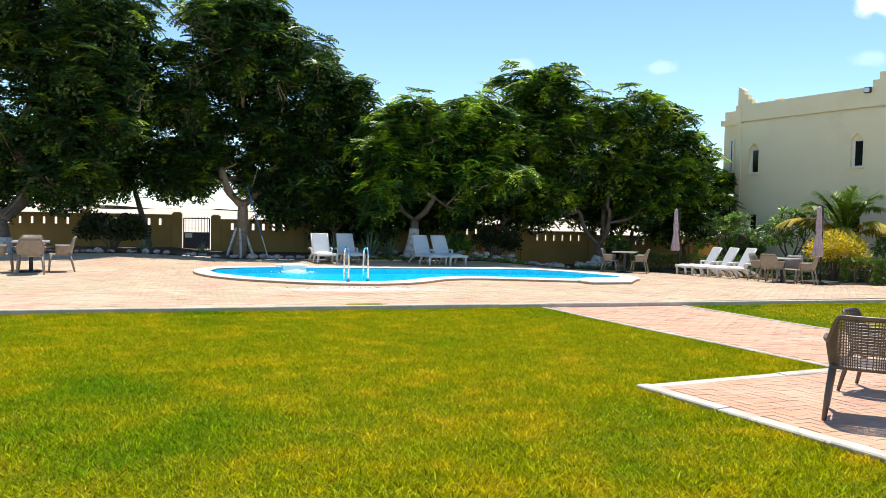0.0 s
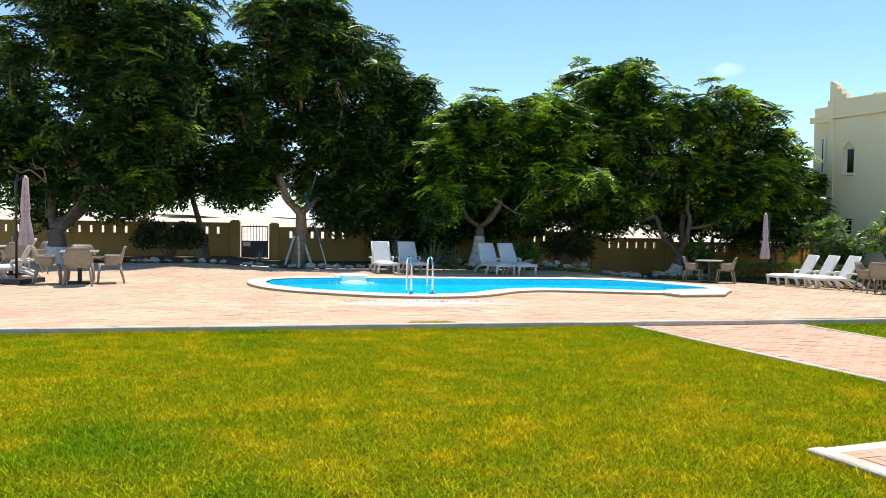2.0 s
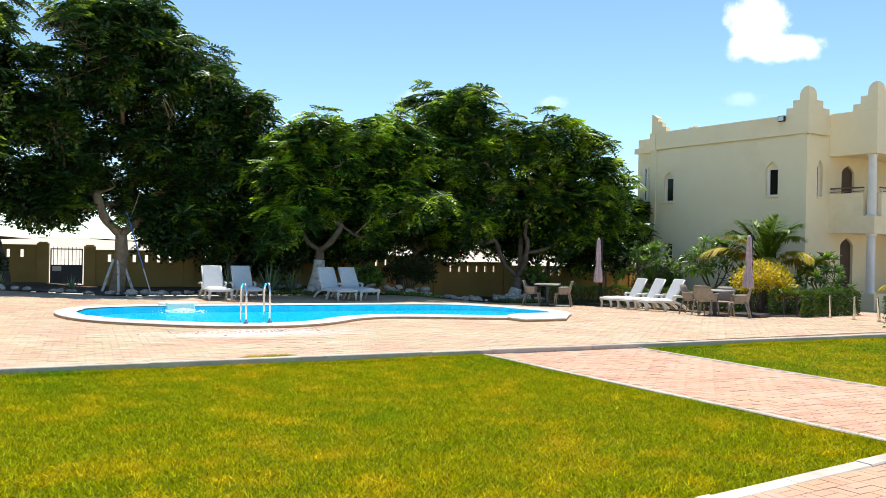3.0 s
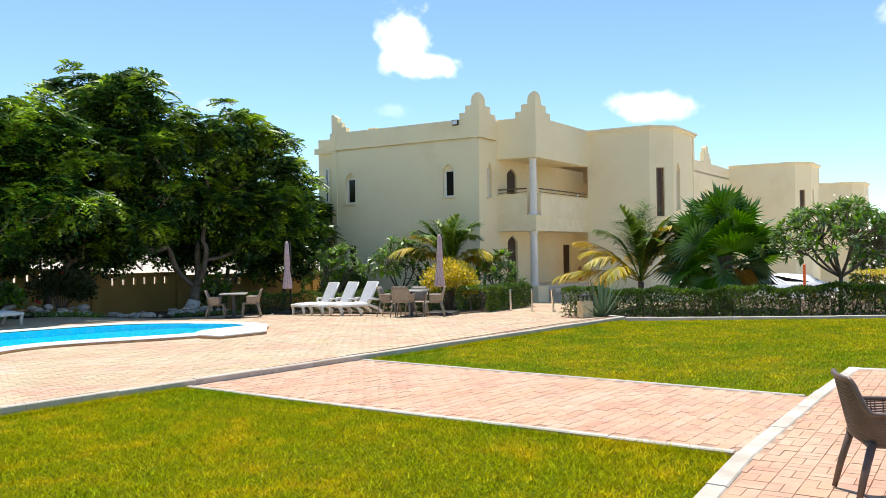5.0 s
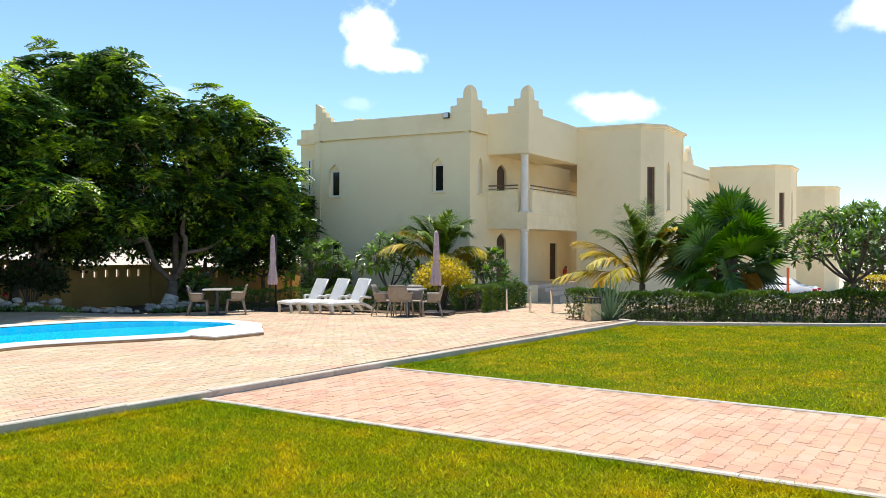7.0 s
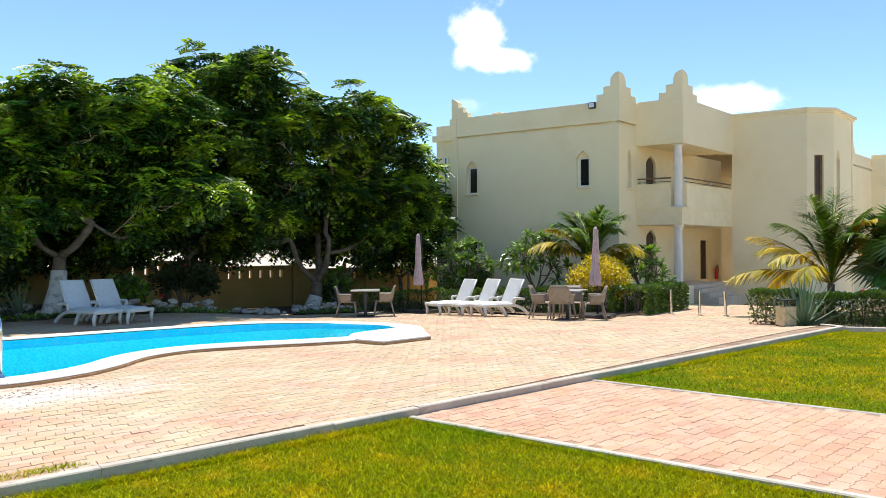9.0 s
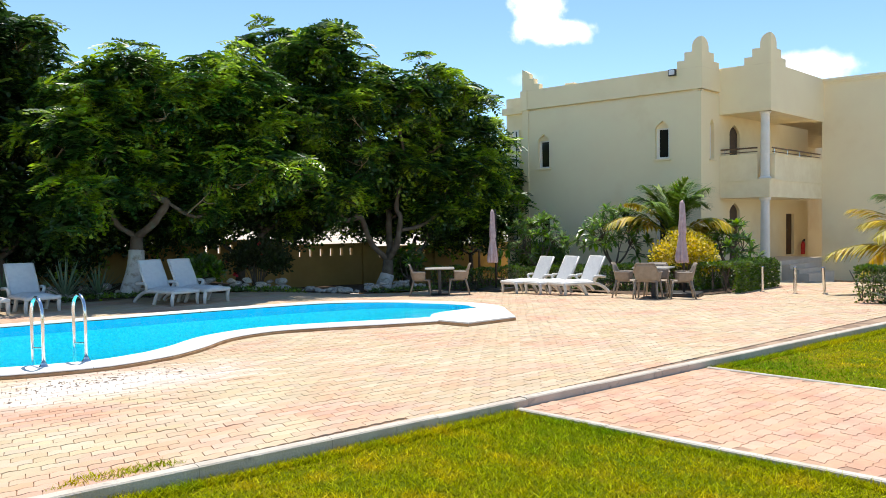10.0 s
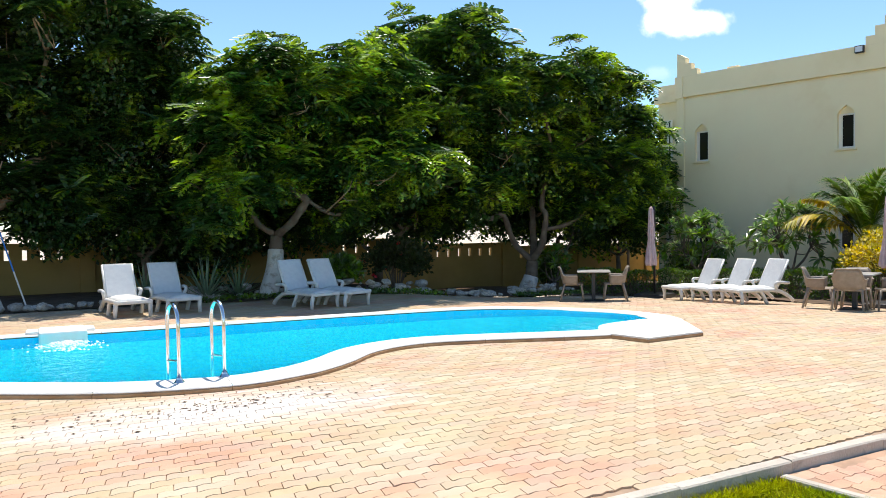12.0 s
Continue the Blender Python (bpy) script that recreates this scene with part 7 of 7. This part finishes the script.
def bricks(poly, ang):
    """Pairs of bricks laid in basket weave over an outline."""
    cx, cy = sum(p[0] for p in poly) / len(poly), sum(p[1] for p in poly) / len(poly)
    c, s = math.cos(ang), math.sin(ang)
    out, half = [], int(13 / BL)
    for i in range(-half, half):
        for j in range(-half, half):
            for k in (-1, 1):
                if (i + j) % 2:
                    x, y, a = i * BL, j * BL + k * BW / 2, 0.0
                else:
                    x, y, a = i * BL + k * BW / 2, j * BL, math.pi / 2
                out.append((cx + x * c - y * s, cy + x * s + y * c, a))
    ok = inside_many(np.array([o[0] for o in out]), np.array([o[1] for o in out]), poly)
    return [o for o, k in zip(out, ok) if k]


for nm, poly, lift in (("path_bed", PATHWAY, 0.036), ("patio_bed", PATIO, PZ + 0.001)):
    bm = bmesh.new()
    prism(bm, poly, lambda x, y: lawn_z(x, y) - 0.15, lambda x, y, l=lift: lawn_z(x, y) + l - 0.006)
    tagged(finish(nm, bm, BRICK_BED), "sand bed under the bricks", "paving", kind="structure")
CW = radians(3)
inner_path = [(0.11, -0.06), (0.445, -6.80), (2.73, -6.57), (2.89, -0.06)]
path_cells = []
for j in range(-90, 90):
    for i in range(-40, 40):
        u, v = (i + 0.5 * (j % 2)) * L_, j * W_
        path_cells.append((1.5 + u * math.cos(CW) - v * math.sin(CW), -3.3 + u * math.sin(CW) + v * math.cos(CW), 0.0))
hit_ = inside_many(np.array([c[0] for c in path_cells]), np.array([c[1] for c in path_cells]), inner_path)
path_cells = [c for c, k in zip(path_cells, hit_) if k]
near_path = [c for c in path_cells if 0.6 < c[0] < 2.2 and -3.2 < c[1] < -0.3][:300]
taken = set(near_path)
stone_sheet("path_paving", pv, pf, ptop, [c for c in path_cells if c not in taken], lawn_z, CW, BRICK, "pinkish zigzag pavers of the garden path", 0.034)
single_pieces("paver", pv, pf, ptop, near_path, lawn_z, CW, BRICK, bpy.data.objects["path_bed"], 0.034)
inner_patio = [(-2.02, -7.28), (0.34, -6.885), (3.18, -6.60), (4.87, -6.45), (6.07, -19.8), (-0.37, -19.8)]
pat = bricks(inner_patio, radians(6.5))
nearp = [b for b in pat if 0.4 < b[0] < 2.9 and -9.3 < b[1] < -6.9]
farp = [b for b in pat if not (0.4 < b[0] < 2.9 and -9.3 < b[1] < -6.9)]
stone_sheet("patio_paving", bv, bf, btop, farp, lawn_z, radians(6.5), BRICK, "pinkish brick paving of the patio laid in basket weave", PZ)
single_pieces("brick", bv, bf, btop, nearp[:300], lawn_z, radians(6.5), BRICK, bpy.data.objects["patio_bed"], PZ)
if len(nearp) > 300:
    stone_sheet("patio_paving_rest", bv, bf, btop, nearp[300:], lawn_z, radians(6.5), BRICK, "pinkish brick paving of the patio laid in basket weave", PZ)

# dark spilt grit on the pavers by the ladder
P = np.stack([rng.normal(-2.9, 0.75, 170), rng.normal(4.0, 0.22, 170), np.zeros(170)], 1)
P = P[P[:, 1] < 4.5]
P[:, 2] = [deck_z(a, b) + 0.006 for a, b in P[:, :2]]
M = np.zeros((len(P), 4, 4))
for i, p in enumerate(P):
    sc = rng.uniform(0.006, 0.022)
    M[i] = np.diag((sc * rng.uniform(0.6, 1.6), sc, sc * 0.4, 1)); M[i, :3, 3] = p
V, F = scatter(oc, of, M)
tagged(array_mesh("leaf_litter", V, F, SOIL), "scattered dark grit and dry leaf crumbs on the pavers", "litter", kind="stuff")

# ---- grass blades ----
def blades(name, poly, count, hmin, hmax, wid, near_bias=None, lift=0.0):
    bx = [p[0] for p in poly]; by = [p[1] for p in poly]
    X = rng.uniform(max(min(bx), -14), max(bx), count * 5); Y = rng.uniform(max(min(by), -15.5), max(by), count * 5)
    ok = inside_many(X, Y, poly)
    if near_bias is not None:
        ok &= rng.random(len(X)) < near_bias(X, Y)
    X, Y = X[ok][:count], Y[ok][:count]
    N = len(X)
    Z = -0.0332 * np.clip(Y, -30, 0) + lift
    a = rng.uniform(0, 2 * math.pi, N)
    patch = 0.5 + 0.5 * np.sin(X * 1.9 + 1.3 * np.sin(Y * 1.3)) * np.sin(Y * 2.3 + np.sin(X * 0.9))
    h = rng.uniform(hmin, hmax, N) * (0.75 + 0.4 * patch)
    lean = rng.normal(0, 0.9, (N, 2)) * h[:, None]
    w = wid * rng.uniform(0.6, 1.3, N)
    dx, dy = np.cos(a) * w, np.sin(a) * w
    V = np.empty((N, 3, 3))
    V[:, 0] = np.stack([X - dx, Y - dy, Z - 0.004], 1)
    V[:, 1] = np.stack([X + dx, Y + dy, Z - 0.004], 1)
    V[:, 2] = np.stack([X + lean[:, 0], Y + lean[:, 1], Z + h], 1)
    F = np.arange(N * 3).reshape(-1, 3)
    return tagged(array_mesh(name, V.reshape(-1, 3), F, GRASS), "short lawn grass, green and sun-yellowed in patches", "grass", kind="stuff")


blades("lawn_grass", LAWN_MAIN, 560000, 0.018, 0.036, 0.0062, lambda x, y: np.where((x > -10.5) & (y > -10.5), 1.0, 0.12))
blades("side_lawn_grass", LAWN_SIDE, 140000, 0.018, 0.036, 0.0085)
# longer grass left standing along kerbs and edgings
blades("kerb_grass", [(-12, -0.11), (-0.05, -0.11), (-0.03, -0.02), (-12, -0.02)], 15000, 0.03, 0.075, 0.006)
blades("weed_grass", [(-3.75, 0.2), (-3.3, 0.17), (-2.85, 0.2), (-3.0, 0.33), (-3.5, 0.36)], 550, 0.015, 0.045, 0.005, None, 0.088)
blades("kerb_grass", [(3.05, -0.11), (11.1, -0.11), (11.15, -0.02), (3.03, -0.02)], 9000, 0.03, 0.07, 0.006)
blades("edge_grass", [(-0.08, -0.1), (0.24, -6.7), (0.325, -6.75), (-0.005, -0.05)], 6000, 0.025, 0.055, 0.006)
blades("edge_grass", [(3.01, -0.05), (2.86, -6.45), (2.95, -6.45), (3.1, -0.05)], 5000, 0.025, 0.055, 0.006)
blades("edge_grass", [(-2.24, -7.2), (-1.2, -15), (-1.12, -15), (-2.155, -7.2)], 6000, 0.025, 0.055, 0.006)
